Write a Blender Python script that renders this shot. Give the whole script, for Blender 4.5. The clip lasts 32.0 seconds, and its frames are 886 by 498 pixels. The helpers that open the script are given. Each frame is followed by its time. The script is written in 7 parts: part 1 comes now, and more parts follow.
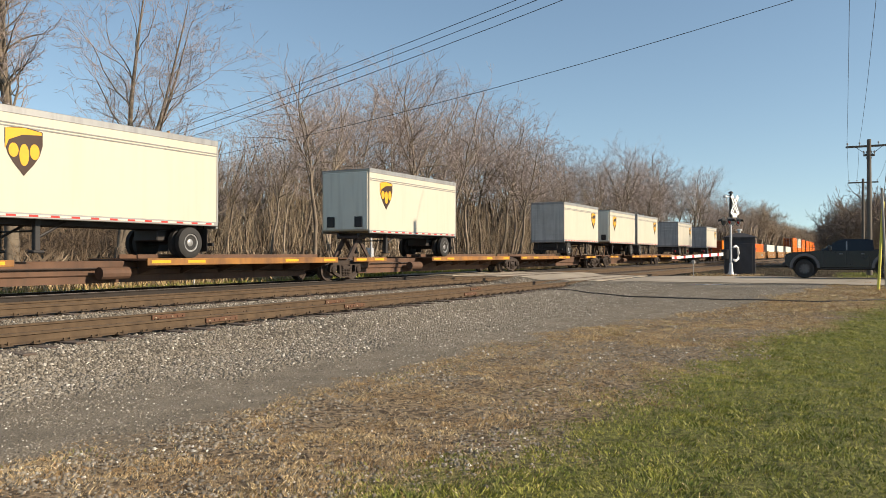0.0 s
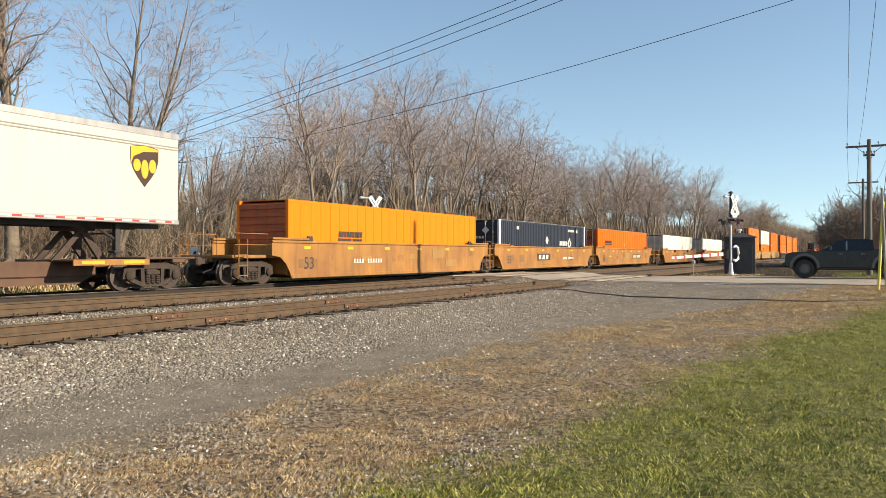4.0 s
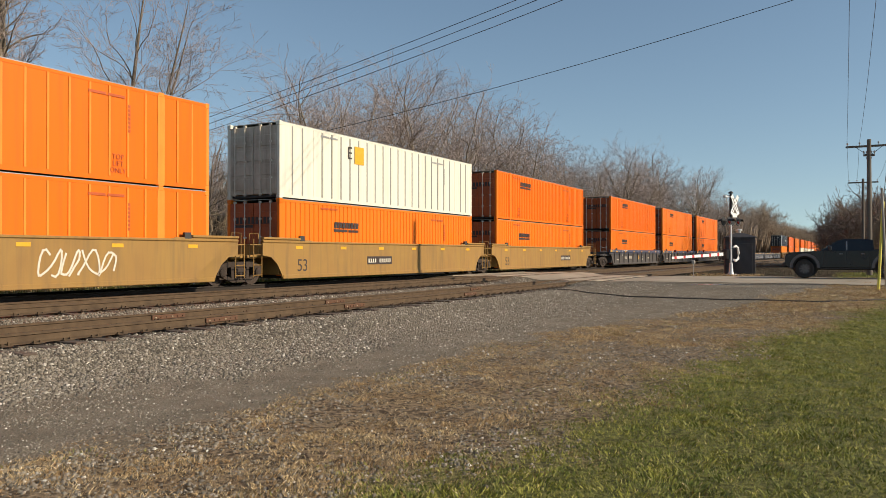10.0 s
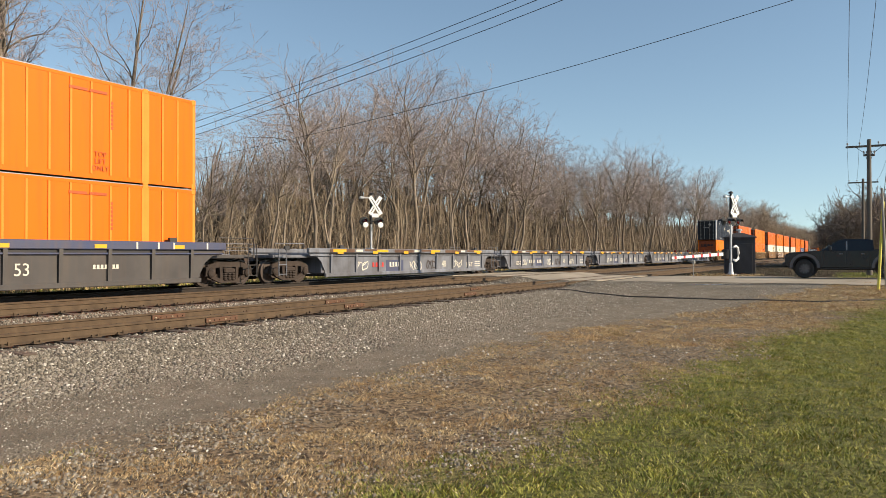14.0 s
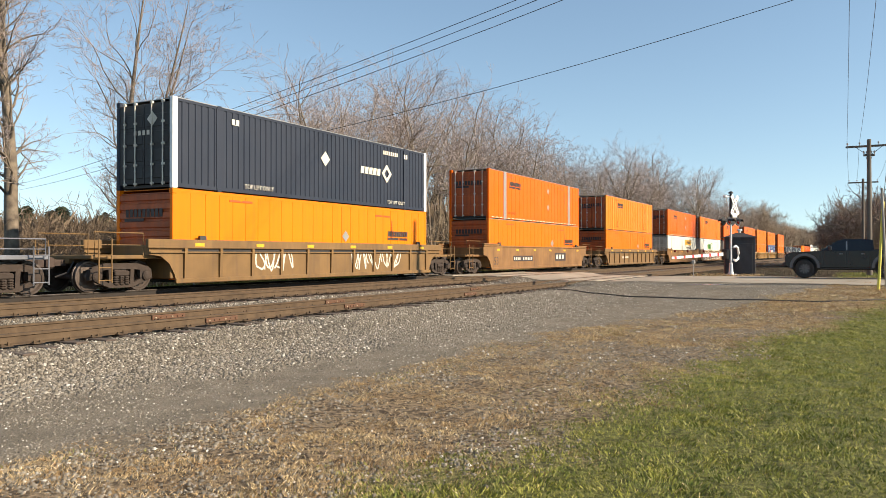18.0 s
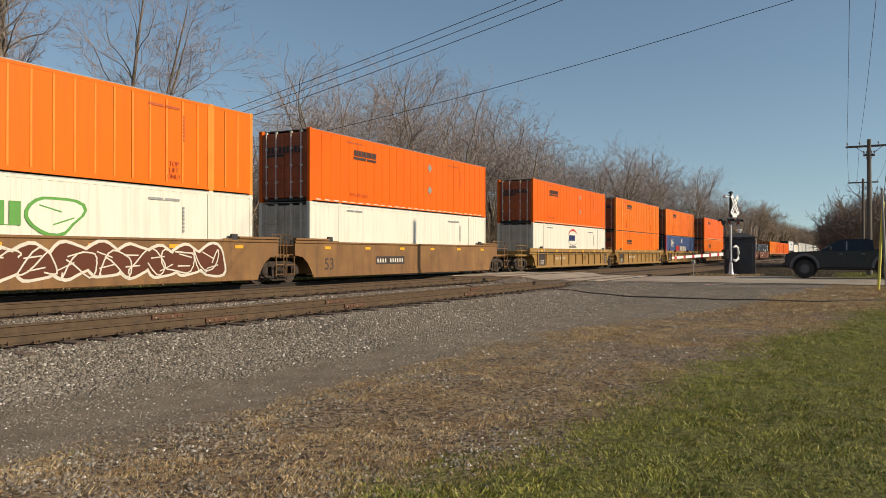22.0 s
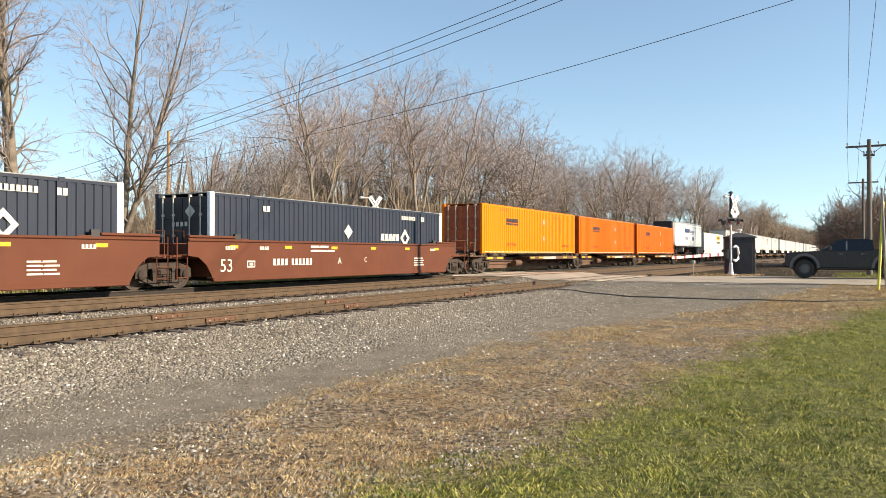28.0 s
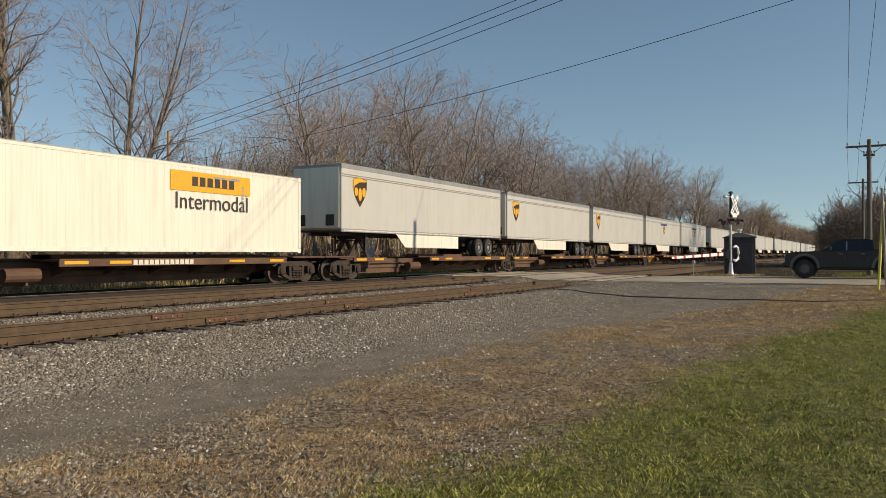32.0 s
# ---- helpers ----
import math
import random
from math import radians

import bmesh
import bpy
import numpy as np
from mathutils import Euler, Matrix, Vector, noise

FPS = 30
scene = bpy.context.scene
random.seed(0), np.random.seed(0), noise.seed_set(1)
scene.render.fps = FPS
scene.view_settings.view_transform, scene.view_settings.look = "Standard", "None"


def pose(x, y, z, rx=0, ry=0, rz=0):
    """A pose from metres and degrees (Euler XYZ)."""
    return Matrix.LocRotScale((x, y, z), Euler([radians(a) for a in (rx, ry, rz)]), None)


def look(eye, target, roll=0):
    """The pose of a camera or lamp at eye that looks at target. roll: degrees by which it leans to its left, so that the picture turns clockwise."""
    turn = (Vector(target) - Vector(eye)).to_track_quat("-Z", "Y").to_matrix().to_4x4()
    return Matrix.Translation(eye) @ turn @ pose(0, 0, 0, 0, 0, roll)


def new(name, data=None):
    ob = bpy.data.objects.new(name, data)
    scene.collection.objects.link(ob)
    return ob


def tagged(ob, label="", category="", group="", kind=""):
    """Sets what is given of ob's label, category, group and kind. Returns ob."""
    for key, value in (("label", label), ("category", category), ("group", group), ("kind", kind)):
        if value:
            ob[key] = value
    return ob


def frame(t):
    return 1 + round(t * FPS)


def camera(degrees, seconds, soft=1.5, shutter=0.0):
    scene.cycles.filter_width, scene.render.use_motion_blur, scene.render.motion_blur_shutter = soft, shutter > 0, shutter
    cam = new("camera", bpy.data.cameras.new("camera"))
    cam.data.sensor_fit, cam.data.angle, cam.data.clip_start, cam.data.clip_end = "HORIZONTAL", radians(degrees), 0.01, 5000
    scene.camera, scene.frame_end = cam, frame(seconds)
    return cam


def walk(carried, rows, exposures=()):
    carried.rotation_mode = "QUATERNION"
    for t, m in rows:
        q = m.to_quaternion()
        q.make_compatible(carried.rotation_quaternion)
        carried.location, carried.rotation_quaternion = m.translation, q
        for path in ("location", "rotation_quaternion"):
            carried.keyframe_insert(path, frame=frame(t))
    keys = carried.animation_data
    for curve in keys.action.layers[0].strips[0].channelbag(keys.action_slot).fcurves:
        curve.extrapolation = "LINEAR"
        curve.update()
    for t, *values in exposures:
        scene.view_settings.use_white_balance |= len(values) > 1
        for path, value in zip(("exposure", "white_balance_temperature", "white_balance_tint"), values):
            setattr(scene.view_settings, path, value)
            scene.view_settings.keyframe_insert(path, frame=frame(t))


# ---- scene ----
cam = camera(59.05, 32.0, soft=0.6)
walk(cam, [(0.0, pose(0, 0, 1.371, 90.368, 0, -61.680)), (32.0, pose(0, 0, 1.371, 90.368, 0, -61.680))],
     exposures=[(t, stops, 6850, 10) for t, stops in (
         (0, 0.45), (1, 0.66), (2, 0.68), (3, 0.68), (4, 0.72), (5, 0.80), (5.5, 0.80), (6, 0.54), (7, 0.40), (8, 0.30), (9, 0.22), (10, 0.10), (11, -0.08),
         (12, 0.24), (13, 0.27), (14, 0.44), (14.5, 0.65), (15, 0.78), (16, 0.88), (17, 0.88), (18, 0.73), (19, 0.50), (20, 0.28), (21, 0.12), (22, -0.06), (23, -0.18),
         (24, -0.15), (25, 0.25), (26, 0.55), (27, 0.82), (28, 0.92), (29, 0.60), (30, 0.44), (31, 0.2), (32, -0.12))])

# ---- world and sun ----
SUN_EL, SUN_AZ = radians(26), radians(170)
world = bpy.data.worlds.new("world")
scene.world = world
world.use_nodes = True
sky = world.node_tree.nodes.new("ShaderNodeTexSky")
sky.sky_type, sky.sun_disc = "NISHITA", False
sky.sun_elevation, sky.sun_rotation = SUN_EL, SUN_AZ
sky.air_density, sky.dust_density, sky.ozone_density = 1.08, 0.12, 0.9
sky.altitude = 300
background = world.node_tree.nodes["Background"]
background.inputs[1].default_value = 0.118
# clear dry air: the pale band at the horizon stays thin
coords, lifted, unit = (world.node_tree.nodes.new(k) for k in ("ShaderNodeTexCoord", "ShaderNodeVectorMath", "ShaderNodeVectorMath"))
lifted.inputs[1].default_value = (0, 0, 0.085)
unit.operation = "NORMALIZE"
world.node_tree.links.new(coords.outputs["Generated"], lifted.inputs[0])
world.node_tree.links.new(lifted.outputs[0], unit.inputs[0])
world.node_tree.links.new(unit.outputs[0], sky.inputs[0])
tint = world.node_tree.nodes.new("ShaderNodeMix")
tint.data_type, tint.blend_type = "RGBA", "MULTIPLY"
tint.inputs[0].default_value, tint.inputs[7].default_value = 1.0, (0.965, 1.01, 1.0, 1)
world.node_tree.links.new(sky.outputs[0], tint.inputs[6])
world.node_tree.links.new(tint.outputs[2], background.inputs[0])
sun_data = bpy.data.lights.new("sun", "SUN")
sun_data.energy, sun_data.angle, sun_data.color = 5.0, radians(0.53), (1.0, 0.87, 0.70)
sun = new("sun", sun_data)
TO_SUN = Vector((math.sin(SUN_AZ) * math.cos(SUN_EL), math.cos(SUN_AZ) * math.cos(SUN_EL), math.sin(SUN_EL)))
sun.matrix_world = look(TO_SUN * 200, (0, 0, 0))

# ---- plan ----
# x runs along the tracks, away from the camera and past the crossing, y across the tracks
V = 25.60            # speed of the train, metres a second
Y_NEAR, Y_MID, Y_TRAIN = 12.65, 16.50, 20.43
Z_NEAR, Z_MAIN = 0.11, 0.26      # rail heads: the siding lies lower than the two main tracks
ROAD_X0, ROAD_X1 = 36.2, 46.8
rng = random.Random(7)


def smooth(a, b, x):
    t = np.clip((x - a) / (b - a), 0, 1)
    return t * t * (3 - 2 * t)


NOISE_TABLE = np.random.RandomState(3).rand(64, 64)


def patchy(x, y, size, seed=0):
    """Smooth noise from 0 to 1 over the plan, in patches of about that size."""
    x, y = np.asarray(x, float), np.asarray(y, float)
    out, total = 0.0, 0.0
    for k in range(3):
        u, v = (x * 0.8 + y * 0.6) * 2 ** k / size + 17.3 * seed + 5.1 * k, (y * 0.8 - x * 0.6) * 2 ** k / size + 9.7 * seed + 3.3 * k
        i, j = np.floor(u).astype(int), np.floor(v).astype(int)
        a, b = u - i, v - j
        a, b = a * a * (3 - 2 * a), b * b * (3 - 2 * b)
        n = NOISE_TABLE
        z = (n[i % 64, j % 64] * (1 - a) + n[(i + 1) % 64, j % 64] * a) * (1 - b) + (n[i % 64, (j + 1) % 64] * (1 - a) + n[(i + 1) % 64, (j + 1) % 64] * a) * b
        out, total = out + z * 0.55 ** k, total + 0.55 ** k
    return out / total


def height(x, y):
    """Ground height over the whole plan."""
    x, y = np.asarray(x, float), np.asarray(y, float)
    rise = 0.50 * smooth(20, 37, x) * (1 - 0.5 * smooth(60, 140, x))
    base = -0.40 + rise
    base = base + 0.018 * np.sin(x * 0.53 + y * 0.31 + 1.3 * np.sin(y * 0.37)) * np.sin(y * 0.71 - x * 0.17)
    base = base + 0.05 * (patchy(x, y, 0.9, 4) - 0.5) * (1 - smooth(4.6, 6.2, y)) * (1 - smooth(30, 40, x))
    z = base
    z = z + (Z_NEAR - 0.235 - z) * smooth(9.9, 11.2, y)
    z = z + (Z_MAIN - 0.235 - z) * smooth(14.0, 15.2, y)
    far = -0.10 + 0.12 * np.sin(x * 0.13) * np.cos(y * 0.17)
    z = z + (far - z) * smooth(22.0, 24.0, y)
    crossing = smooth(ROAD_X0 - 4, ROAD_X0, x) * (1 - smooth(ROAD_X1, ROAD_X1 + 4, x))
    deck = Z_NEAR - 0.05 + (Z_MAIN - Z_NEAR) * smooth(14.0, 15.0, y)
    z = z + (deck - z) * crossing * smooth(9.5, 11.0, y) * (1 - smooth(60, 90, y))
    return z


# ---- mesh helpers ----
class Geo:
    """Gathers faces for one mesh."""

    def __init__(self):
        self.v, self.f = [], []

    def add(self, verts, faces):
        n = len(self.v)
        self.v += [tuple(p) for p in verts]
        self.f += [tuple(i + n for i in q) for q in faces]
        return self

    def box(self, x0, x1, y0, y1, z0, z1):
        return self.add([(x0, y0, z0), (x1, y0, z0), (x1, y1, z0), (x0, y1, z0), (x0, y0, z1), (x1, y0, z1), (x1, y1, z1), (x0, y1, z1)],
                        [(0, 3, 2, 1), (4, 5, 6, 7), (0, 1, 5, 4), (1, 2, 6, 5), (2, 3, 7, 6), (3, 0, 4, 7)])

    def soft_box(self, x0, x1, y0, y1, z0, z1, b=0.02):
        """A box with chamfered edges."""
        vs, ring = [], []
        for z, i in ((z0, b), (z0 + b, 0), (z1 - b, 0), (z1, b)):
            vs += [(x0 + i + b, y0 + i, z), (x1 - i - b, y0 + i, z), (x1 - i, y0 + i + b, z), (x1 - i, y1 - i - b, z),
                   (x1 - i - b, y1 - i, z), (x0 + i + b, y1 - i, z), (x0 + i, y1 - i - b, z), (x0 + i, y0 + i + b, z)]
        fs = [tuple(range(7, -1, -1)), tuple(range(24, 32))]
        for k in range(3):
            fs += [(8 * k + j, 8 * k + (j + 1) % 8, 8 * k + 8 + (j + 1) % 8, 8 * k + 8 + j) for j in range(8)]
        return self.add(vs, fs)

    def tube(self, a, b, r0, r1=None, n=10, caps=True):
        a, b = Vector(a), Vector(b)
        r1 = r0 if r1 is None else r1
        q = (b - a).to_track_quat("Z", "Y")
        vs = []
        for p, r in ((a, r0), (b, r1)):
            vs += [p + q @ Vector((r * math.cos(6.2832 * i / n), r * math.sin(6.2832 * i / n), 0)) for i in range(n)]
        fs = [(i, (i + 1) % n, n + (i + 1) % n, n + i) for i in range(n)]
        if caps:
            fs += [tuple(range(n - 1, -1, -1)), tuple(range(n, 2 * n))]
        return self.add(vs, fs)

    def lathe(self, centre, axis, profile, n=20):
        """Turns (radius, along) pairs about an axis."""
        c, q = Vector(centre), Vector(axis).to_track_quat("Z", "Y")
        vs = []
        for r, h in profile:
            vs += [c + q @ Vector((r * math.cos(6.2832 * i / n), r * math.sin(6.2832 * i / n), h)) for i in range(n)]
        fs = []
        for k in range(len(profile) - 1):
            fs += [(k * n + i, k * n + (i + 1) % n, k * n + n + (i + 1) % n, k * n + n + i) for i in range(n)]
        fs += [tuple(range(n - 1, -1, -1)), tuple(range((len(profile) - 1) * n, len(profile) * n))]
        return self.add(vs, fs)

    def sweep(self, pts, r, n=6):
        """One unbroken tube along a line of points."""
        pts = [Vector(q) for q in pts]
        vs = []
        for i, q in enumerate(pts):
            d = (pts[min(i + 1, len(pts) - 1)] - pts[max(i - 1, 0)]).normalized()
            u = d.cross(Vector((0, 0, 1)) if abs(d.z) < 0.9 else Vector((1, 0, 0))).normalized()
            w = d.cross(u)
            vs += [q + u * r * math.cos(6.2832 * k / n) + w * r * math.sin(6.2832 * k / n) for k in range(n)]
        fs = [(i * n + k, i * n + (k + 1) % n, i * n + n + (k + 1) % n, i * n + n + k) for i in range(len(pts) - 1) for k in range(n)]
        return self.add(vs, fs + [tuple(range(n - 1, -1, -1)), tuple(range(len(vs) - n, len(vs)))])

    def prism_y(self, poly, y0, y1):
        """A flat outline in x and z, thick along y. The outline runs anticlockwise as seen from -y."""
        n = len(poly)
        vs = [(x, y0, z) for x, z in poly] + [(x, y1, z) for x, z in poly]
        return self.add(vs, [tuple(range(n)), tuple(range(2 * n - 1, n - 1, -1))] + [(i, n + i, n + (i + 1) % n, (i + 1) % n) for i in range(n)])

    def prism_x(self, poly, x0, x1):
        """A flat outline in y and z, thick along x."""
        n = len(poly)
        vs = [(x0, y, z) for y, z in poly] + [(x1, y, z) for y, z in poly]
        return self.add(vs, [tuple(range(n)), tuple(range(2 * n - 1, n - 1, -1))] + [(i, n + i, n + (i + 1) % n, (i + 1) % n) for i in range(n)])

    def mesh(self, name, material, flat=True):
        me = bpy.data.meshes.new(name)
        me.from_pydata(self.v, [], self.f)
        me.materials.append(material)
        if not flat:
            me.shade_smooth()
            me.set_sharp_from_angle(angle=radians(40))
        me.update()
        return me


def fast_mesh(name, verts, faces, material):
    """A mesh from arrays, all faces with as many corners."""
    me = bpy.data.meshes.new(name)
    k = faces.shape[1]
    me.vertices.add(len(verts))
    me.vertices.foreach_set("co", np.asarray(verts, np.float32).ravel())
    me.loops.add(faces.size)
    me.loops.foreach_set("vertex_index", faces.astype(np.int32).ravel())
    me.polygons.add(len(faces))
    me.polygons.foreach_set("loop_start", np.arange(0, faces.size, k, dtype=np.int32))
    me.update(calc_edges=True)
    me.materials.append(material)
    return me


def part(name, geo, material, parent, label="", flat=True):
    data = geo.mesh(name, material, flat) if isinstance(geo, Geo) else geo
    ob = new(name, data)
    ob.parent = parent
    if label:
        ob["label"] = label
    return ob


def thing(name, label, category, group="", kind=""):
    return tagged(new(name), label, category, group, kind)


TEXTS = {}


def words(text, size, material, parent, m, name="lettering", label="", squash=1.0):
    """Raised lettering in the built-in font, as a mesh part."""
    key = (text, material.name, size, squash)
    if key not in TEXTS:
        cu = bpy.data.curves.new("lettering", "FONT")
        cu.body, cu.size, cu.extrude, cu.align_x, cu.align_y = text, size, 0.003, "CENTER", "CENTER"
        tmp = bpy.data.objects.new("lettering", cu)
        scene.collection.objects.link(tmp)
        me = bpy.data.meshes.new_from_object(tmp.evaluated_get(bpy.context.evaluated_depsgraph_get()))
        bpy.data.objects.remove(tmp)
        me.transform(Matrix.Diagonal((squash, 1, 1, 1)))
        me.materials.clear()
        me.materials.append(material)
        TEXTS[key] = me
    ob = new(name, TEXTS[key])
    ob.parent = parent
    ob.matrix_basis = m
    if label:
        ob["label"] = label
    return ob


# ---- materials ----
def material(name, colour, rough=0.6, metal=0.0, scale=6.0, vary=0.25, second=None, grain=60.0, bump=0.15, streak=0.0, dirt=(0.05, 0.035, 0.025), random_tint=0.0, coords="Object", spec=0.5, emit=0.0):
    """A worn surface: broad stains towards a second colour, fine grain, rain streaks and a little relief."""
    m = bpy.data.materials.new(name)
    m.use_nodes = True
    t, b = m.node_tree, m.node_tree.nodes["Principled BSDF"]
    N = t.nodes.new
    c = N("ShaderNodeTexCoord")
    second = second or tuple(x * 0.6 for x in colour)

    def noise_node(s, detail, stretch=None):
        n = N("ShaderNodeTexNoise")
        n.inputs["Scale"].default_value, n.inputs["Detail"].default_value = s, detail
        if stretch:
            mp = N("ShaderNodeMapping")
            mp.inputs["Scale"].default_value = stretch
            t.links.new(c.outputs[coords], mp.inputs[0])
            t.links.new(mp.outputs[0], n.inputs["Vector"])
        else:
            t.links.new(c.outputs[coords], n.inputs["Vector"])
        return n

    def mix(fac, a, bb):
        n = N("ShaderNodeMix")
        n.data_type = "RGBA"
        for sock, val in ((n.inputs[0], fac), (n.inputs[6], a), (n.inputs[7], bb)):
            if isinstance(val, bpy.types.NodeSocket):
                t.links.new(val, sock)
            else:
                sock.default_value = val if isinstance(val, float) else (*val, 1)
        return n.outputs[2]

    def ramp(src, lo, hi, top=1.0):
        n = N("ShaderNodeMapRange")
        n.inputs[1].default_value, n.inputs[2].default_value, n.inputs[4].default_value = lo, hi, top
        t.links.new(src, n.inputs[0])
        return n.outputs[0]

    broad = noise_node(scale, 5.0)
    fine = noise_node(grain, 4.0)
    col = mix(ramp(broad.outputs[0], 0.35, 0.72, vary * 1.6), colour, second)
    col = mix(ramp(fine.outputs[0], 0.45, 0.75, vary), col, tuple(x * 0.7 for x in colour))
    if streak:
        s = noise_node(1.0, 5.0, (5.0, 5.0, 0.35))
        col = mix(ramp(s.outputs[0], 0.47, 0.72, streak), col, dirt)
    if random_tint:
        info = N("ShaderNodeObjectInfo")
        col = mix(ramp(info.outputs["Random"], 0.0, 1.0, random_tint), col, second)
    t.links.new(col, b.inputs["Base Color"])
    t.links.new(ramp(broad.outputs[0], 0.2, 0.8, 0.0), b.inputs["Roughness"])
    rr = [n for n in t.nodes if n.type == "MAP_RANGE"][-1]
    rr.inputs[3].default_value, rr.inputs[4].default_value = max(0.05, rough - 0.12), min(1.0, rough + 0.12)
    b.inputs["Metallic"].default_value = metal
    b.inputs["Specular IOR Level"].default_value = spec
    if bump:
        bp = N("ShaderNodeBump")
        bp.inputs["Strength"].default_value, bp.inputs["Distance"].default_value = bump, 0.01
        t.links.new(fine.outputs[0], bp.inputs["Height"])
        t.links.new(bp.outputs[0], b.inputs["Normal"])
    if emit:
        b.inputs["Emission Color"].default_value = (*colour, 1)
        b.inputs["Emission Strength"].default_value = emit
    return m


M = material
ORANGE = M("orange_paint", (0.80, 0.150, 0.006), 0.5, scale=0.7, vary=0.16, second=(0.72, 0.155, 0.012), streak=0.22, dirt=(0.34, 0.08, 0.02), spec=0.18)
ORANGE_DEEP = M("deep_orange_paint", (0.78, 0.125, 0.004), 0.5, scale=0.7, vary=0.16, second=(0.70, 0.12, 0.008), streak=0.22, dirt=(0.30, 0.06, 0.012), spec=0.18)
ORANGE_PALE = M("faded_orange_paint", (0.81, 0.178, 0.012), 0.5, scale=0.7, vary=0.16, second=(0.76, 0.19, 0.022), streak=0.22, dirt=(0.42, 0.13, 0.03), spec=0.18)
YELLOW_ORANGE = M("yellow_orange_paint", (0.82, 0.190, 0.004), 0.5, scale=0.7, vary=0.14, second=(0.78, 0.19, 0.008), streak=0.22, dirt=(0.42, 0.11, 0.015), spec=0.18)
RIB_FADED = M("yellowed_orange_paint", (0.84, 0.275, 0.040), 0.5, scale=1.5, vary=0.3, second=(0.80, 0.21, 0.025), streak=0.25, dirt=(0.5, 0.14, 0.03), spec=0.18)
SEAM_GREY = M("grey_panel_seam", (0.26, 0.25, 0.23), 0.6, scale=4, vary=0.3)
WHITE = M("white_paint", (0.74, 0.705, 0.585), 0.5, scale=0.7, vary=0.12, second=(0.66, 0.63, 0.55), streak=0.22, dirt=(0.30, 0.26, 0.20))
# orange container ends in a darker orange, with their shade put into it
END_ORANGE = M("shaded_orange_door_paint", (0.50, 0.095, 0.012), 0.6, scale=1.2, vary=0.5, second=(0.20, 0.05, 0.02), streak=0.4, dirt=(0.12, 0.05, 0.03))
FAINT_MARK = M("faint_red_marking", (0.50, 0.085, 0.01), 0.6, scale=5, vary=0.3)
GREY_WHITE = M("grey_white_paint", (0.50, 0.48, 0.43), 0.5, scale=0.7, vary=0.2, second=(0.40, 0.385, 0.35), streak=0.2, dirt=(0.30, 0.28, 0.25))
SILVER = M("grey_aluminium", (0.40, 0.39, 0.37), 0.45, 0.5, scale=1.2, vary=0.3, streak=0.3, dirt=(0.12, 0.11, 0.10))
NAVY = M("navy_paint", (0.020, 0.026, 0.041), 0.55, scale=0.8, vary=0.25, second=(0.028, 0.034, 0.05), streak=0.12, dirt=(0.05, 0.06, 0.08), spec=0.3)
BLUE = M("blue_paint", (0.045, 0.085, 0.22), 0.5, scale=0.8, vary=0.25, second=(0.07, 0.12, 0.26), streak=0.25, dirt=(0.16, 0.17, 0.22))
WELL_TAN = M("weathered_yellow_car_paint", (0.36, 0.165, 0.03), 0.7, scale=0.7, vary=0.6, second=(0.20, 0.085, 0.028), streak=0.45, dirt=(0.10, 0.055, 0.03))
WELL_OCHRE = M("dull_ochre_car_paint", (0.21, 0.115, 0.036), 0.75, scale=1.0, vary=0.45, second=(0.12, 0.07, 0.03), streak=0.45, dirt=(0.08, 0.05, 0.03))
WELL_YELLOW = M("dusty_yellow_car_paint", (0.32, 0.18, 0.040), 0.7, scale=1.0, vary=0.4, second=(0.28, 0.15, 0.05), streak=0.4, dirt=(0.12, 0.08, 0.04))
WELL_BROWN = M("rusty_brown_car_paint", (0.25, 0.124, 0.037), 0.75, scale=1.0, vary=0.45, second=(0.12, 0.06, 0.025), streak=0.4, dirt=(0.07, 0.04, 0.03))
WELL_RED = M("oxide_red_car_paint", (0.115, 0.033, 0.013), 0.7, scale=0.8, vary=0.3, second=(0.08, 0.026, 0.013), streak=0.2, dirt=(0.07, 0.03, 0.018), spec=0.3)
WELL_GREY = M("blue_grey_car_paint", (0.205, 0.215, 0.245), 0.65, scale=0.8, vary=0.65, second=(0.075, 0.07, 0.072), streak=0.5, dirt=(0.06, 0.05, 0.045))
WELL_DUSTY = M("dusty_dark_car_paint", (0.075, 0.066, 0.060), 0.75, scale=1.0, vary=0.4, second=(0.045, 0.04, 0.04), streak=0.4, dirt=(0.10, 0.075, 0.055))
WELL_BLUE = M("slate_blue_car_paint", (0.040, 0.055, 0.125), 0.6, scale=1.0, vary=0.35, second=(0.10, 0.09, 0.09), streak=0.35, dirt=(0.12, 0.08, 0.06))
FLAT_BROWN = M("rusty_flat_car_paint", (0.13, 0.065, 0.035), 0.8, scale=1.2, vary=0.5, second=(0.07, 0.04, 0.028), streak=0.4)
SILL_YELLOW = M("worn_yellow_sill_paint", (0.36, 0.155, 0.028), 0.65, scale=1.3, vary=0.6, second=(0.13, 0.06, 0.025), streak=0.4)
TRUCK_DUST = M("dusty_truck_frame", (0.048, 0.031, 0.021), 0.9, 0.0, scale=4, vary=0.6, second=(0.03, 0.022, 0.018), bump=0.3)
RUST_DARK = M("dark_rusty_steel", (0.075, 0.048, 0.036), 0.8, 0.2, scale=4, vary=0.5, second=(0.035, 0.028, 0.025), bump=0.3)
WHEEL_STEEL = M("wheel_steel", (0.11, 0.085, 0.07), 0.55, 0.6, scale=6, vary=0.4, second=(0.06, 0.045, 0.04))
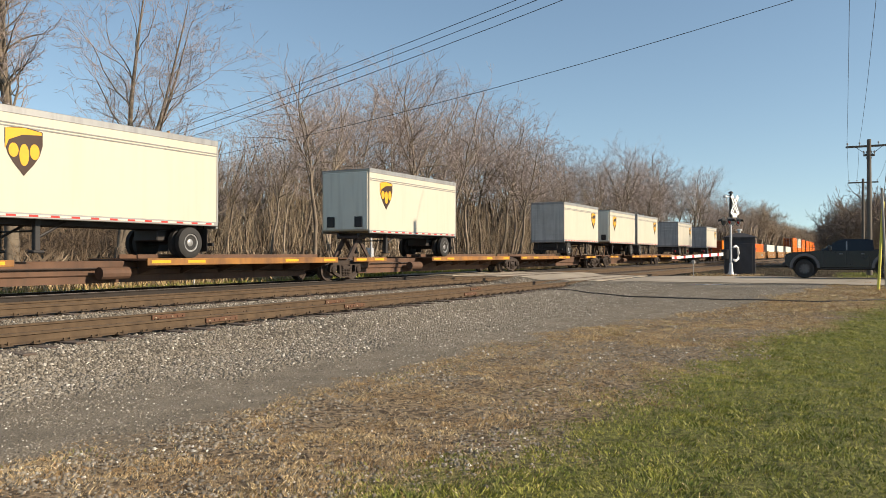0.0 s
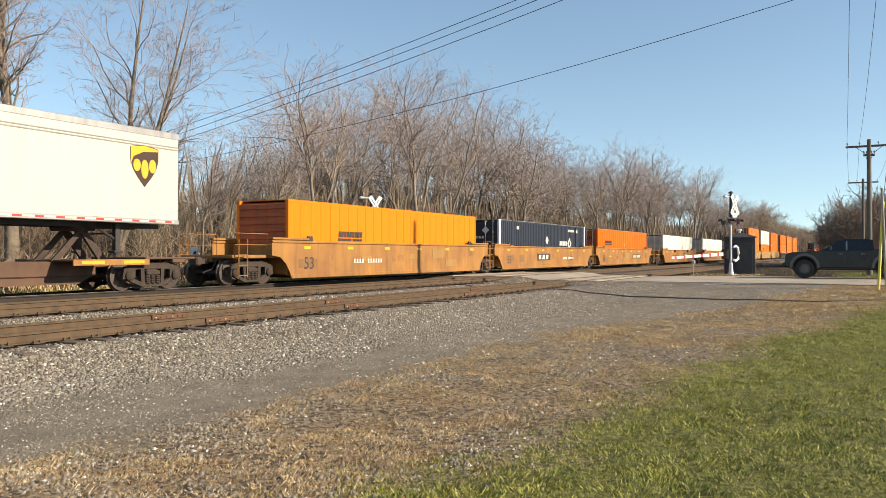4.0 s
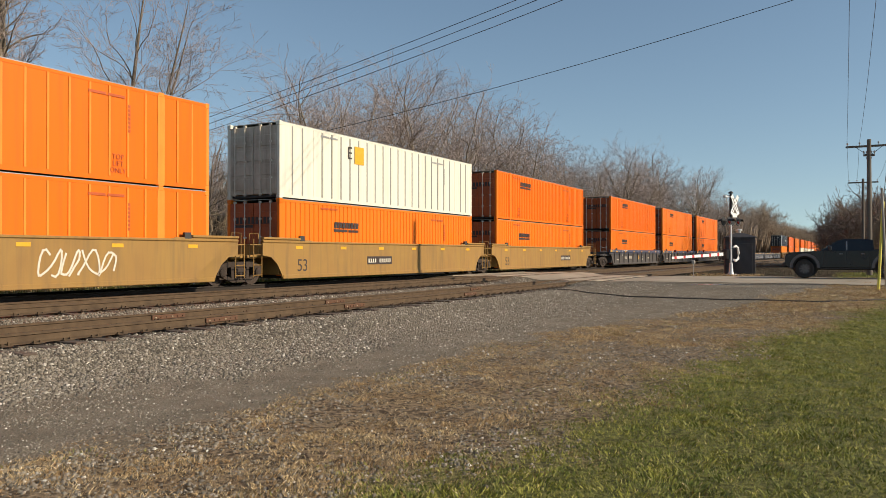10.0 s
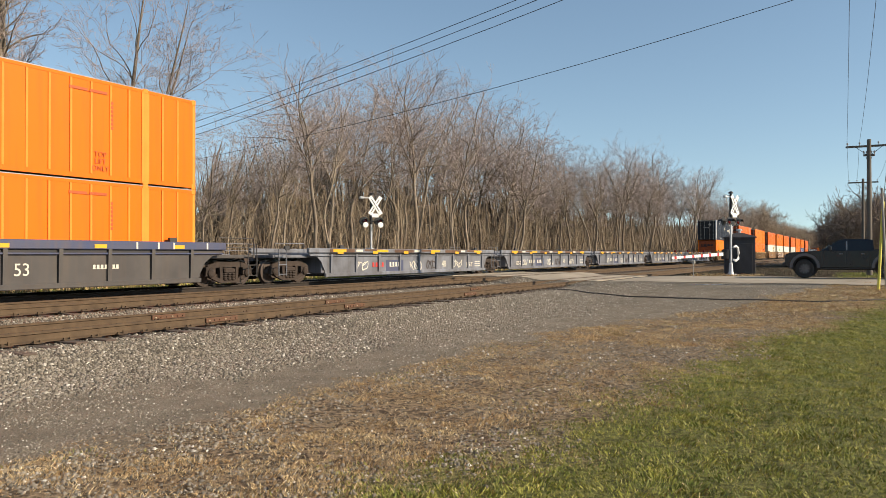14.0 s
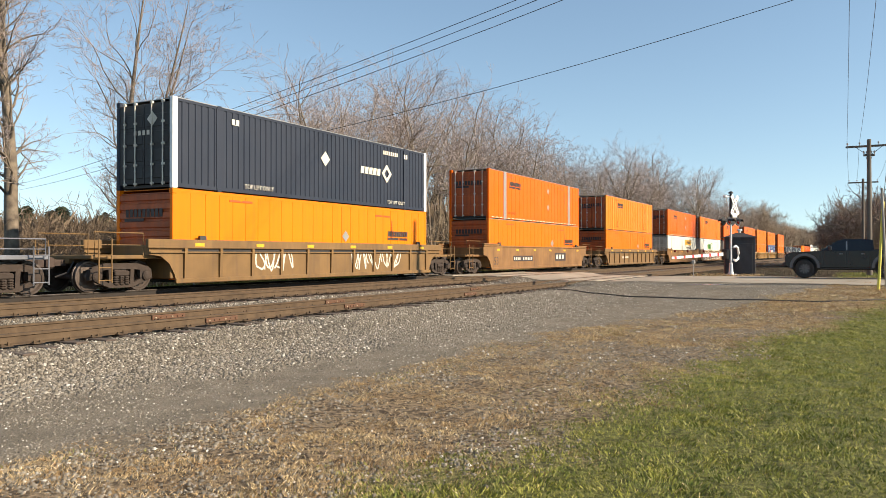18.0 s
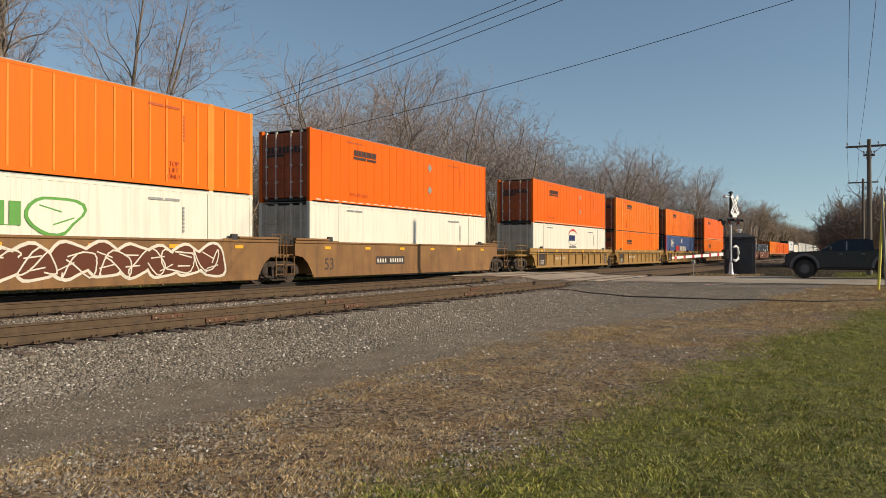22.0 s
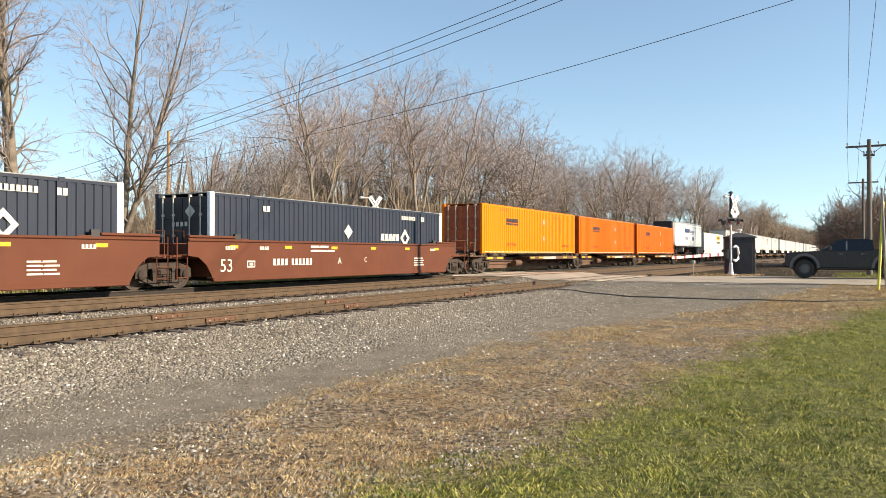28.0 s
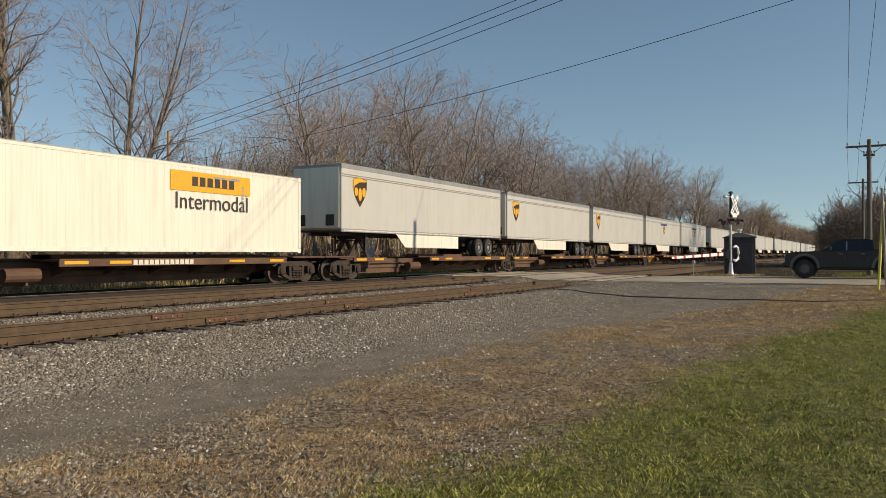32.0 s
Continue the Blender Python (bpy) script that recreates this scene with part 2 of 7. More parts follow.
TRAILER_WHITE = M("creamy_trailer_paint", (0.55, 0.505, 0.40), 0.55, scale=0.6, vary=0.15, second=(0.47, 0.43, 0.34), streak=0.15, dirt=(0.34, 0.30, 0.23))
COOL_WHITE = M("clean_white_paint", (0.74, 0.73, 0.69), 0.45, scale=0.7, vary=0.1, second=(0.66, 0.65, 0.62), streak=0.12, dirt=(0.42, 0.40, 0.36))
DOOR_GREY = M("dull_grey_door", (0.58, 0.55, 0.50), 0.6, scale=1.2, vary=0.3, second=(0.30, 0.28, 0.24), streak=0.3)
DOOR_TAN = M("weathered_tan_door", (0.62, 0.56, 0.45), 0.6, scale=1.6, vary=0.45, second=(0.34, 0.28, 0.20), streak=0.35, dirt=(0.16, 0.12, 0.08))
BLACK_STEEL = M("black_steel", (0.025, 0.024, 0.024), 0.6, 0.1, scale=3, vary=0.4, second=(0.05, 0.04, 0.035))
TYRE = M("tyre_rubber", (0.022, 0.021, 0.020), 0.85, scale=5, vary=0.4, second=(0.05, 0.045, 0.04))
RIM = M("steel_rim", (0.35, 0.34, 0.33), 0.45, 0.5, scale=8, vary=0.35)
WHITE_MARK = M("white_marking", (0.66, 0.61, 0.50), 0.6, scale=5, vary=0.3, second=(0.5, 0.45, 0.38))
BLACK_MARK = M("black_marking", (0.03, 0.025, 0.025), 0.6, scale=5, vary=0.3, second=(0.10, 0.05, 0.03))
BROWN_MARK = M("brown_emblem", (0.05, 0.022, 0.010), 0.4, scale=5, vary=0.15)
GOLD_MARK = M("gold_emblem", (0.74, 0.38, 0.02), 0.4, scale=5, vary=0.15)
RED_MARK = M("red_marking", (0.55, 0.04, 0.03), 0.5, scale=5, vary=0.2)
GREEN_MARK = M("green_marking", (0.10, 0.32, 0.05), 0.5, scale=5, vary=0.2)
NAVY_MARK = M("navy_marking", (0.02, 0.03, 0.12), 0.5, scale=5, vary=0.2)
RAIL_RUST = M("rusty_rail", (0.105, 0.066, 0.034), 0.85, 0.1, scale=5, vary=0.45, second=(0.055, 0.036, 0.023), bump=0.3)
# very dark brown, for the rails of the far track
RAIL_BLACK = M("dark_brown_rail", (0.020, 0.014, 0.010), 0.8, 0.1, scale=5, vary=0.4, second=(0.035, 0.024, 0.016), bump=0.3)
RAIL_HEAD = M("polished_rail_head", (0.40, 0.34, 0.29), 0.35, 0.85, scale=4, vary=0.35, second=(0.20, 0.13, 0.09))
TIE_WOOD = M("creosoted_tie", (0.055, 0.038, 0.030), 0.9, scale=5, vary=0.5, second=(0.15, 0.11, 0.08), grain=40, bump=0.5, random_tint=0.4)
BARK_DARK = M("rough_dark_bark", (0.22, 0.175, 0.125), 0.95, scale=3, vary=0.6, second=(0.06, 0.047, 0.038), grain=22, bump=0.8)
BARK = M("grey_brown_bark", (0.31, 0.25, 0.18), 0.9, scale=3, vary=0.5, second=(0.13, 0.10, 0.075), grain=25, bump=0.5, random_tint=0.7)
TWIG = M("thin_grey_twigs", (0.42, 0.345, 0.31), 0.9, scale=1.5, vary=0.5, second=(0.20, 0.155, 0.135), random_tint=0.35, bump=0)
DARK_TWIG = M("dark_brown_twigs", (0.21, 0.16, 0.125), 0.9, scale=1.5, vary=0.5, second=(0.13, 0.10, 0.08), bump=0)
FAR_TWIG = M("warm_brown_twigs", (0.36, 0.275, 0.195), 0.9, scale=0.5, vary=0.5, second=(0.24, 0.18, 0.13), bump=0)
POLE_WOOD = M("weathered_pole_wood", (0.15, 0.125, 0.10), 0.85, scale=2, vary=0.4, grain=30, bump=0.4)
POLE_NEW = M("yellowish_pole_wood", (0.46, 0.25, 0.09), 0.8, scale=2, vary=0.3, grain=30, bump=0.4)
POLE_GREY = M("bleached_post_wood", (0.36, 0.34, 0.31), 0.85, scale=2, vary=0.4, grain=30, bump=0.3)
PLASTIC_YELLOW = M("yellow_guard_plastic", (0.75, 0.65, 0.10), 0.5, scale=3, vary=0.2)
HUT_DARK = M("dark_hut_paint", (0.040, 0.038, 0.042), 0.7, scale=2, vary=0.35, streak=0.2, dirt=(0.08, 0.07, 0.06))
ALUMINIUM = M("aluminium_mast", (0.62, 0.62, 0.62), 0.4, 0.3, scale=6, vary=0.25)
SIGN_WHITE = M("white_sign_sheeting", (0.82, 0.82, 0.80), 0.4, scale=6, vary=0.12)
BLACK_PAINT = M("black_signal_paint", (0.02, 0.02, 0.02), 0.5, scale=4, vary=0.2)
CAR_PAINT = M("dark_grey_car_paint", (0.013, 0.015, 0.019), 0.22, 0.2, scale=2, vary=0.15, bump=0.0, spec=0.6)
GLASS_DARK = M("tinted_glass", (0.010, 0.012, 0.013), 0.10, scale=2, vary=0.1, bump=0.0, spec=0.6)
LENS_RED = M("red_lens", (0.10, 0.006, 0.006), 0.2, scale=4, vary=0.1)


# ---- ground ----
def lawn_edge(x):
    return np.interp(x, (0, 4.3, 6.2, 9.0, 13.4, 19.1, 29.6, 40), (4.3, 3.5, 2.9, 2.65, 2.3, 1.45, -0.6, -2.6))


def lane_edge(x):
    return np.interp(x, (0, 4, 7.3, 12.4, 17.3, 21.4, 26, 33, 40), (6.4, 6.2, 5.95, 6.5, 6.1, 5.1, 3.4, 1.6, 0.5))


def ballast_edge(x):
    return np.interp(x, (0, 6.3, 8.4, 12.5, 19.6, 30.8, 40), (9.6, 9.1, 8.4, 8.2, 7.6, 7.0, 6.5))


def lawn(x, y):
    return smooth(-0.55, 0.85, lawn_edge(x) - y + 1.1 * (patchy(x, y, 1.1, 1) - 0.5) + 0.9 * (patchy(x, y, 0.35, 2) - 0.5))


def lane(x, y):
    return smooth(-0.35, 0.35, y - lane_edge(x) + 1.6 * (patchy(x, y, 1.0, 3) - 0.5) + 0.8 * (patchy(x, y, 0.3, 5) - 0.5))


def ballast(x, y):
    return smooth(-0.7, 0.7, y - ballast_edge(x) + 1.8 * (patchy(x, y, 1.4, 6) - 0.5))


def strip(x, y):
    """The ragged strip of dead grass and dirt between lawn and lane."""
    return (1 - lawn(x, y)) * (1 - lane(x, y))


def straw(x, y):
    """Tufts of dead grass within the strip."""
    return strip(x, y) * (0.12 + 0.88 * smooth(0.42, 0.60, patchy(x * 0.8, y, 0.75, 7) + 0.10 * patchy(x, y, 3.0, 8) - 0.02)) * (1 - 0.9 * smooth(0.60, 0.68, patchy(x * 0.7, y, 1.3, 9)))


def strip_stones(x, y):
    """Stones that lie bare in patches of the strip."""
    near = smooth(0.9, 0.2, np.abs(y - lane_edge(x) + 0.3))
    return strip(x, y) * np.clip(0.10 + 0.9 * smooth(0.54, 0.66, patchy(x * 0.7, y, 1.3, 9)) + 0.55 * near, 0, 1)


def ground_material():
    """Turf, dirt, packed grit, ballast and leaf litter, by the cover stored on the mesh, with broken edges and two grains."""
    m = bpy.data.materials.new("ground")
    m.use_nodes = True
    t, b = m.node_tree, m.node_tree.nodes["Principled BSDF"]
    N, K = t.nodes.new, t.links.new
    geo = N("ShaderNodeNewGeometry")

    def noise_node(s, d):
        n = N("ShaderNodeTexNoise")
        n.inputs["Scale"].default_value, n.inputs["Detail"].default_value = s, d
        K(geo.outputs["Position"], n.inputs["Vector"])
        return n.outputs[0]

    def mix(fac, a, bb):
        n = N("ShaderNodeMix")
        n.data_type = "RGBA"
        for s, v in ((n.inputs[0], fac), (n.inputs[6], a), (n.inputs[7], bb)):
            if isinstance(v, bpy.types.NodeSocket):
                K(v, s)
            else:
                s.default_value = v if isinstance(v, float) else (*v, 1)
        return n.outputs[2]

    def rng_node(v, lo, hi, top=1.0):
        n = N("ShaderNodeMapRange")
        n.inputs[1].default_value, n.inputs[2].default_value, n.inputs[4].default_value = lo, hi, top
        K(v, n.inputs[0])
        return n.outputs[0]

    def cover(name):
        n = N("ShaderNodeAttribute")
        n.attribute_name = name
        return n.outputs["Fac"]

    mid, fine, tiny = noise_node(2.2, 5.0), noise_node(16.0, 4.0), noise_node(70.0, 3.0)
    dirt = mix(rng_node(fine, 0.40, 0.62), (0.080, 0.056, 0.035), (0.33, 0.24, 0.145))
    dirt = mix(rng_node(tiny, 0.40, 0.58), mix(0.45, dirt, (0.03, 0.022, 0.014)), dirt)
    grit = mix(rng_node(mid, 0.38, 0.66), (0.205, 0.171, 0.124), (0.280, 0.235, 0.175))
    grit = mix(rng_node(tiny, 0.42, 0.60), mix(0.5, grit, (0.03, 0.026, 0.02)), grit)
    grit = mix(rng_node(tiny, 0.60, 0.72, 0.7), grit, (0.42, 0.38, 0.31))
    # ballast base kept dark, so the shaded gaps between stones sit in its colour
    bed = mix(rng_node(fine, 0.40, 0.60), (0.06, 0.050, 0.038), (0.15, 0.128, 0.10))
    turf = mix(rng_node(fine, 0.42, 0.60), (0.095, 0.094, 0.026), (0.215, 0.205, 0.060))
    # fine dark spots put the shade between grass blades into the turf colour
    turf = mix(rng_node(tiny, 0.42, 0.58), mix(0.5, turf, (0.022, 0.024, 0.008)), turf)
    brown = mix(rng_node(fine, 0.38, 0.64), (0.085, 0.058, 0.036), (0.165, 0.118, 0.075))
    litter = mix(rng_node(mid, 0.42, 0.60), (0.11, 0.078, 0.046), (0.16, 0.13, 0.06))
    earth = mix(rng_node(mid, 0.42, 0.60), (0.045, 0.040, 0.016), (0.060, 0.042, 0.025))
    col = dirt
    for name, c in (("lane", grit), ("ballast", bed), ("trackbed", brown), ("lawn", turf), ("verge", litter), ("churned", earth)):
        col = mix(cover(name), col, c)
    K(col, b.inputs["Base Color"])
    b.inputs["Roughness"].default_value = 0.95
    b.inputs["Specular IOR Level"].default_value = 0.2
    bp = N("ShaderNodeBump")
    bp.inputs["Strength"].default_value, bp.inputs["Distance"].default_value = 0.7, 0.02
    add = N("ShaderNodeMath")
    K(fine, add.inputs[0])
    K(tiny, add.inputs[1])
    K(add.outputs[0], bp.inputs["Height"])
    K(bp.outputs[0], b.inputs["Normal"])
    return m


GROUND = ground_material()


def spread(lo, hi, step, a, b, grow=1.16):
    """Even steps between lo and hi, growing ones outwards to a and b."""
    xs = list(np.arange(lo, hi + step / 2, step))
    d = step
    while xs[-1] < b:
        d *= grow
        xs.append(xs[-1] + d)
    d = step
    while xs[0] > a:
        d *= grow
        xs.insert(0, xs[0] - d)
    return np.array(xs)


gx, gy = spread(2.5, 30, 0.09, -900, 3200, 1.06), spread(-3, 11.5, 0.07, -1500, 2200, 1.06)
GX, GY = np.meshgrid(gx, gy, indexing="ij")
GZ = height(GX, GY)
close = smooth(40, 28, GX) * smooth(12, 10.5, GY) * smooth(-6, -3, GY)
GZ = GZ + close * (0.030 * (patchy(GX, GY, 0.28, 21) - 0.5) * (1 - lane(GX, GY)) + 0.012 * (patchy(GX, GY, 0.16, 22) - 0.5))
gv = np.stack([GX, GY, GZ], -1).reshape(-1, 3)
ni, nj = len(gx), len(gy)
ii, jj = np.meshgrid(np.arange(ni - 1), np.arange(nj - 1), indexing="ij")
base_i = (ii * nj + jj).ravel()
gf = np.stack([base_i, base_i + nj, base_i + nj + 1, base_i + 1], -1)
ground = new("ground", fast_mesh("ground", gv, gf, GROUND))
ground.data.shade_smooth()
for name, field in (("lawn", lawn(GX, GY)), ("lane", lane(GX, GY)), ("ballast", ballast(GX, GY) * smooth(22.6, 21.8, GY)),
                    ("trackbed", smooth(14.6, 15.6, GY) * smooth(22.4, 21.6, GY)), ("verge", smooth(21.8, 24.0, GY)),
                    ("churned", smooth(46.9, 47.6, GX) * smooth(11.5, 10.0, GY))):
    ground.data.attributes.new(name, "FLOAT", "POINT").data.foreach_set("value", np.asarray(field, np.float32).ravel())
tagged(ground, "lawn, dry grass and grey gravel beside the tracks", "ground", kind="structure")

# road over the crossing
ROAD = M("worn_pale_asphalt", (0.40, 0.335, 0.25), 0.9, scale=0.45, vary=0.6, second=(0.24, 0.20, 0.15), grain=18, bump=0.4, coords="Object")
rx = np.linspace(ROAD_X0, ROAD_X1, 12)
g = Geo()
for seg in (np.arange(-90, 11.3, 0.6), np.arange(14.05, 15.2, 0.35), np.arange(17.9, 19.1, 0.35), np.arange(21.8, 95, 0.8)):
    vs = [(x + 0.10 * math.sin(yy * 0.7 + x) * (i in (0, 11)), yy, float(height(x, yy)) + 0.035 - 0.0006 * (x - 41.5) ** 2) for yy in seg for i, x in enumerate(rx)]
    n = len(rx)
    g.add(vs, [(r * n + i, r * n + i + 1, r * n + n + i + 1, r * n + n + i) for r in range(len(seg) - 1) for i in range(n - 1)])
road = tagged(part("road", g, ROAD, None, "pale worn asphalt road over the crossing", flat=False), category="road", kind="structure")

WET = M("wet_dark_grit", (0.03, 0.028, 0.026), 0.12, scale=4, vary=0.3, bump=0.0)
g = Geo()
ring = [(34.65 + 0.95 * math.cos(a) * 0.55 + 0.22 * math.sin(a) * 0.9, 5.75 - 0.95 * math.cos(a) * 0.85 + 0.22 * math.sin(a) * 0.5) for a in np.linspace(0, 2 * math.pi, 18)[:-1]]
g.add([(x, y, float(height(x, y)) + 0.012 + 0.004 * (i % 2)) for i, (x, y) in enumerate(ring)] + [(34.65, 5.75, float(height(34.65, 5.75)) + 0.018)], [(i, (i + 1) % 17, 17) for i in range(17)])
tagged(part("puddle", g, WET, None, "shallow dark puddle in the gravel beside the road", flat=False), category="puddle")

# ---- tracks ----
def rail_profile(g, y, x0, x1, z, head=False):
    if head:
        return g.prism_x([(y - 0.034, z - 0.004), (y + 0.034, z - 0.004), (y + 0.030, z + 0.003), (y - 0.030, z + 0.003)], x0, x1)
    prof = [(-0.07, -0.182), (0.07, -0.182), (0.07, -0.168), (0.012, -0.150), (0.010, -0.052), (0.036, -0.040), (0.036, -0.006), (0.028, 0.0), (-0.028, 0.0), (-0.036, -0.006), (-0.036, -0.040), (-0.010, -0.052), (-0.012, -0.150), (-0.07, -0.168)]
    return g.prism_x([(y + a, z + b) for a, b in prof], x0, x1)


TIE = Geo().soft_box(-0.115, 0.115, -1.30, 1.30, -0.36, -0.187, 0.015).mesh("tie", TIE_WOOD)
PLATE = Geo().soft_box(-0.10, 0.10, -0.17, 0.17, -0.187, -0.172, 0.004)
JOINT_RUST = M("orange_joint_rust", (0.115, 0.062, 0.036), 0.85, 0.1, scale=8, vary=0.5, second=(0.14, 0.06, 0.03), bump=0.3)
BOLT_PALE = M("paint_splashed_steel", (0.48, 0.40, 0.26), 0.7, scale=20, vary=0.6, second=(0.16, 0.08, 0.04))
for name, yc, zr, lab, loose, jointed in (("track_near", Y_NEAR, Z_NEAR, "rusty little-used siding on wooden ties", 130, ((12.25, -0.7525), (12.2, 0.7525), (17.1, -0.7525), (18.3, 0.7525), (24.0, -0.7525), (27.5, 0.7525))),
                                          ("track_middle", Y_MID, Z_MAIN, "rust-brown railway track on wooden ties", 100, ()), ("track_far", Y_TRAIN, Z_MAIN, "busy railway track on wooden ties", 70, ())):
    tr = tagged(new(name), lab, "railway track", kind="structure")
    for dy in (-0.7525, 0.7525):
        part("rail", rail_profile(Geo(), yc + dy, -80, 1200, zr), RAIL_BLACK if name == "track_far" else RAIL_RUST, tr, "rusty steel rail", flat=False)
        if name == "track_far":
            part("rail_head", rail_profile(Geo(), yc + dy, -80, 1200, zr, True), RAIL_HEAD, tr, "polished running surface")
    plates = Geo()
    for i in range(loose):
        x = -6 + i * 0.54
        t = part("tie", TIE, None, tr)
        out = rng.random() < 0.12
        t.location = (x + rng.uniform(-0.05, 0.05), yc + rng.uniform(-0.10, 0.10) - 0.14 * out, zr + rng.uniform(-0.035, 0.0))
        t.rotation_euler.z = radians(rng.uniform(-1.6, 1.6))
        if i < 110:
            for dy in (-0.7525, 0.7525):
                plates.add([(x + a, yc + dy + b2, zr + c) for a, b2, c in PLATE.v], PLATE.f)
                for sx in (-0.05, 0.06):
                    for sy in (-0.095, 0.095):
                        up = rng.choice((0.0, 0.0, 0.0, 0.02))
                        plates.box(x + sx - 0.012, x + sx + 0.012, yc + dy + sy - 0.014, yc + dy + sy + 0.014, zr - 0.172, zr - 0.140 + up)
    tagged(part("tie_plates", plates, RAIL_RUST, tr), kind="stuff")
    rest = Geo()
    for i in range(loose, 900):
        x = -6 + i * 0.54
        rest.box(x - 0.115, x + 0.115, yc - 1.3, yc + 1.3, zr - 0.36, zr - 0.187)
    tagged(part("far_ties", rest, TIE_WOOD, tr), kind="stuff")
    for x, dy in jointed:
        for s in (-1, 1):
            j = Geo().soft_box(x - 0.46, x + 0.46, yc + dy + s * 0.030 - 0.018, yc + dy + s * 0.030 + 0.018, zr - 0.148, zr - 0.050, 0.008)
            bar = part("joint_bar", j, JOINT_RUST, tr, "bolted rusty joint bar")
            for k in range(6):
                bx = x - 0.38 + k * 0.152
                part("bolt", Geo().tube((bx, yc + dy + s * 0.045, zr - 0.10), (bx, yc + dy + s * 0.066, zr - 0.10), 0.018, n=6), BOLT_PALE if k % 3 == 0 else JOINT_RUST, bar)
        part("rail_gap", Geo().box(x - 0.006, x + 0.006, yc + dy - 0.0375, yc + dy + 0.0375, zr - 0.052, zr + 0.0015), BLACK_STEEL, tr, "dark gap between rail ends")

stub = part("tie", TIE, None, bpy.data.objects["track_near"], "old tie that sticks out of the ballast")
stub.matrix_basis = pose(7.30, Y_NEAR - 0.42, Z_NEAR - 0.03, 0, 0, 2)

# timber and asphalt panels between the rails at the crossing
for yc, zr in ((Y_NEAR, Z_NEAR), (Y_MID, Z_MAIN), (Y_TRAIN, Z_MAIN)):
    cr = tagged(new("crossing_panels"), "worn grey crossing panels between the rails", "crossing", kind="structure")
    for y0, y1 in ((-1.36, -0.83), (-0.66, -0.02), (0.02, 0.66), (0.83, 1.36)):
        for k in range(5):
            x0 = ROAD_X0 + 0.3 + k * 2.0
            p = part("panel", Geo().soft_box(x0, x0 + 1.97, yc + y0, yc + y1, zr - 0.20, zr - 0.012 + rng.uniform(-0.006, 0.004), 0.015), ROAD, cr)


# loose stones
def stones(name, n, x0, x1, y0, y1, lo, hi, mat, seed, label, dens=None, power=1.5, flat=0.75):
    q = np.random.RandomState(seed)
    # more of them close by
    xs = x0 + (x1 - x0) * q.rand(n) ** power
    ys = y0 + (y1 - y0) * q.rand(n)
    if dens is not None:
        keep = q.rand(n) < dens(xs, ys)
        xs, ys = xs[keep], ys[keep]
    n = len(xs)
    zs = height(xs, ys)
    base = np.array([(1, 0, 0), (-0.5, 0.87, 0), (-0.5, -0.87, 0), (0.45, 0.35, 1.0), (-0.5, 0.25, 0.95), (0.1, -0.6, 0.9)])
    faces = np.array([(0, 1, 3), (1, 4, 3), (1, 2, 4), (2, 5, 4), (2, 0, 5), (0, 3, 5), (3, 4, 5)])
    r = lo + (hi - lo) * q.rand(n) ** 2
    a = q.rand(n) * 6.283
    v = base[None] * (0.55 + 0.9 * q.rand(n, 6, 3)) * r[:, None, None] * np.array([1.2, 0.9, flat])
    c, s = np.cos(a)[:, None], np.sin(a)[:, None]
    v = np.stack([v[..., 0] * c - v[..., 1] * s, v[..., 0] * s + v[..., 1] * c, v[..., 2]], -1)
    v += np.stack([xs, ys, zs - 0.15 * r], -1)[:, None, :]
    f = (faces[None] + 6 * np.arange(n)[:, None, None]).reshape(-1, 3)
    ob = new(name, fast_mesh(name, v.reshape(-1, 3), f, mat))
    return tagged(ob, label, "gravel", kind="stuff")


def island_material(name, colours, rough=0.9, patch=None, size=0.9):
    """Colour picked piece by piece along a ramp."""
    m = bpy.data.materials.new(name)
    m.use_nodes = True
    t, b = m.node_tree, m.node_tree.nodes["Principled BSDF"]
    gq, rp = t.nodes.new("ShaderNodeNewGeometry"), t.nodes.new("ShaderNodeValToRGB")
    t.links.new(gq.outputs["Random Per Island"], rp.inputs[0])
    els = rp.color_ramp.elements
    els[0].color, els[1].color = (*colours[0], 1), (*colours[-1], 1)
    for i, c in enumerate(colours[1:-1]):
        els.new((i + 1) / (len(colours) - 1)).color = (*c, 1)
    t.links.new(rp.outputs[0], b.inputs["Base Color"])
    if patch:
        nz, mr, mx = (t.nodes.new(k) for k in ("ShaderNodeTexNoise", "ShaderNodeMapRange", "ShaderNodeMix"))
        nz.inputs["Scale"].default_value, nz.inputs["Detail"].default_value = size, 5.0
        nz.inputs["Roughness"].default_value = 0.62
        mr.inputs[1].default_value, mr.inputs[2].default_value = 0.40, 0.60
        mx.data_type, mx.blend_type = "RGBA", "MULTIPLY"
        mx.inputs[7].default_value = (*patch, 1)
        t.links.new(gq.outputs["Position"], nz.inputs["Vector"])
        t.links.new(nz.outputs[0], mr.inputs[0])
        t.links.new(mr.outputs[0], mx.inputs[0])
        t.links.new(rp.outputs[0], mx.inputs[6])
        t.links.new(mx.outputs[2], b.inputs["Base Color"])
    b.inputs["Roughness"].default_value = rough
    b.inputs["Specular IOR Level"].default_value = 0.25
    return m


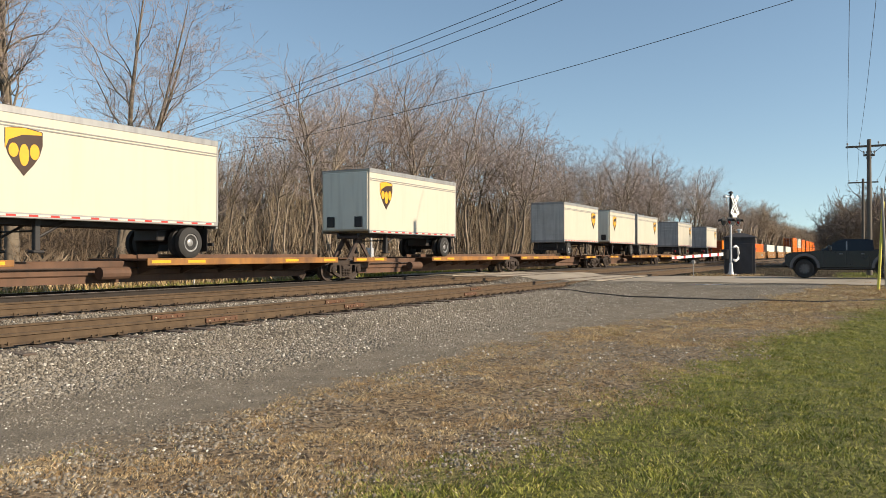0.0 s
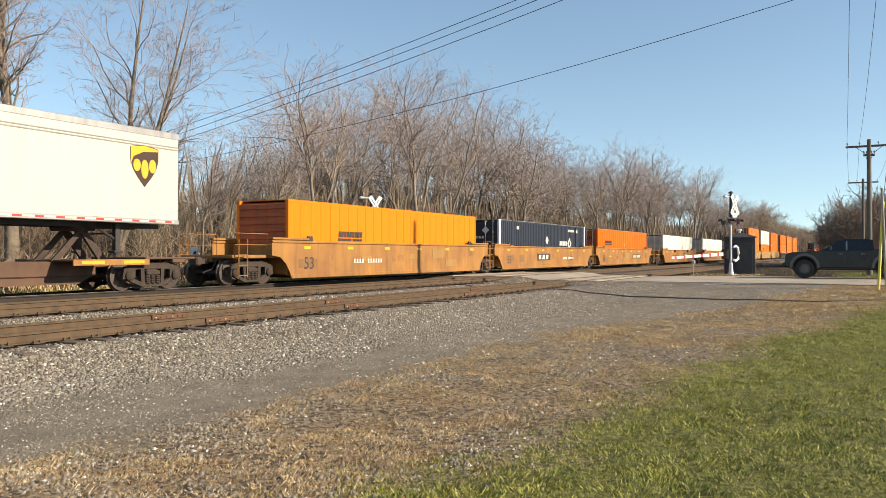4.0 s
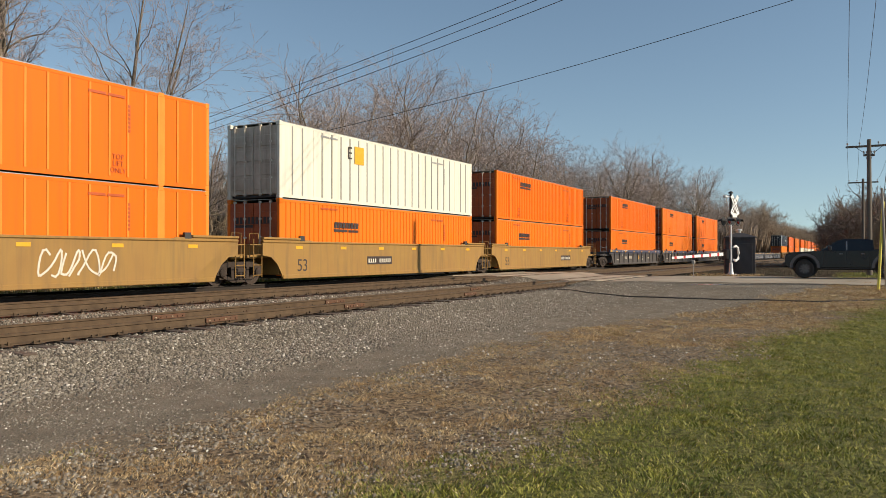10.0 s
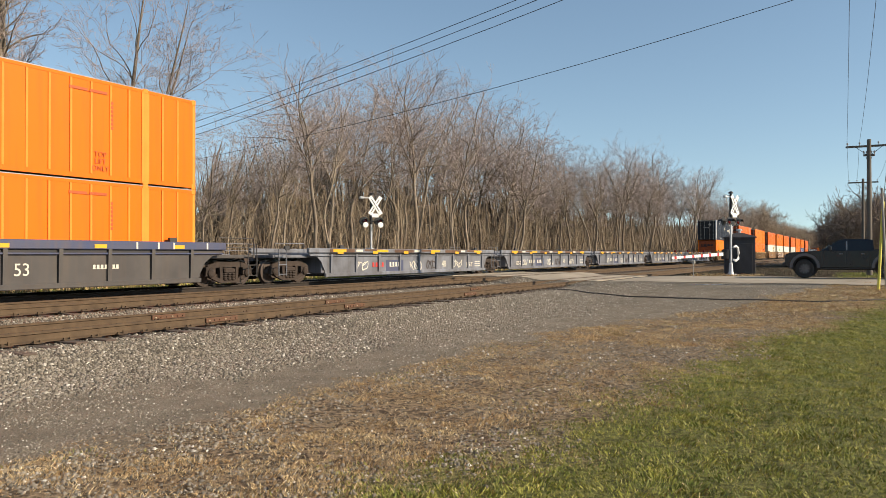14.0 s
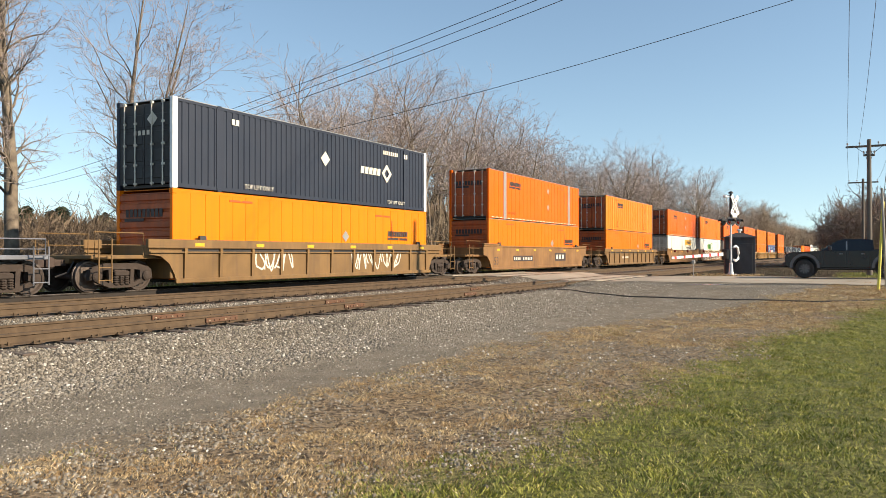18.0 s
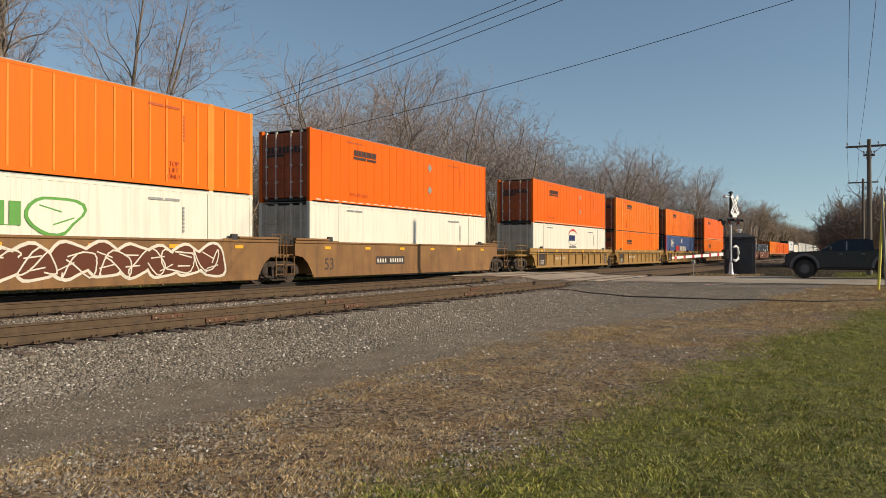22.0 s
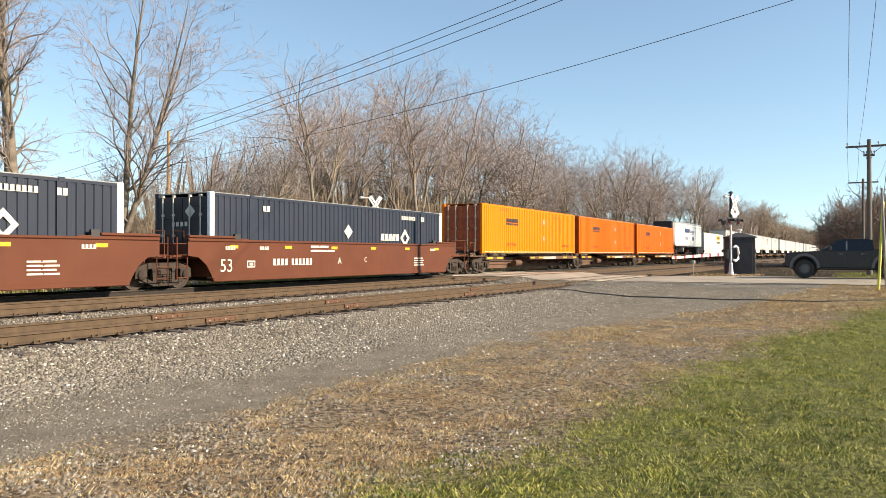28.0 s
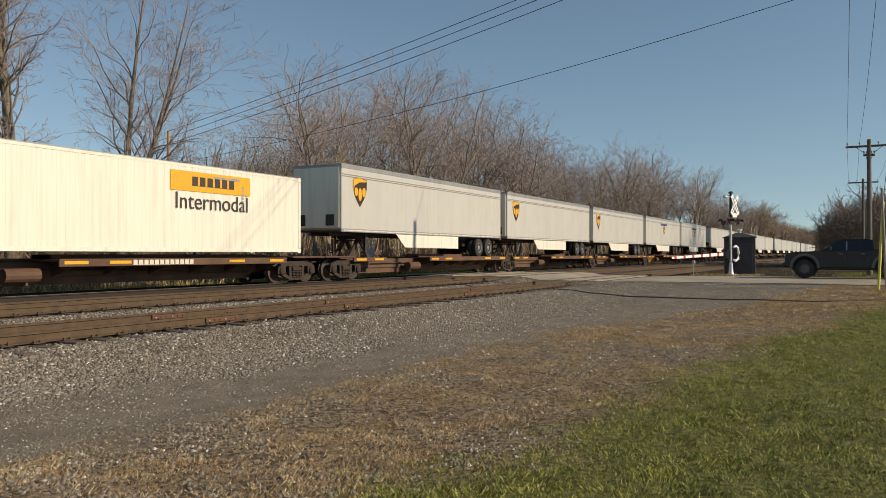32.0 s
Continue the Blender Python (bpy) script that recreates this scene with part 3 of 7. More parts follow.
STONE = island_material("ballast_stone", [(0.075, 0.066, 0.055), (0.17, 0.147, 0.115), (0.25, 0.217, 0.172), (0.12, 0.103, 0.080), (0.20, 0.174, 0.136), (0.29, 0.257, 0.208), (0.15, 0.129, 0.101), (0.23, 0.199, 0.156), (0.31, 0.276, 0.228), (0.21, 0.176, 0.136), (0.15, 0.13, 0.10), (0.26, 0.225, 0.175), (0.62, 0.58, 0.50)])
BROWN_STONE = island_material("rust_stained_stone", [(0.06, 0.045, 0.032), (0.14, 0.105, 0.072), (0.19, 0.145, 0.10), (0.10, 0.075, 0.052), (0.24, 0.19, 0.14)])
stones("gravel", 92000, 4.5, 37, 6.8, 11.6, 0.014, 0.040, STONE, 1, "loose grey ballast stones", lambda x, y: np.where(x > ROAD_X0 - 0.5, 0.0, ballast(x, y)), 1.7)
stones("gravel", 14000, 5, 40, 13.9, 15.3, 0.016, 0.044, STONE, 5, "grey ballast stones between the tracks", lambda x, y: np.where(x > ROAD_X0 - 0.5, 0.0, 1.0), 1.4)
stones("gravel", 16000, 5, 42, 15.2, 19.6, 0.016, 0.040, BROWN_STONE, 7, "rust-brown stained ballast stones between the rails", lambda x, y: np.where(x > ROAD_X0 - 0.5, 0.0, 1.0), 1.3)
stones("gravel", 9000, 5, 40, 11.5, 13.9, 0.016, 0.044, STONE, 8, "grey ballast stones between the rails", lambda x, y: np.where(x > ROAD_X0 - 0.5, 0.0, 1.0), 1.4)
stones("gravel", 150000, 3.6, 36, 1.5, 10.4, 0.005, 0.019, STONE, 2, "small gravel on the packed lane", lambda x, y: lane(x, y) * np.clip(0.20 + 1.5 * smooth(0.36, 0.66, 0.6 * patchy(x * 0.3, y, 0.9, 11) + 0.4 * patchy(x, y, 0.5, 12)), 0.12, 1.0) * (1 - 0.6 * ballast(x, y)), 1.45)
stones("gravel", 44000, 3.6, 34, 0.0, 7.2, 0.009, 0.030, STONE, 4, "stones among the dead grass", lambda x, y: strip_stones(x, y), 1.5)
stones("gravel", 42000, 13, 36, 1.5, 9.5, 0.011, 0.028, STONE, 10, "gravel on the lane towards the road", lambda x, y: lane(x, y) * np.clip(0.25 + 1.3 * smooth(0.36, 0.62, patchy(x * 0.3, y, 0.9, 11)), 0, 1), 1.1)
stones("gravel", 28000, 3.4, 30, 0.5, 7.0, 0.008, 0.028, STONE, 41, "grey stones spilled into the dead grass", lambda x, y: strip(x, y) * np.clip(0.10 + 1.1 * smooth(0.50, 0.62, patchy(x * 0.7, y, 0.8, 43)) + 0.25 * smooth(7.5, 4.5, x), 0, 1), 1.6)
stones("gravel", 30000, 3.4, 14, 2.0, 6.8, 0.004, 0.014, STONE, 9, "grit among the dead grass", lambda x, y: strip(x, y) * 0.8, 1.3)


def blades(name, n, x0, x1, y0, y1, lo, hi, width, mat, seed, label, dens=None, lean=0.5, power=1.9, comb_size=0.0):
    q = np.random.RandomState(seed)
    xs = x0 + (x1 - x0) * q.rand(n) ** power
    ys = y0 + (y1 - y0) * q.rand(n)
    if dens is not None:
        keep = q.rand(n) < dens(xs, ys)
        xs, ys = xs[keep], ys[keep]
    n = len(xs)
    zs = height(xs, ys) - 0.01
    h = lo + (hi - lo) * q.rand(n) ** 1.5
    a, d = q.rand(n) * 6.283, q.rand(n) * 6.283
    if comb_size:
        # neighbouring blades lean the same way, tuft by tuft
        d = 12.566 * patchy(xs, ys, comb_size, seed) + q.normal(0, 0.7, n)
        h = h * (0.55 + 0.9 * patchy(xs, ys, comb_size * 0.8, seed + 1))
    w = width * (0.6 + 0.8 * q.rand(n)) * (1 + xs / 25)
    dx, dy = np.cos(a) * w, np.sin(a) * w
    reach = h * lean * (0.3 + 0.7 * q.rand(n))
    lx, ly = np.cos(d) * reach, np.sin(d) * reach
    p = np.stack([np.stack([xs - dx, ys - dy, zs], -1), np.stack([xs + dx, ys + dy, zs], -1),
                  np.stack([xs + lx * 0.4 + dx * 0.6, ys + ly * 0.4 + dy * 0.6, zs + h * 0.6], -1), np.stack([xs + lx, ys + ly, zs + h], -1)], 1)
    f = (np.array([(0, 1, 2), (0, 2, 3)])[None] + 4 * np.arange(n)[:, None, None]).reshape(-1, 3)
    return tagged(new(name, fast_mesh(name, p.reshape(-1, 3), f, mat)), label, "grass", kind="stuff")


GRASS = island_material("green_grass", [(0.119, 0.137, 0.024), (0.220, 0.226, 0.035), (0.280, 0.276, 0.047), (0.333, 0.315, 0.061), (0.392, 0.352, 0.087), (0.238, 0.244, 0.040), (0.298, 0.292, 0.054), (0.524, 0.434, 0.190)], 0.6, (0.55, 0.64, 0.66), 4.0)
STRAW = island_material("dry_grass", [(0.233, 0.156, 0.078), (0.445, 0.325, 0.168), (0.583, 0.446, 0.241), (0.678, 0.539, 0.314), (0.360, 0.248, 0.118), (0.615, 0.462, 0.246), (0.800, 0.693, 0.459)], 0.85, (0.62, 0.52, 0.45), 2.6)
CLOD = island_material("earth_clods", [(0.03, 0.022, 0.014), (0.055, 0.04, 0.025), (0.085, 0.062, 0.04), (0.05, 0.05, 0.02)])
LEAF = island_material("fallen_leaves", [(0.20, 0.10, 0.045), (0.34, 0.20, 0.09), (0.45, 0.28, 0.12), (0.14, 0.075, 0.04)])


def fringe(x, y):
    """Where lawn and dead grass mix."""
    g = lawn(x, y)
    return np.clip(4 * g * (1 - g) + 0.22 * g * smooth(0.46, 0.62, patchy(x, y, 0.8, 35)), 0, 1)


def sward(x, y):
    """The lawn, thin in worn spots."""
    return lawn(x, y) * (0.62 + 0.38 * smooth(0.34, 0.50, patchy(x, y, 0.55, 31))) * smooth(2.0, 4.5, x)


stones("earth_clods", 16000, 47.6, 100, -1.0, 11.0, 0.02, 0.10, CLOD, 6, "dark churned earth beyond the road")
blades("grass", 20000, 47.0, 58, -4.0, 2.2, 0.03, 0.12, 0.006, GRASS, 16, "rough grass beyond the road", lambda x, y: smooth(1.8, 0.6, y), 0.6, 1.3)
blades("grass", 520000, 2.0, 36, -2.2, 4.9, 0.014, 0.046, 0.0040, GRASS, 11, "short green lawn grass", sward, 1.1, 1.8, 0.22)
blades("grass", 110000, 2.4, 20, -1.6, 4.7, 0.020, 0.050, 0.0030, GRASS, 18, "longer tufts of grass in the lawn", lambda x, y: lawn(x, y) * smooth(0.46, 0.62, patchy(x, y, 0.32, 33)), 0.9, 1.5, 0.16)
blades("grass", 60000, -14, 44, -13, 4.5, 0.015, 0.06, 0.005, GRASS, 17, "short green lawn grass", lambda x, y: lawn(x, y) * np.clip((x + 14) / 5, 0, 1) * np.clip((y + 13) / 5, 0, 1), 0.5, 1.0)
blades("dry_grass", 680000, 3.0, 38, -1.5, 7.2, 0.010, 0.046, 0.0022, STRAW, 12, "tufts of dead straw-coloured grass", straw, 1.0, 1.7, 0.20)
blades("dry_grass", 130000, 15, 40, -3.0, 6.0, 0.015, 0.075, 0.0036, STRAW, 34, "pale dead grass towards the road", lambda x, y: np.clip(strip(x, y) * 1.2 * smooth(0.44, 0.54, patchy(x * 0.6, y, 1.4, 38)), 0, 1), 1.0, 1.0, 0.3)
blades("dry_grass", 90000, 3.0, 34, -1.5, 7.0, 0.006, 0.030, 0.0026, STRAW, 27, "flattened dead grass and stalks", strip, 2.2, 1.7)
blades("dry_grass", 150000, 3.0, 34, -2.0, 5.2, 0.010, 0.036, 0.0022, STRAW, 28, "dead blades along the lawn's edge", fringe, 1.1, 1.6)
blades("grass", 34000, 3.6, 36, -1.0, 6.6, 0.012, 0.045, 0.0036, GRASS, 29, "green sprigs in the dead grass", lambda x, y: strip(x, y) * smooth(0.52, 0.64, patchy(x, y, 0.8, 36)), 0.9, 1.4, 0.2)
blades("fallen_leaves", 2600, 3.6, 24, 1.0, 6.6, 0.008, 0.022, 0.016, LEAF, 30, "brown fallen leaves on the dirt", strip, 1.4, 1.3)
blades("grass", 26000, 7, 62, 22.6, 26.5, 0.08, 0.34, 0.006, GRASS, 13, "rough green verge behind the tracks", None, 0.6, 1.0)
blades("dry_grass", 16000, 8, 130, 23.4, 31.0, 0.1, 0.6, 0.006, STRAW, 14, "tall dead grass along the wood's edge", None, 0.5, 1.2)
blades("dry_grass", 1800, 46.8, 50, 5.2, 9.0, 0.04, 0.18, 0.006, STRAW, 15, "dry grass round the crossing signal", None, 0.7, 1.0)


# ---- rolling stock ----
MOVING = []          # (thing, place along the train, height of its base)


def place(ob, s, z):
    ob.location = (s, Y_TRAIN, z)
    MOVING.append((ob, s, z))
    return ob


def make_truck_meshes():
    """Meshes of a freight truck, its axles along y, centred on the truck."""
    side = Geo()
    y0, y1 = -1.10, -0.98
    side.prism_y([(-0.95, 0.60), (-0.45, 0.66), (0.45, 0.66), (0.95, 0.60), (1.02, 0.72), (0.55, 0.84), (-0.55, 0.84), (-1.02, 0.72)], y0, y1)
    for s in (-1, 1):
        strut = [(s * 0.98, 0.34), (s * 0.98, 0.48), (s * 0.42, 0.26), (s * 0.30, 0.14), (s * 0.40, 0.12)]
        side.prism_y(strut if s < 0 else strut[::-1], y0, y1)
        col = [(s * 0.42, 0.14), (s * 0.30, 0.14), (s * 0.32, 0.70), (s * 0.46, 0.70)]
        side.prism_y(col if s > 0 else col[::-1], y0, y1)
        ped = [(s * 1.12, 0.36), (s * 0.66, 0.40), (s * 0.66, 0.64), (s * 0.90, 0.74), (s * 1.08, 0.66)]
        side.prism_y(ped[::-1] if s > 0 else ped, y0 - 0.01, y1)
        side.lathe((s * 0.88, y0, 0.46), (0, -1, 0), [(0.16, -0.02), (0.15, 0.06), (0.10, 0.09), (0.04, 0.10)], 12)
    side.prism_y([(-0.42, 0.12), (0.42, 0.12), (0.42, 0.22), (-0.42, 0.22)], y0, y1)
    side.soft_box(-0.26, 0.26, y0 - 0.05, y1 + 0.02, 0.46, 0.62, 0.03)
    for x in (-0.19, 0.0, 0.19):
        side.lathe((x, y0 + 0.02, 0.21), (0, 0, 1), [(0.075, 0), (0.09, 0.03), (0.06, 0.06), (0.09, 0.09), (0.06, 0.12), (0.09, 0.15), (0.06, 0.18), (0.09, 0.21), (0.07, 0.25)], 8)
    wheel = Geo().lathe((0, 0, 0), (0, -1, 0), [(0.13, -0.06), (0.38, -0.04), (0.41, -0.085), (0.485, -0.085), (0.475, -0.05), (0.457, -0.045), (0.45, 0.055), (0.40, 0.06), (0.36, 0.015), (0.16, 0.03), (0.13, 0.08), (0.09, 0.10)], 24)
    axle = Geo().tube((0, -1.0, 0), (0, 1.0, 0), 0.085, n=8)
    bolster = Geo().soft_box(-0.22, 0.22, -1.05, 1.05, 0.42, 0.72, 0.03)
    bolster.lathe((0, 0, 0.72), (0, 0, 1), [(0.38, 0), (0.38, 0.06), (0.2, 0.10)], 14)
    return {"side": side.mesh("side_frame", TRUCK_DUST), "wheel": wheel.mesh("wheel", WHEEL_STEEL, False), "axle": axle.mesh("axle", RUST_DARK, False), "bolster": bolster.mesh("bolster", RUST_DARK)}


TRUCK = make_truck_meshes()


def truck(parent, x):
    t = part("truck", TRUCK["bolster"], None, parent, "dark rusty freight truck")
    t.location = (x, 0, Z_MAIN)
    for turn in (0, 180):
        part("side_frame", TRUCK["side"], None, t).rotation_euler.z = radians(turn)
    for dx in (-0.88, 0.88):
        a = part("axle", TRUCK["axle"], None, t)
        a.location = (dx, 0, 0.457)
        for y, turn in ((-0.75, 0), (0.75, 180)):
            w = part("wheel", TRUCK["wheel"], None, t)
            w.location, w.rotation_euler.z = (dx, y, 0.457), radians(turn)
    return t


def bars(parent, x, z, w, h, n, mat, y=-1.30, gap=0.25, name="marking", label="", lean=0.0):
    """A row of n plain bars that stands for unreadable or withheld lettering."""
    if h <= 0.08:
        n, gap = max(2, n // 4), 0.12
    outline = comb(x, z, w, h, n, gap)
    return part(name, Geo().prism_y([(a + lean * (c - z), c) for a, c in outline], y - 0.008, y), mat, parent, label)


def comb(x, z, w, h, n, gap, spine=0.012):
    """The outline of n upright bars joined by a thin line along their foot."""
    step = w / n
    end = x + w - step * gap
    pts = [(x, z), (end, z)]
    for i in reversed(range(n)):
        a, b = x + i * step, x + (i + 1 - gap) * step
        if i < n - 1:
            pts.append((b, z + spine))
        pts += [(b, z + h), (a, z + h)]
        if i:
            pts.append((a, z + spine))
    return pts


def plate(parent, x0, x1, z0, z1, mat, y=-1.30, name="marking", label=""):
    return part(name, Geo().box(x0, x1, y - 0.006, y, z0, z1), mat, parent, label)


def diamond(parent, x, z, r, mat, y=-1.30, hollow=False, label=""):
    g = Geo()
    if hollow:
        for a in range(4):
            p = [(x + r * math.cos(a * 1.5708), z + r * math.sin(a * 1.5708)), (x + r * math.cos((a + 1) * 1.5708), z + r * math.sin((a + 1) * 1.5708)),
                 (x + 0.5 * r * math.cos((a + 1) * 1.5708), z + 0.5 * r * math.sin((a + 1) * 1.5708)), (x + 0.5 * r * math.cos(a * 1.5708), z + 0.5 * r * math.sin(a * 1.5708))]
            g.prism_y(p, y - 0.008, y)
    else:
        g.prism_y([(x - r, z), (x, z - r), (x + r, z), (x, z + r)], y - 0.008, y)
    return part("placard", g, mat, parent, label)


def face(text, size, mat, parent, x, z, y=-1.306, squash=1.0):
    """Lettering on the side that faces -y."""
    return words(text, size, mat, parent, pose(x, y, z, 90, 0, 0), squash=squash)


def side_wall(L, H, mat, pitch=0.28, depth=0.040, style="corrugated"):
    """One long wall from bottom rail to top rail, facing -y at y = 0."""
    g = Geo()
    x0, x1, z0, z1 = 0.12, L - 0.12, 0.16, H - 0.11
    if style == "corrugated":
        n = int((x1 - x0) / pitch)
        p = (x1 - x0) / n
        xs = []
        for i in range(n):
            xs += [(x0 + p * (i + 0.0), 0.0), (x0 + p * (i + 0.54), 0.0), (x0 + p * (i + 0.62), depth), (x0 + p * (i + 0.92), depth)]
        xs.append((x1, 0.0))
        vs = [(x, y + 0.01, z0) for x, y in xs] + [(x, y + 0.01, z1) for x, y in xs]
        m = len(xs)
        g.add(vs, [(i, i + 1, m + i + 1, m + i) for i in range(m - 1)])
    else:
        n = int((x1 - x0) / pitch)
        p = (x1 - x0) / n
        xs = []
        for i in range(n):
            xs += [(x0 + p * i, 0.022), (x0 + p * i + 0.008, 0.022), (x0 + p * i + 0.014, 0.010), (x0 + p * (i + 1) - 0.014, 0.010), (x0 + p * (i + 1) - 0.008, 0.022)]
        xs.append((x1, 0.022))
        m = len(xs)
        g.add([(x, y, z0) for x, y in xs] + [(x, y, z1) for x, y in xs], [(i, i + 1, m + i + 1, m + i) for i in range(m - 1)])
    return g.mesh("side_wall", mat)


CACHE = {}


def cached(key, maker):
    if key not in CACHE:
        CACHE[key] = maker()
    return CACHE[key]


def ribbed_sheet(x, y0, y1, z0, z1, n, out, gap, s):
    """One pressed sheet across x with n raised horizontal ribs that stand out towards -s."""
    zs = [(z0, 0.0)]
    h = (z1 - z0) / n
    for i in range(n):
        a, b = z0 + i * h, z0 + (i + 1) * h
        zs += [(a + gap * 0.5, 0.0), (a + gap, out), (b - gap, out), (b - gap * 0.5, 0.0)]
    zs.append((z1, 0.0))
    m = len(zs)
    g = Geo()
    g.add([(x - s * o, y0, z) for z, o in zs] + [(x - s * o, y1, z) for z, o in zs], [(i, i + 1, m + i + 1, m + i)[::int(s)] for i in range(m - 1)])
    return g


def container(paint, label, style="corrugated", posts=True, door_end=True, end_paint=None, post_paint=None, L=16.15, H=2.896, tape=False):
    """A 53-foot container, its base at z = 0, from x = 0 to L; its end wall at x = 0 is doors or a ribbed front."""
    ob = thing("shipping_container", label, "container", "containers on the train")
    W = 1.295
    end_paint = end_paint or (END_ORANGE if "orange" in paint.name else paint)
    post_paint = post_paint or (ORANGE_PALE if paint is ORANGE else paint)
    k = (paint.name, style, L, H)
    wall = cached(("wall",) + k, lambda: side_wall(L, H, paint, 0.28 if style == "corrugated" else 0.62, 0.009 if paint is WHITE else 0.030, style))
    for y, turn in ((-W, 0), (W, 180)):
        o = part("side_wall", wall, None, ob)
        o.location, o.rotation_euler.z = (0 if turn == 0 else L, y, 0), radians(turn)
    rail_t = cached(("rt",) + k, lambda: Geo().box(0.1, L - 0.1, -W, -W + 0.07, H - 0.12, H - 0.01).mesh("top_rail", paint))
    rail_b = cached(("rb",) + k, lambda: Geo().box(0.1, L - 0.1, -W, -W + 0.09, 0.045, 0.17).mesh("bottom_rail", paint))
    for nm, me in (("top_rail", rail_t), ("bottom_rail", rail_b)):
        part(nm, me, None, ob)
        o = part(nm, me, None, ob)
        o.location.x, o.rotation_euler.z = L, radians(180)
    part("roof", cached(("roof",) + k, lambda: Geo().box(0.16, L - 0.16, -W - 0.006, W + 0.006, H - 0.032, H - 0.008).mesh("roof", SILVER if paint is not YELLOW_ORANGE else paint)), None, ob, "bare metal roof with a thin pale edge")
    part("floor", cached(("floor", L), lambda: Geo().box(0.1, L - 0.1, -W + 0.05, W - 0.05, 0.05, 0.14).mesh("floor", BLACK_STEEL)), None, ob)

    def corner():
        g = Geo().soft_box(0, 0.14, -W - 0.004, -W + 0.14, 0.17, H - 0.17, 0.015)
        for z in (0.0, H - 0.17):
            g.soft_box(-0.006, 0.18, -W - 0.008, -W + 0.17, z, z + 0.17, 0.015)
        return g.mesh("corner_post", post_paint)
    cp = cached(("cp", post_paint.name, L, H), corner)
    for x, turn in ((0, 0), (L, 180)):
        part("corner_post", cp, None, ob).matrix_basis = pose(x, 0, 0, 0, 0, turn)
    cp2 = cached(("cpm", post_paint.name, L, H), lambda: mirror_y(cp))
    for x, turn in ((0, 0), (L, 180)):
        part("corner_post", cp2, None, ob).matrix_basis = pose(x, 0, 0, 0, 0, turn)
    if posts:
        def lift():
            g = Geo().box(-0.14, 0.14, -W - 0.012, -W + 0.05, 0.06, H - 0.09)
            g.soft_box(-0.10, 0.10, -W - 0.02, -W + 0.12, H - 0.13, H + 0.005, 0.012)
            g.soft_box(-0.10, 0.10, -W - 0.02, -W + 0.12, -0.004, 0.13, 0.012)
            return g.mesh("lifting_post", post_paint)
        lp = cached(("lp", post_paint.name, H), lift)
        for x in (2.02, L - 2.02):
            part("lifting_post", lp, None, ob).location.x = x
            o = part("lifting_post", lp, None, ob)
            o.location.x, o.rotation_euler.z = x, radians(180)

    def door():
        g = Geo().soft_box(0.02, 0.07, -W + 0.13, -0.012, 0.17, H - 0.15, 0.01)
        for i in range(4):
            z = 0.35 + i * (H - 0.7) / 4
            g.soft_box(0.004, 0.03, -W + 0.20, -0.08, z, z + (H - 0.7) / 4 - 0.14, 0.012)
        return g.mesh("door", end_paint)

    def door2():
        return mirror_y(cached(("door", end_paint.name, H), door))

    def rod():
        g = Geo().tube((-0.035, 0, 0.10), (-0.035, 0, H - 0.08), 0.022, n=6)
        for z in (0.14, 0.75, 1.4, 2.1, H - 0.16):
            g.box(-0.05, 0.02, -0.05, 0.05, z, z + 0.07)
        return g.mesh("lock_rod", WHITE_MARK)

    def front():
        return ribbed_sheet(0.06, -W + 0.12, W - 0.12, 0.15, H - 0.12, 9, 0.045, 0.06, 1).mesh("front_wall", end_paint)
    fr = cached(("front", end_paint.name, H), front)
    dm = cached(("door", end_paint.name, H), door)
    dm2 = cached(("door2", end_paint.name, H), door2)
    rd = cached(("rod", H), rod)
    xd, xf, td, tf = (0, L, 0, 180) if door_end else (L, 0, 180, 0)
    for me in (dm, dm2):
        d = part("door", me, None, ob)
        d.matrix_basis = pose(xd, 0, 0, 0, 0, td)
        for y in ((-0.88, -0.38) if me is dm else (0.38, 0.88)):
            part("lock_rod", rd, None, d, "galvanised lock rod").location.y = y
    part("front_wall", fr, None, ob).matrix_basis = pose(xf, 0, 0, 0, 0, tf)
    if tape:
        def strip():
            g = Geo().prism_y(comb(0.4, 0.08, 15.4, 0.045, 26, 0.47, 0.006), -W - 0.004, -W)
            return g.mesh("reflector_tape", WHITE_MARK)
        part("reflector_tape", cached(("tape", L), strip), None, ob, "row of white reflector strips")
    return ob


def add_ribs(ob, paint, L=16.15, H=2.896, pitch=0.61):
    """Narrow upright ribs that stand out of the side facing the road, one by one."""
    me = cached(("rib", paint.name, H), lambda: Geo().soft_box(-0.035, 0.035, -1.302, -1.272, 0.17, H - 0.12, 0.008).mesh("side_rib", paint))
    n = int((L - 4.6) / pitch)
    for i in range(n):
        part("side_rib", me, None, ob).location.x = 2.6 + i * (L - 5.2) / (n - 1)
    for x in (0.75, 1.35, L - 1.35, L - 0.75):
        part("side_rib", me, None, ob).location.x = x


def mirror_y(me):
    out = me.copy()
    out.transform(Matrix.Diagonal((1, -1, 1, 1)))
    out.flip_normals()
    return out


# emblems and lettering on containers
def lorry_mark(ob, x, z, w=1.75):
    """Dark two-line company lettering as bars."""
    bars(ob, x, z + 0.16, w, 0.24, 9, BLACK_MARK, gap=0.22, lean=0.12, label="dark company lettering as bars")
    bars(ob, x - 0.02, z, w * 0.55, 0.11, 1, BLACK_MARK, gap=0.02)
    bars(ob, x + w * 0.58, z, w * 0.42, 0.10, 7, BLACK_MARK, gap=0.25)


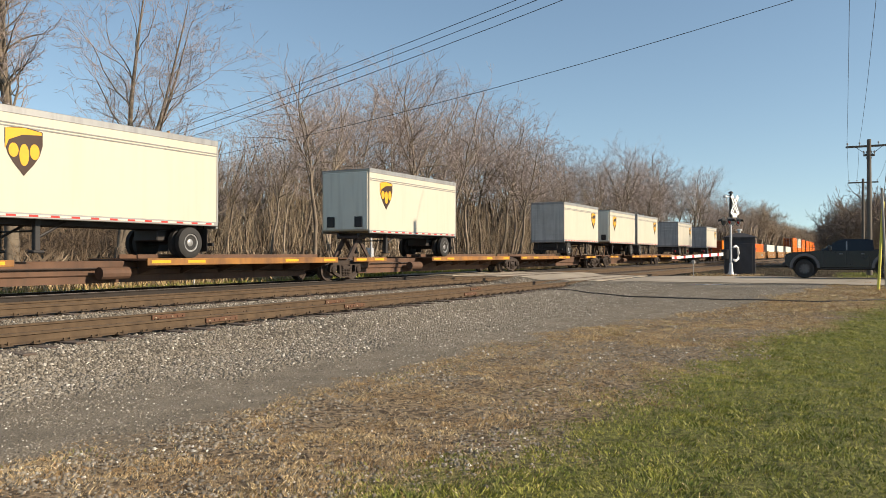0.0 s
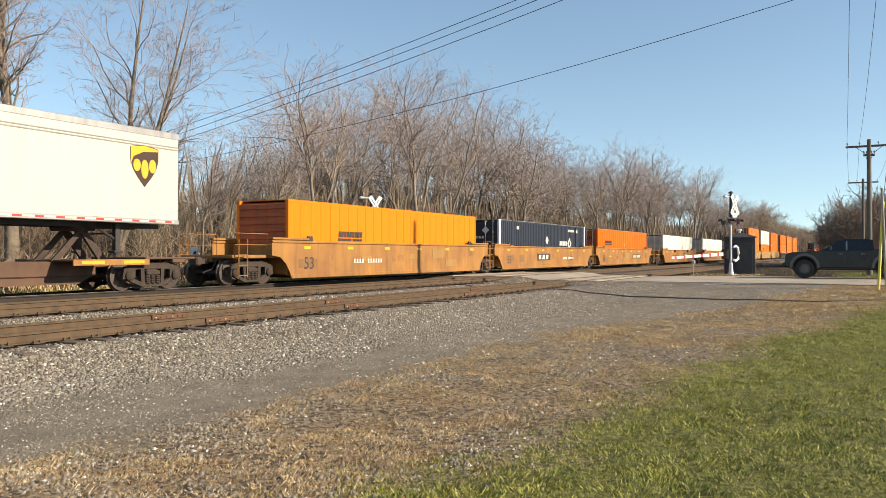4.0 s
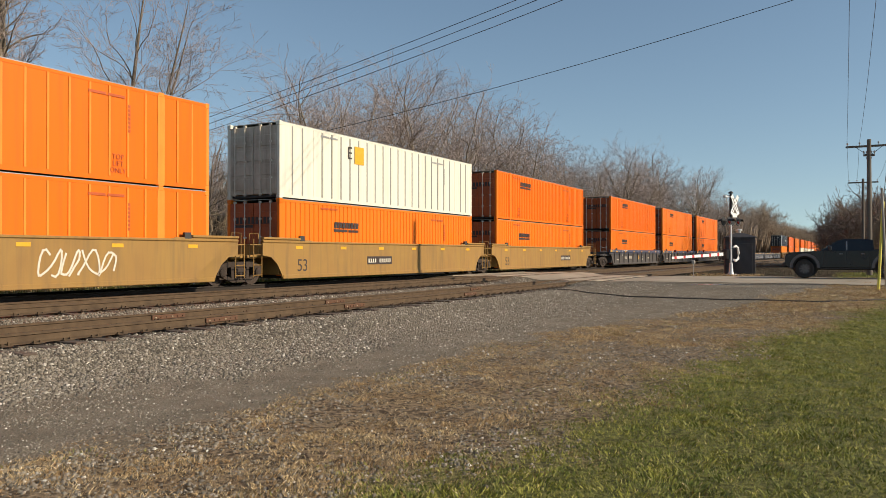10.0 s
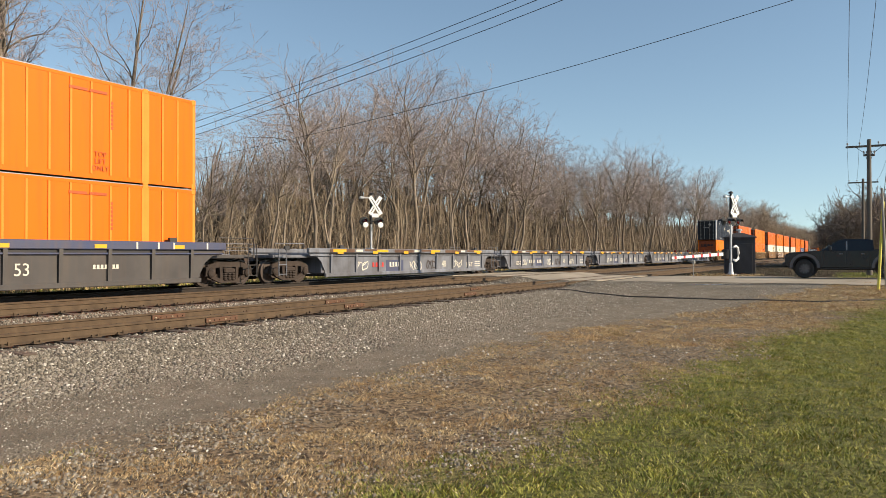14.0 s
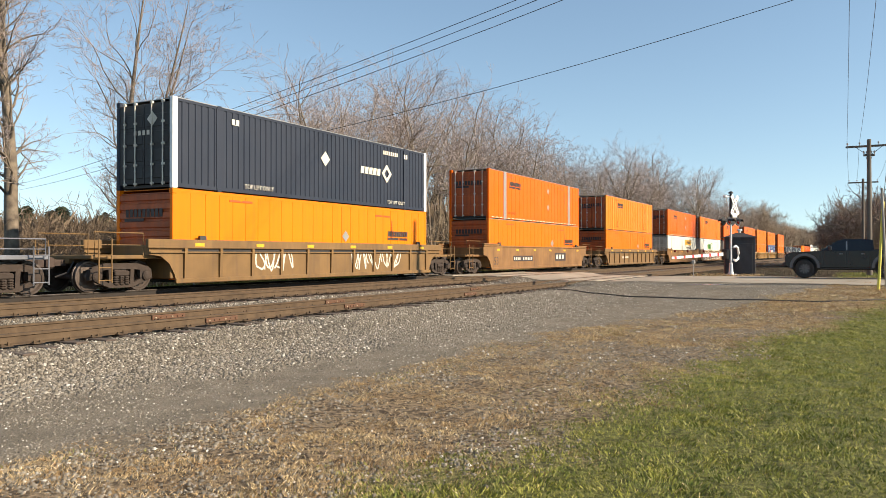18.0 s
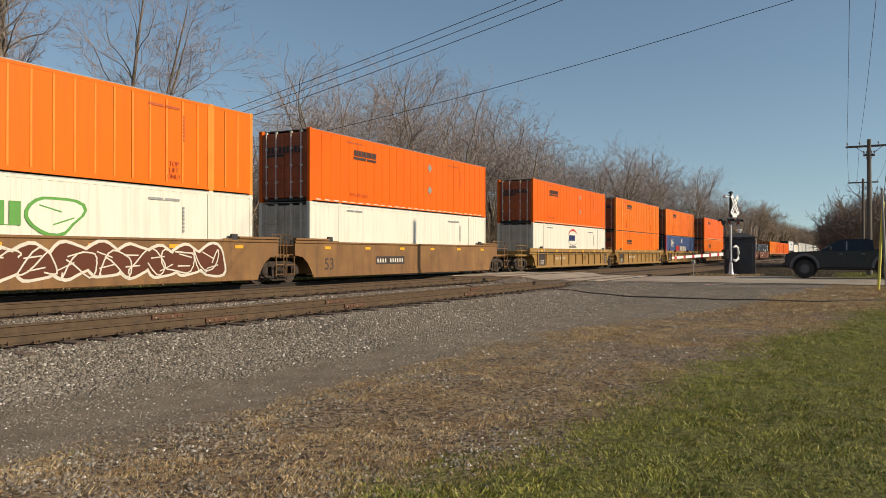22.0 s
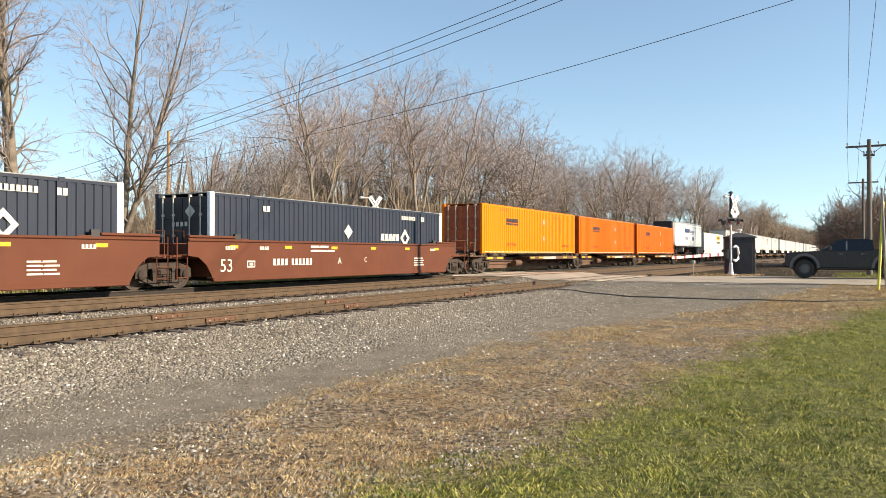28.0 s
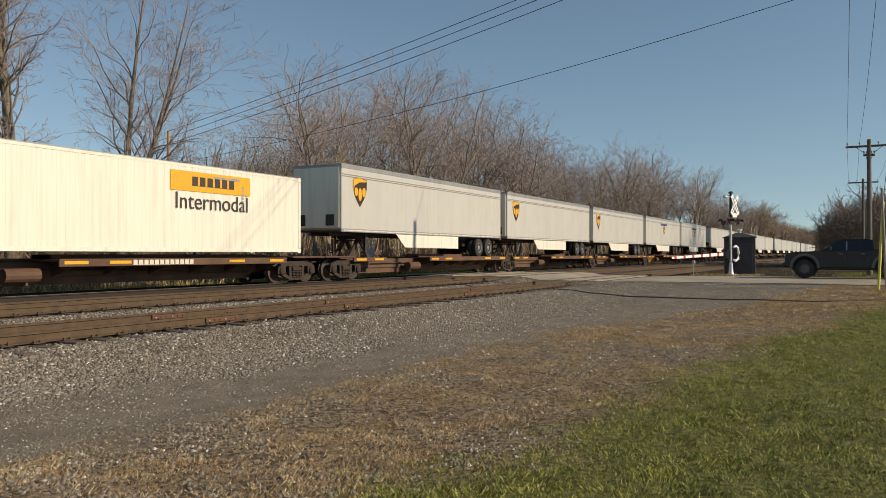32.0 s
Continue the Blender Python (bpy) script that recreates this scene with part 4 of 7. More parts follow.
def end_mark(ob, z):
    """The same lettering across the end doors."""
    g = Geo()
    g.prism_x(comb(-0.85, z, 1.75, 0.26, 9, 0.28), -0.004, 0.0)
    part("marking", g, BLACK_MARK, ob)
    part("marking", Geo().box(-0.004, 0.0, 0.0, 0.9, z - 0.14, z - 0.04), BLACK_MARK, ob)


def small_print(ob, L=16.15, H=2.896, mat=None, top_lift=True):
    mat = mat or (FAINT_MARK if "orange" in ob["label"] else SILVER)
    bars(ob, L - 4.6, H - 0.42, 1.3, 0.075, 11, mat, gap=0.3)
    bars(ob, 2.5, H - 0.30, 1.2, 0.07, 10, mat, gap=0.3)
    if top_lift:
        for i, w in enumerate(("TOP", "LIFT", "ONLY")):
            face(w, 0.21, mat, ob, 3.35, 0.74 - 0.20 * i)
            face(w, 0.21, mat, ob, L - 3.6, 0.74 - 0.20 * i)
    g = Geo()
    for i in range(7):
        g.box(L - 3.25, L - 3.17, -1.308, -1.30, 1.5 + i * 0.12, 1.59 + i * 0.12)
    part("marking", g, mat, ob)


# ---- well cars ----
def rail_frame(g, pts, r=0.018):
    return g.sweep(pts, r)


def well_car(paint, label, ribbed=False, own=(True, True), shared=False, L=16.15, chord=None, low=0.50, posts=11, hood=True, drop=0.0):
    """One well of a container car: x = 0 to L is the well; trucks of its own at either end, or a shared one past its far end."""
    ob = thing("well_car", label, "railway car", "cars of the train")
    chord = chord or paint
    W = 1.50
    top = 1.92
    e0 = -2.9 if own[0] else -1.66
    e1 = L + (2.9 if own[1] else 1.66)
    for sgn in (-1, 1):
        y0, y1 = (-W, -W + 0.05) if sgn < 0 else (W - 0.05, W)
        x0, x1 = -0.15, L + 0.15
        g = Geo()
        if ribbed:
            g.prism_y([(x0 - 0.9, 1.36), (x0 - 0.45, 1.30), (x0 - 0.12, 1.08), (x0 + 0.10, 0.72), (x0 + 0.16, low + 0.04), (x1 - 0.16, low + 0.04), (x1 - 0.10, 0.72), (x1 + 0.12, 1.08), (x1 + 0.45, 1.30), (x1 + 0.9, 1.36), (x1 + 0.9, max(1.40, 1.80 - drop)), (x0 - 0.9, max(1.40, 1.80 - drop))], y0 + 0.05, y1 - 0.005 + 0.05 * (sgn < 0) - 0.05 * (sgn > 0) + (0.0 if sgn < 0 else 0.05))
        else:
            e = 0.0
            g.prism_y([(x0 - 1.0, 1.32), (x0 - 0.55, 1.26), (x0 - 0.22, 1.02), (x0, 0.70), (x0 + 0.10, low), (x1 - 0.10, low), (x1, 0.70), (x1 + 0.22, 1.02), (x1 + 0.55, 1.26), (x1 + 1.0, 1.32), (x1 + 1.0, 1.90), (x1 - 1.75, 1.90), (x1 - 2.0, 1.80), (x0 + 2.0, 1.80), (x0 + 1.75, 1.90), (x0 - 1.0, 1.90)], y0, y1)
        part("side_sheet", g, paint, ob)
        c = Geo()
        c.soft_box(x0 - 1.0, x1 + 1.0, min(y0, y1) - 0.045, max(y0, y1) + 0.045, 1.60 - 0.55 * drop if ribbed else 1.78, 1.93 - drop if ribbed else 1.86, 0.02)
        if ribbed:
            c.soft_box(x0 - 0.9, x1 + 0.9, min(y0, y1) - 0.02, max(y0, y1) + 0.02, 1.45 - drop * 0.5, 1.50 - drop * 0.5, 0.01)
            if sgn < 0:
                # black strip laid on the sheet as the shadow below the chord
                part("slot", Geo().box(x0 + 0.4, x1 - 0.4, y0 + 0.035, y0 + 0.05, 1.502 - drop * 0.5, 1.60 - drop * 0.55), BLACK_STEEL, ob, "black strip as the shadow under the top chord")
        else:
            for xa in (x0 - 1.0, x1 - 1.1):
                c.soft_box(xa, xa + 2.1, min(y0, y1) - 0.06, max(y0, y1) + 0.06, 1.90, 1.98, 0.015)
        part("top_chord", c, chord, ob)
        b = Geo().soft_box(x0 + 0.1, x1 - 0.1, min(y0, y1) - 0.03, max(y0, y1) + 0.03, low - 0.05, low + 0.10, 0.02)
        part("bottom_chord", b, paint, ob)
        if ribbed:
            pm = cached(("rib", paint.name, low, drop), lambda: Geo().prism_x([(-0.06, low + 0.05), (-0.01, low + 0.05), (-0.01, 1.70 - drop), (-0.09, 1.70 - drop)], -0.06, 0.06).mesh("side_post", paint))
            for i in range(posts if sgn < 0 else 0):
                o = part("side_post", pm, None, ob)
                o.matrix_basis = pose(0.35 + i * (L - 0.7) / (posts - 1), sgn * (W - 0.05), 0, 0, 0, 0 if sgn < 0 else 180)
        for x in (1.1, L - 1.1):
            if hood:
                o = part("guide_casting", cached(("guide", paint.name), lambda: Geo().prism_x([(-0.07, 1.86), (0.07, 1.86), (0.02, 2.06), (-0.05, 2.06)], -0.14, 0.14).mesh("guide_casting", BLACK_STEEL)), None, ob)
                o.location = (x, sgn * (W - 0.06), -drop)
        for i in range(6 if sgn < 0 else 0):
            o = part("reflector", cached("refl", lambda: Geo().box(-0.20, 0.20, -0.006, 0.0, -0.055, 0.055).mesh("reflector", GOLD_MARK)), None, ob, "yellow reflector strip")
            o.location = (0.9 + i * (L - 1.8) / 5, sgn * (W + 0.002) if not ribbed else sgn * (W + 0.047), 1.62 if not ribbed else 1.77 - drop)
    # floor beams
    for i in range(7):
        part("cross_beam", cached(("beam", low), lambda: Geo().box(-0.12, 0.12, -W + 0.05, W - 0.05, low - 0.04, low + 0.05).mesh("cross_beam", BLACK_STEEL)), None, ob).location.x = 0.6 + i * (L - 1.2) / 6
    for end, e, s in ((0, e0, -1), (1, e1, 1)):
        xw = 0.0 if end == 0 else L
        p = Geo().soft_box(min(xw + s * 0.15, e), max(xw + s * 0.15, e), -1.25, 1.25, 1.22, 1.34, 0.02)
        p.soft_box(min(xw, xw + s * 0.16), max(xw, xw + s * 0.16), -1.38, 1.38, low + 0.1, 1.75 - drop, 0.03)
        p.box(min(xw + s * 0.1, e), max(xw + s * 0.1, e), -0.28, 0.28, 1.10, 1.225)
        part("end_platform", p, paint, ob)
        for y in (-1.25, 1.25):
            rails = rail_frame(Geo(), [(xw + s * 1.1, y, 1.3), (xw + s * 1.1, y, 2.1 - drop), (e - s * 0.1, y, 2.1 - drop), (e - s * 0.1, y, 1.3)])
            part("handrail", rail_frame(rails, [(xw + s * 1.1, y, 1.7 - drop * 0.6), (e - s * 0.1, y, 1.7 - drop * 0.6)], 0.014), paint, ob)
        for y in (-1.42, 1.42):
            lad = Geo()
            for xx in (e - s * 0.12, e - s * 0.55):
                lad.tube((xx, y, 0.55), (xx, y, 1.9 - drop), 0.02, n=6)
            for kz in range(4 if drop < 0.1 else 3):
                lad.tube((e - s * 0.12, y, 0.62 + kz * 0.36), (e - s * 0.55, y, 0.62 + kz * 0.36), 0.016, n=6)
            part("ladder", lad, paint, ob)
        if own[end]:
            truck(ob, xw + s * 1.75)
            cpl = Geo().box(min(e - s * 0.2, e + s * 0.55), max(e - s * 0.2, e + s * 0.55), -0.10, 0.10, 1.03, 1.21)
            cpl.soft_box(min(e + s * 0.35, e + s * 0.62), max(e + s * 0.35, e + s * 0.62), -0.20, 0.20, 0.96, 1.28, 0.05)
            part("coupler", cpl, RUST_DARK, ob)
            hose = Geo()
            rail_frame(hose, [(e, -0.5, 1.15), (e + s * 0.15, -0.45, 0.85), (e + s * 0.45, -0.3, 0.72)], 0.025)
            part("brake_hose", hose, BLACK_STEEL, ob)
        elif end == 1 and shared:
            truck(ob, L + 1.69)
    return ob


def number_mark(ob, x, z=0.98, w=2.3, ground=None, y=-1.502):
    """The car's reporting mark and number, as plain bars on a dark panel."""
    if ground:
        plate(ob, x - 0.08, x + w + 0.02, z - 0.06, z + 0.29, ground, y=y)
        y -= 0.008
    bars(ob, x, z + 0.02, w * 0.36, 0.17, 4, WHITE_MARK, y=y, gap=0.5)
    bars(ob, x + w * 0.46, z + 0.02, w * 0.52, 0.17, 6, WHITE_MARK, y=y, gap=0.5)


def scrawl(ob, x, z, w, h, n, mat, seed, y=-1.503, r=0.03):
    """Spray-painted scrawl of loops and strokes that cannot be read."""
    q = random.Random(seed)
    g = Geo()
    for i in range(n):
        cx, pts = x + (i + 0.5) * w / n, []
        ph = q.uniform(0, 6.28)
        f1, f2, p2 = q.uniform(0.7, 1.2), q.uniform(1.1, 1.9), q.uniform(0, 6.28)
        for k in range(20):
            a = k * 0.33
            pts.append((cx + 0.52 * w / n * math.sin(f1 * a + ph) + 0.01 * k * w / n, z + h * (0.5 + 0.42 * math.sin(f2 * a + p2) + 0.08 * math.sin(3.1 * a))))
        for a, b in zip(pts, pts[1:]):
            d = Vector((b[0] - a[0], b[1] - a[1]))
            if d.length < 0.01:
                continue
            nn = Vector((-d.y, d.x)).normalized() * r
            d = d.normalized() * r
            yy = y - 0.002 - 0.0003 * (len(g.f) // 6 % 20)
            g.prism_y([(a[0] - nn.x - d.x, a[1] - nn.y - d.y), (b[0] - nn.x + d.x, b[1] - nn.y + d.y), (b[0] + nn.x + d.x, b[1] + nn.y + d.y), (a[0] + nn.x - d.x, a[1] + nn.y - d.y)], yy, y + 0.002)
    return part("graffiti", g, mat, ob, "sprayed graffiti strokes")


def throw_up(ob, x, z, w, h, n, seed, y=-1.503, fill=None, line=None):
    """Bulging sprayed letters, filled pale with a dark outline, that cannot be read."""
    q = random.Random(seed)
    dark, pale, lines = Geo(), Geo(), Geo()
    for i in range(n):
        cx, cz = x + (i + 0.5) * w / n, z + h * (0.5 + q.uniform(-0.06, 0.06))
        rx, rz, p1, p2 = 0.62 * w / n, 0.5 * h * q.uniform(0.85, 1.0), q.uniform(0, 6.28), q.uniform(0, 6.28)
        ring = [(math.cos(a) * (1 + 0.16 * math.sin(2 * a + p1) + 0.10 * math.sin(3 * a + p2)), math.sin(a) * (1 + 0.12 * math.sin(3 * a + p1))) for a in np.linspace(0, 2 * math.pi, 22)[:-1]]
        dark.prism_y([(cx + px * (rx + 0.07), cz + pz * (rz + 0.07)) for px, pz in ring], y - 0.004 - 0.0004 * i, y)
        pale.prism_y([(cx + px * rx * 0.96, cz + pz * rz * 0.96) for px, pz in ring], y - 0.009 - 0.0004 * i, y - 0.001)
        for k in range(2):
            a = q.uniform(-0.5, 0.5)
            lx, lz = cx + q.uniform(-0.3, 0.3) * rx, cz + (k - 0.5) * rz * 0.7
            d, e = 0.4 * rx, 0.4 * rx * a
            lines.prism_y([(lx - d, lz - e - 0.02), (lx + d, lz + e - 0.02), (lx + d, lz + e + 0.02), (lx - d, lz - e + 0.02)], y - 0.014, y - 0.006)
    part("graffiti", dark, line or BLACK_MARK, ob, "dark outline of sprayed letters")
    part("graffiti", pale, fill or WHITE_MARK, ob, "filling of sprayed letters")
    part("graffiti", lines, line or BLACK_MARK, ob, "dark strokes in the sprayed letters")


def patched(ob, seed, paints, n=7, L=16.15, y=-1.5015):
    """Rectangles touched up in other shades along a smooth car side."""
    q = random.Random(seed)
    for i in range(n):
        x0, z0 = (i + q.uniform(0.0, 0.6)) * L / n, q.uniform(0.70, 1.25)
        plate(ob, x0, x0 + q.uniform(0.4, 1.3), z0, z0 + q.uniform(0.2, 0.45), q.choice(paints), y=y, name="paint_patch", label="touched-up paint patch")


# ---- spine cars ----
def spine_unit(L, label, first=False, last=False, sill=None, flip=False, beam_paint=None):
    """One platform of an articulated spine car: x = 0 is its near truck, x = L the far one."""
    ob = thing("spine_car", label, "railway car", "cars of the train")
    sill = sill or SILL_YELLOW
    beam = Geo().soft_box(1.45, L - 1.45, -0.36, 0.36, 0.72, 1.16, 0.03)
    for a, b in ((0.30, 1.46), (L - 1.46, L - 0.30)):
        beam.soft_box(a, b, -0.30, 0.30, 0.98, 1.155, 0.02)
    beam.prism_y([(2.0, 0.50), (L - 2.0, 0.50), (L - 1.5, 0.74), (1.5, 0.74)], -0.30, 0.30)
    part("centre_sill", beam, beam_paint or FLAT_BROWN, ob)
    d0, d1 = L * 0.40, L - 0.9
    deck = Geo().soft_box(d0, d1, -1.30, 1.30, 1.16, 1.22, 0.015)
    deck.soft_box(1.46, 2.9, -1.25, 1.25, 1.16, 1.21, 0.015)
    deck.soft_box(0.3, 1.45, -0.55, 0.55, 1.16, 1.21, 0.015)
    part("deck", deck, FLAT_BROWN, ob)
    for y in (-1.36, 1.30):
        part("side_sill", Geo().soft_box(d0, d1, y, y + 0.06, 1.02, 1.24, 0.012), sill, ob, "worn yellow side sill")
        part("side_sill", Geo().soft_box(0.3, 2.9, y + (0.05 if y < 0 else -0.05), y + 0.06 + (0.05 if y < 0 else -0.05), 1.04, 1.22, 0.012), sill, ob)
    for k, x in enumerate((0.5, 1.9, d0 + 0.15, d0 + 1.6, d0 + 6.4, d1 - 0.95)):
        if x < d1:
            part("reflector", Geo().box(x, x + 0.75, -1.366 if x > 3 else -1.316, -1.36 if x > 3 else -1.31, 1.09, 1.18), GOLD_MARK, ob, "bright yellow reflector strip")
            part("reflector", Geo().box(x, x + 0.75, 1.36 if x > 3 else 1.31, 1.366 if x > 3 else 1.316, 1.09, 1.18), GOLD_MARK, ob, "bright yellow reflector strip")
    n = 6
    for i in range(n):
        x = d0 + 0.5 + i * (d1 - d0 - 1.0) / (n - 1)
        for y in ((1,) if flip else (-1,)):
            g = Geo().prism_x([(0.30, 0.74), (0.42, 0.74), (1.30, 1.02), (1.30, 1.15), (0.30, 1.15)] if y > 0 else [(-0.30, 1.15), (-1.30, 1.15), (-1.30, 1.02), (-0.42, 0.74), (-0.30, 0.74)], x - 0.04, x + 0.04)
            part("deck_bracket", g, FLAT_BROWN, ob)
    for y in (-1.0, 1.0):
        part("wheel_guide", Geo().soft_box(d0 + 0.4, d1 - 0.2, y * 0.42 - 0.04, y * 0.42 + 0.04, 1.22, 1.36, 0.015), FLAT_BROWN, ob)
    hitch = Geo()
    for y in (-0.38, 0.38):
        hitch.prism_y([(1.1, 1.18), (1.4, 1.18), (2.05, 2.05), (1.85, 2.10)], y - 0.05, y + 0.05)
        hitch.prism_y([(2.7, 1.18), (2.95, 1.18), (2.1, 2.05), (1.95, 2.0)], y - 0.04, y + 0.04)
    hitch.soft_box(1.6, 2.35, -0.55, 0.55, 2.05, 2.20, 0.03)
    part("trailer_hitch", hitch, RUST_DARK, ob)
    tank = Geo().tube((L * 0.33, -0.75, 0.80), (L * 0.33 + 1.0, -0.75, 0.80), 0.19, n=12)
    part("air_reservoir", tank, FLAT_BROWN, ob)
    pipe = Geo()
    rail_frame(pipe, [(2.9, -0.45, 0.95), (L * 0.4, -0.45, 0.95), (L - 2, -0.42, 0.72)], 0.025)
    part("brake_pipe", pipe, RUST_DARK, ob)
    if flip:
        for o in ob.children:
            o.matrix_basis = pose(L, 0, 0, 0, 0, 180) @ o.matrix_basis
    if first:
        g = Geo().soft_box(-1.6, 0.4, -1.25, 1.25, 1.21, 1.28, 0.02)
        g.soft_box(-2.1, 0.4, -0.25, 0.25, 1.08, 1.20, 0.03)
        part("end_platform", g, FLAT_BROWN, ob)
        for y in (-1.2, 1.2):
            part("handrail", rail_frame(Geo(), [(-1.5, y, 1.2), (-1.5, y, 2.0), (-1.0, y, 2.0), (-1.0, y, 1.2)], 0.02), SILL_YELLOW, ob)
        truck(ob, 0)
    if last:
        g = Geo().soft_box(L - 0.4, L + 1.6, -1.25, 1.25, 1.21, 1.28, 0.02)
        g.soft_box(L - 0.4, L + 2.1, -0.25, 0.25, 1.08, 1.20, 0.03)
        part("end_platform", g, FLAT_BROWN, ob)
    truck(ob, L)
    return ob


# ---- trailers ----
def wheel_pair(parent, x, y, z=0.50, hub=None):
    t = part("tyre", cached("tyre", lambda: Geo().lathe((0, 0, 0), (0, -1, 0), [(0.28, 0.0), (0.44, 0.01), (0.50, 0.05), (0.50, 0.21), (0.44, 0.25), (0.30, 0.26), (0.28, 0.20)], 22).mesh("tyre", TYRE, False)), None, parent, "black rubber tyre")
    t.location = (x, y, z)
    if y > 0:
        t.rotation_euler.z = radians(180)
    r = part("rim", cached("rim", lambda: Geo().lathe((0, 0, 0), (0, -1, 0), [(0.29, 0.05), (0.29, 0.24), (0.25, 0.235), (0.22, 0.10), (0.13, 0.08), (0.12, 0.20), (0.07, 0.22)], 18).mesh("rim", RIM, False)), None, t, "grey steel rim")
    return t


def shield(ob, x, z, h=1.15):
    """A brown shield emblem with a gold band and three plain gold letters' shapes."""
    w = h * 0.90

    def outline(k, dz=0.0):
        pts = []
        for t in (0.0, 0.2, 0.4, 0.6, 0.8, 1.0):
            pts.append((-0.5 + 1.0 * t, 0.47 + 0.06 * math.sin(math.pi * t)))
        for t in (0.35, 0.6, 0.8, 0.93):
            pts.append((0.5 * (1 - max(0, t - 0.35) ** 1.7 * 1.9), 0.5 - t))
        pts.append((0.0, -0.56))
        for t in (0.93, 0.8, 0.6, 0.35):
            pts.append((-0.5 * (1 - max(0, t - 0.35) ** 1.7 * 1.9), 0.5 - t))
        return [(x + px * w * k, z + pz * h * k + dz) for px, pz in reversed(pts)]
    part("emblem", Geo().prism_y(outline(1.0), -1.314, -1.30), BROWN_MARK, ob, "brown shield emblem")
    g = Geo()
    g.prism_y([(x - w * 0.49, z + h * 0.02), (x - w * 0.40, z + h * 0.22), (x - w * 0.05, z + h * 0.36), (x + w * 0.47, z + h * 0.40), (x + w * 0.47, z + h * 0.46), (x, z + h * 0.52), (x - w * 0.49, z + h * 0.47)], -1.318, -1.30)
    # three plain rounded shapes in place of the lettering
    for cx, a, b in ((-0.28, -0.16, 0.16), (0.0, -0.34, 0.16), (0.28, -0.18, 0.18)):
        outer = [(x + w * (cx + 0.13 * math.cos(t)), z + h * ((a + b) / 2 + (b - a) / 2 * math.sin(t))) for t in np.linspace(0, 2 * math.pi, 15)[:-1]]
        g.prism_y([(float(px), float(pz)) for px, pz in outer], -1.320, -1.30)
    part("emblem", g, GOLD_MARK, ob, "gold emblem shapes")


def trailer(L, paint, label, nose_first, axles=1, emblem=None, skirt=False, reefer=False, distant=False):
    """A road trailer: box floor 1.08 m over its wheels' foot; x = 0 to L. nose_first: its front wall is at x = 0."""
    ob = thing("road_trailer", label, "trailer", "trailers on the train")
    W, z0, z1 = 1.295, 1.08, 3.93
    body = Geo().soft_box(0.02, L - 0.02, -W, W, z0 + 0.08, z1 - 0.06, 0.03)
    part("box_body", body, paint, ob)
    part("roof", Geo().box(0.0, L, -W + 0.03, W - 0.03, z1 - 0.07, z1 - 0.02), SILVER, ob)
    for y in (-W - 0.012, W - 0.05):
        part("top_rail", Geo().soft_box(0, L, y, y + 0.06, z1 - 0.20, z1, 0.015), SILVER, ob, "grey aluminium top rail")
        part("bottom_rail", Geo().soft_box(0, L, y, y + 0.06, z0 - 0.02, z0 + 0.13, 0.015), SILVER, ob)
    if distant:
        emblem = None
    part("reflector_tape", Geo().box(0.2, L - 0.2, -W - 0.015, -W - 0.012, z0 + 0.03, z0 + 0.08), WHITE_MARK, ob, "white reflector strip")
    n = int(L / 0.62)
    part("reflector_tape", Geo().prism_y(comb(0.25, z0 + 0.028, n * 0.62, 0.054, n, 0.58, 0.004), -W - 0.019, -W - 0.015), DOOR_GREY if reefer or axles == 2 else RED_MARK, ob, "reflector blocks")
    if not distant:
        for dz in (0.44, 0.52):
            part("side_moulding", Geo().soft_box(0.05, L - 0.05, -W - 0.014, -W + 0.01, z1 - dz - 0.024, z1 - dz + 0.014, 0.004), SEAM_GREY, ob, "thin grey moulding")
    xr, xn, s = (L, 0, 1) if nose_first else (0, L, -1)
    # rear frame and roller door
    fr = Geo()
    for y in (-W, W - 0.10):
        fr.soft_box(min(xr - s * 0.08, xr + s * 0.03), max(xr - s * 0.08, xr + s * 0.03), y, y + 0.10, z0 - 0.05, z1, 0.015)
    fr.soft_box(min(xr - s * 0.08, xr + s * 0.03), max(xr - s * 0.08, xr + s * 0.03), -W, W, z1 - 0.16, z1, 0.015)
    fr.soft_box(min(xr - s * 0.08, xr + s * 0.03), max(xr - s * 0.08, xr + s * 0.03), -W, W, z0 - 0.10, z0 + 0.10, 0.015)
    part("rear_frame", fr, SILVER, ob, "grey metal rear door frame")
    dr = ribbed_sheet(xr + s * 0.004, -W + 0.10, W - 0.10, z0 + 0.10, z1 - 0.16, 7, 0.012, 0.012, -s)
    part("roller_door", dr, DOOR_GREY, ob, "grey roller door")
    bump = Geo()
    for y in (-0.75, 0.70):
        bump.box(xr - s * 0.05 - 0.03, xr - s * 0.05 + 0.03, y, y + 0.06, 0.42, z0)
    bump.soft_box(xr - s * 0.05 - 0.05, xr - s * 0.05 + 0.05, -1.15, 1.15, 0.40, 0.52, 0.02)
    part("rear_bumper", bump, BLACK_STEEL, ob)
    # nose
    ns = Geo().soft_box(min(xn, xn - s * 0.03), max(xn, xn - s * 0.03), -W + 0.1, W - 0.1, z0 + 0.15, z1 - 0.15, 0.01)
    part("front_wall", ns, WHITE, ob, "plain grey front wall")
    for y in (-0.95, 0.55):
        bx = Geo().soft_box(min(xn - s * 0.03, xn - s * 0.08), max(xn - s * 0.03, xn - s * 0.08), y, y + 0.42, z0 + 0.25, z0 + 0.72, 0.03)
        part("connection_box", bx, BLACK_STEEL, ob)
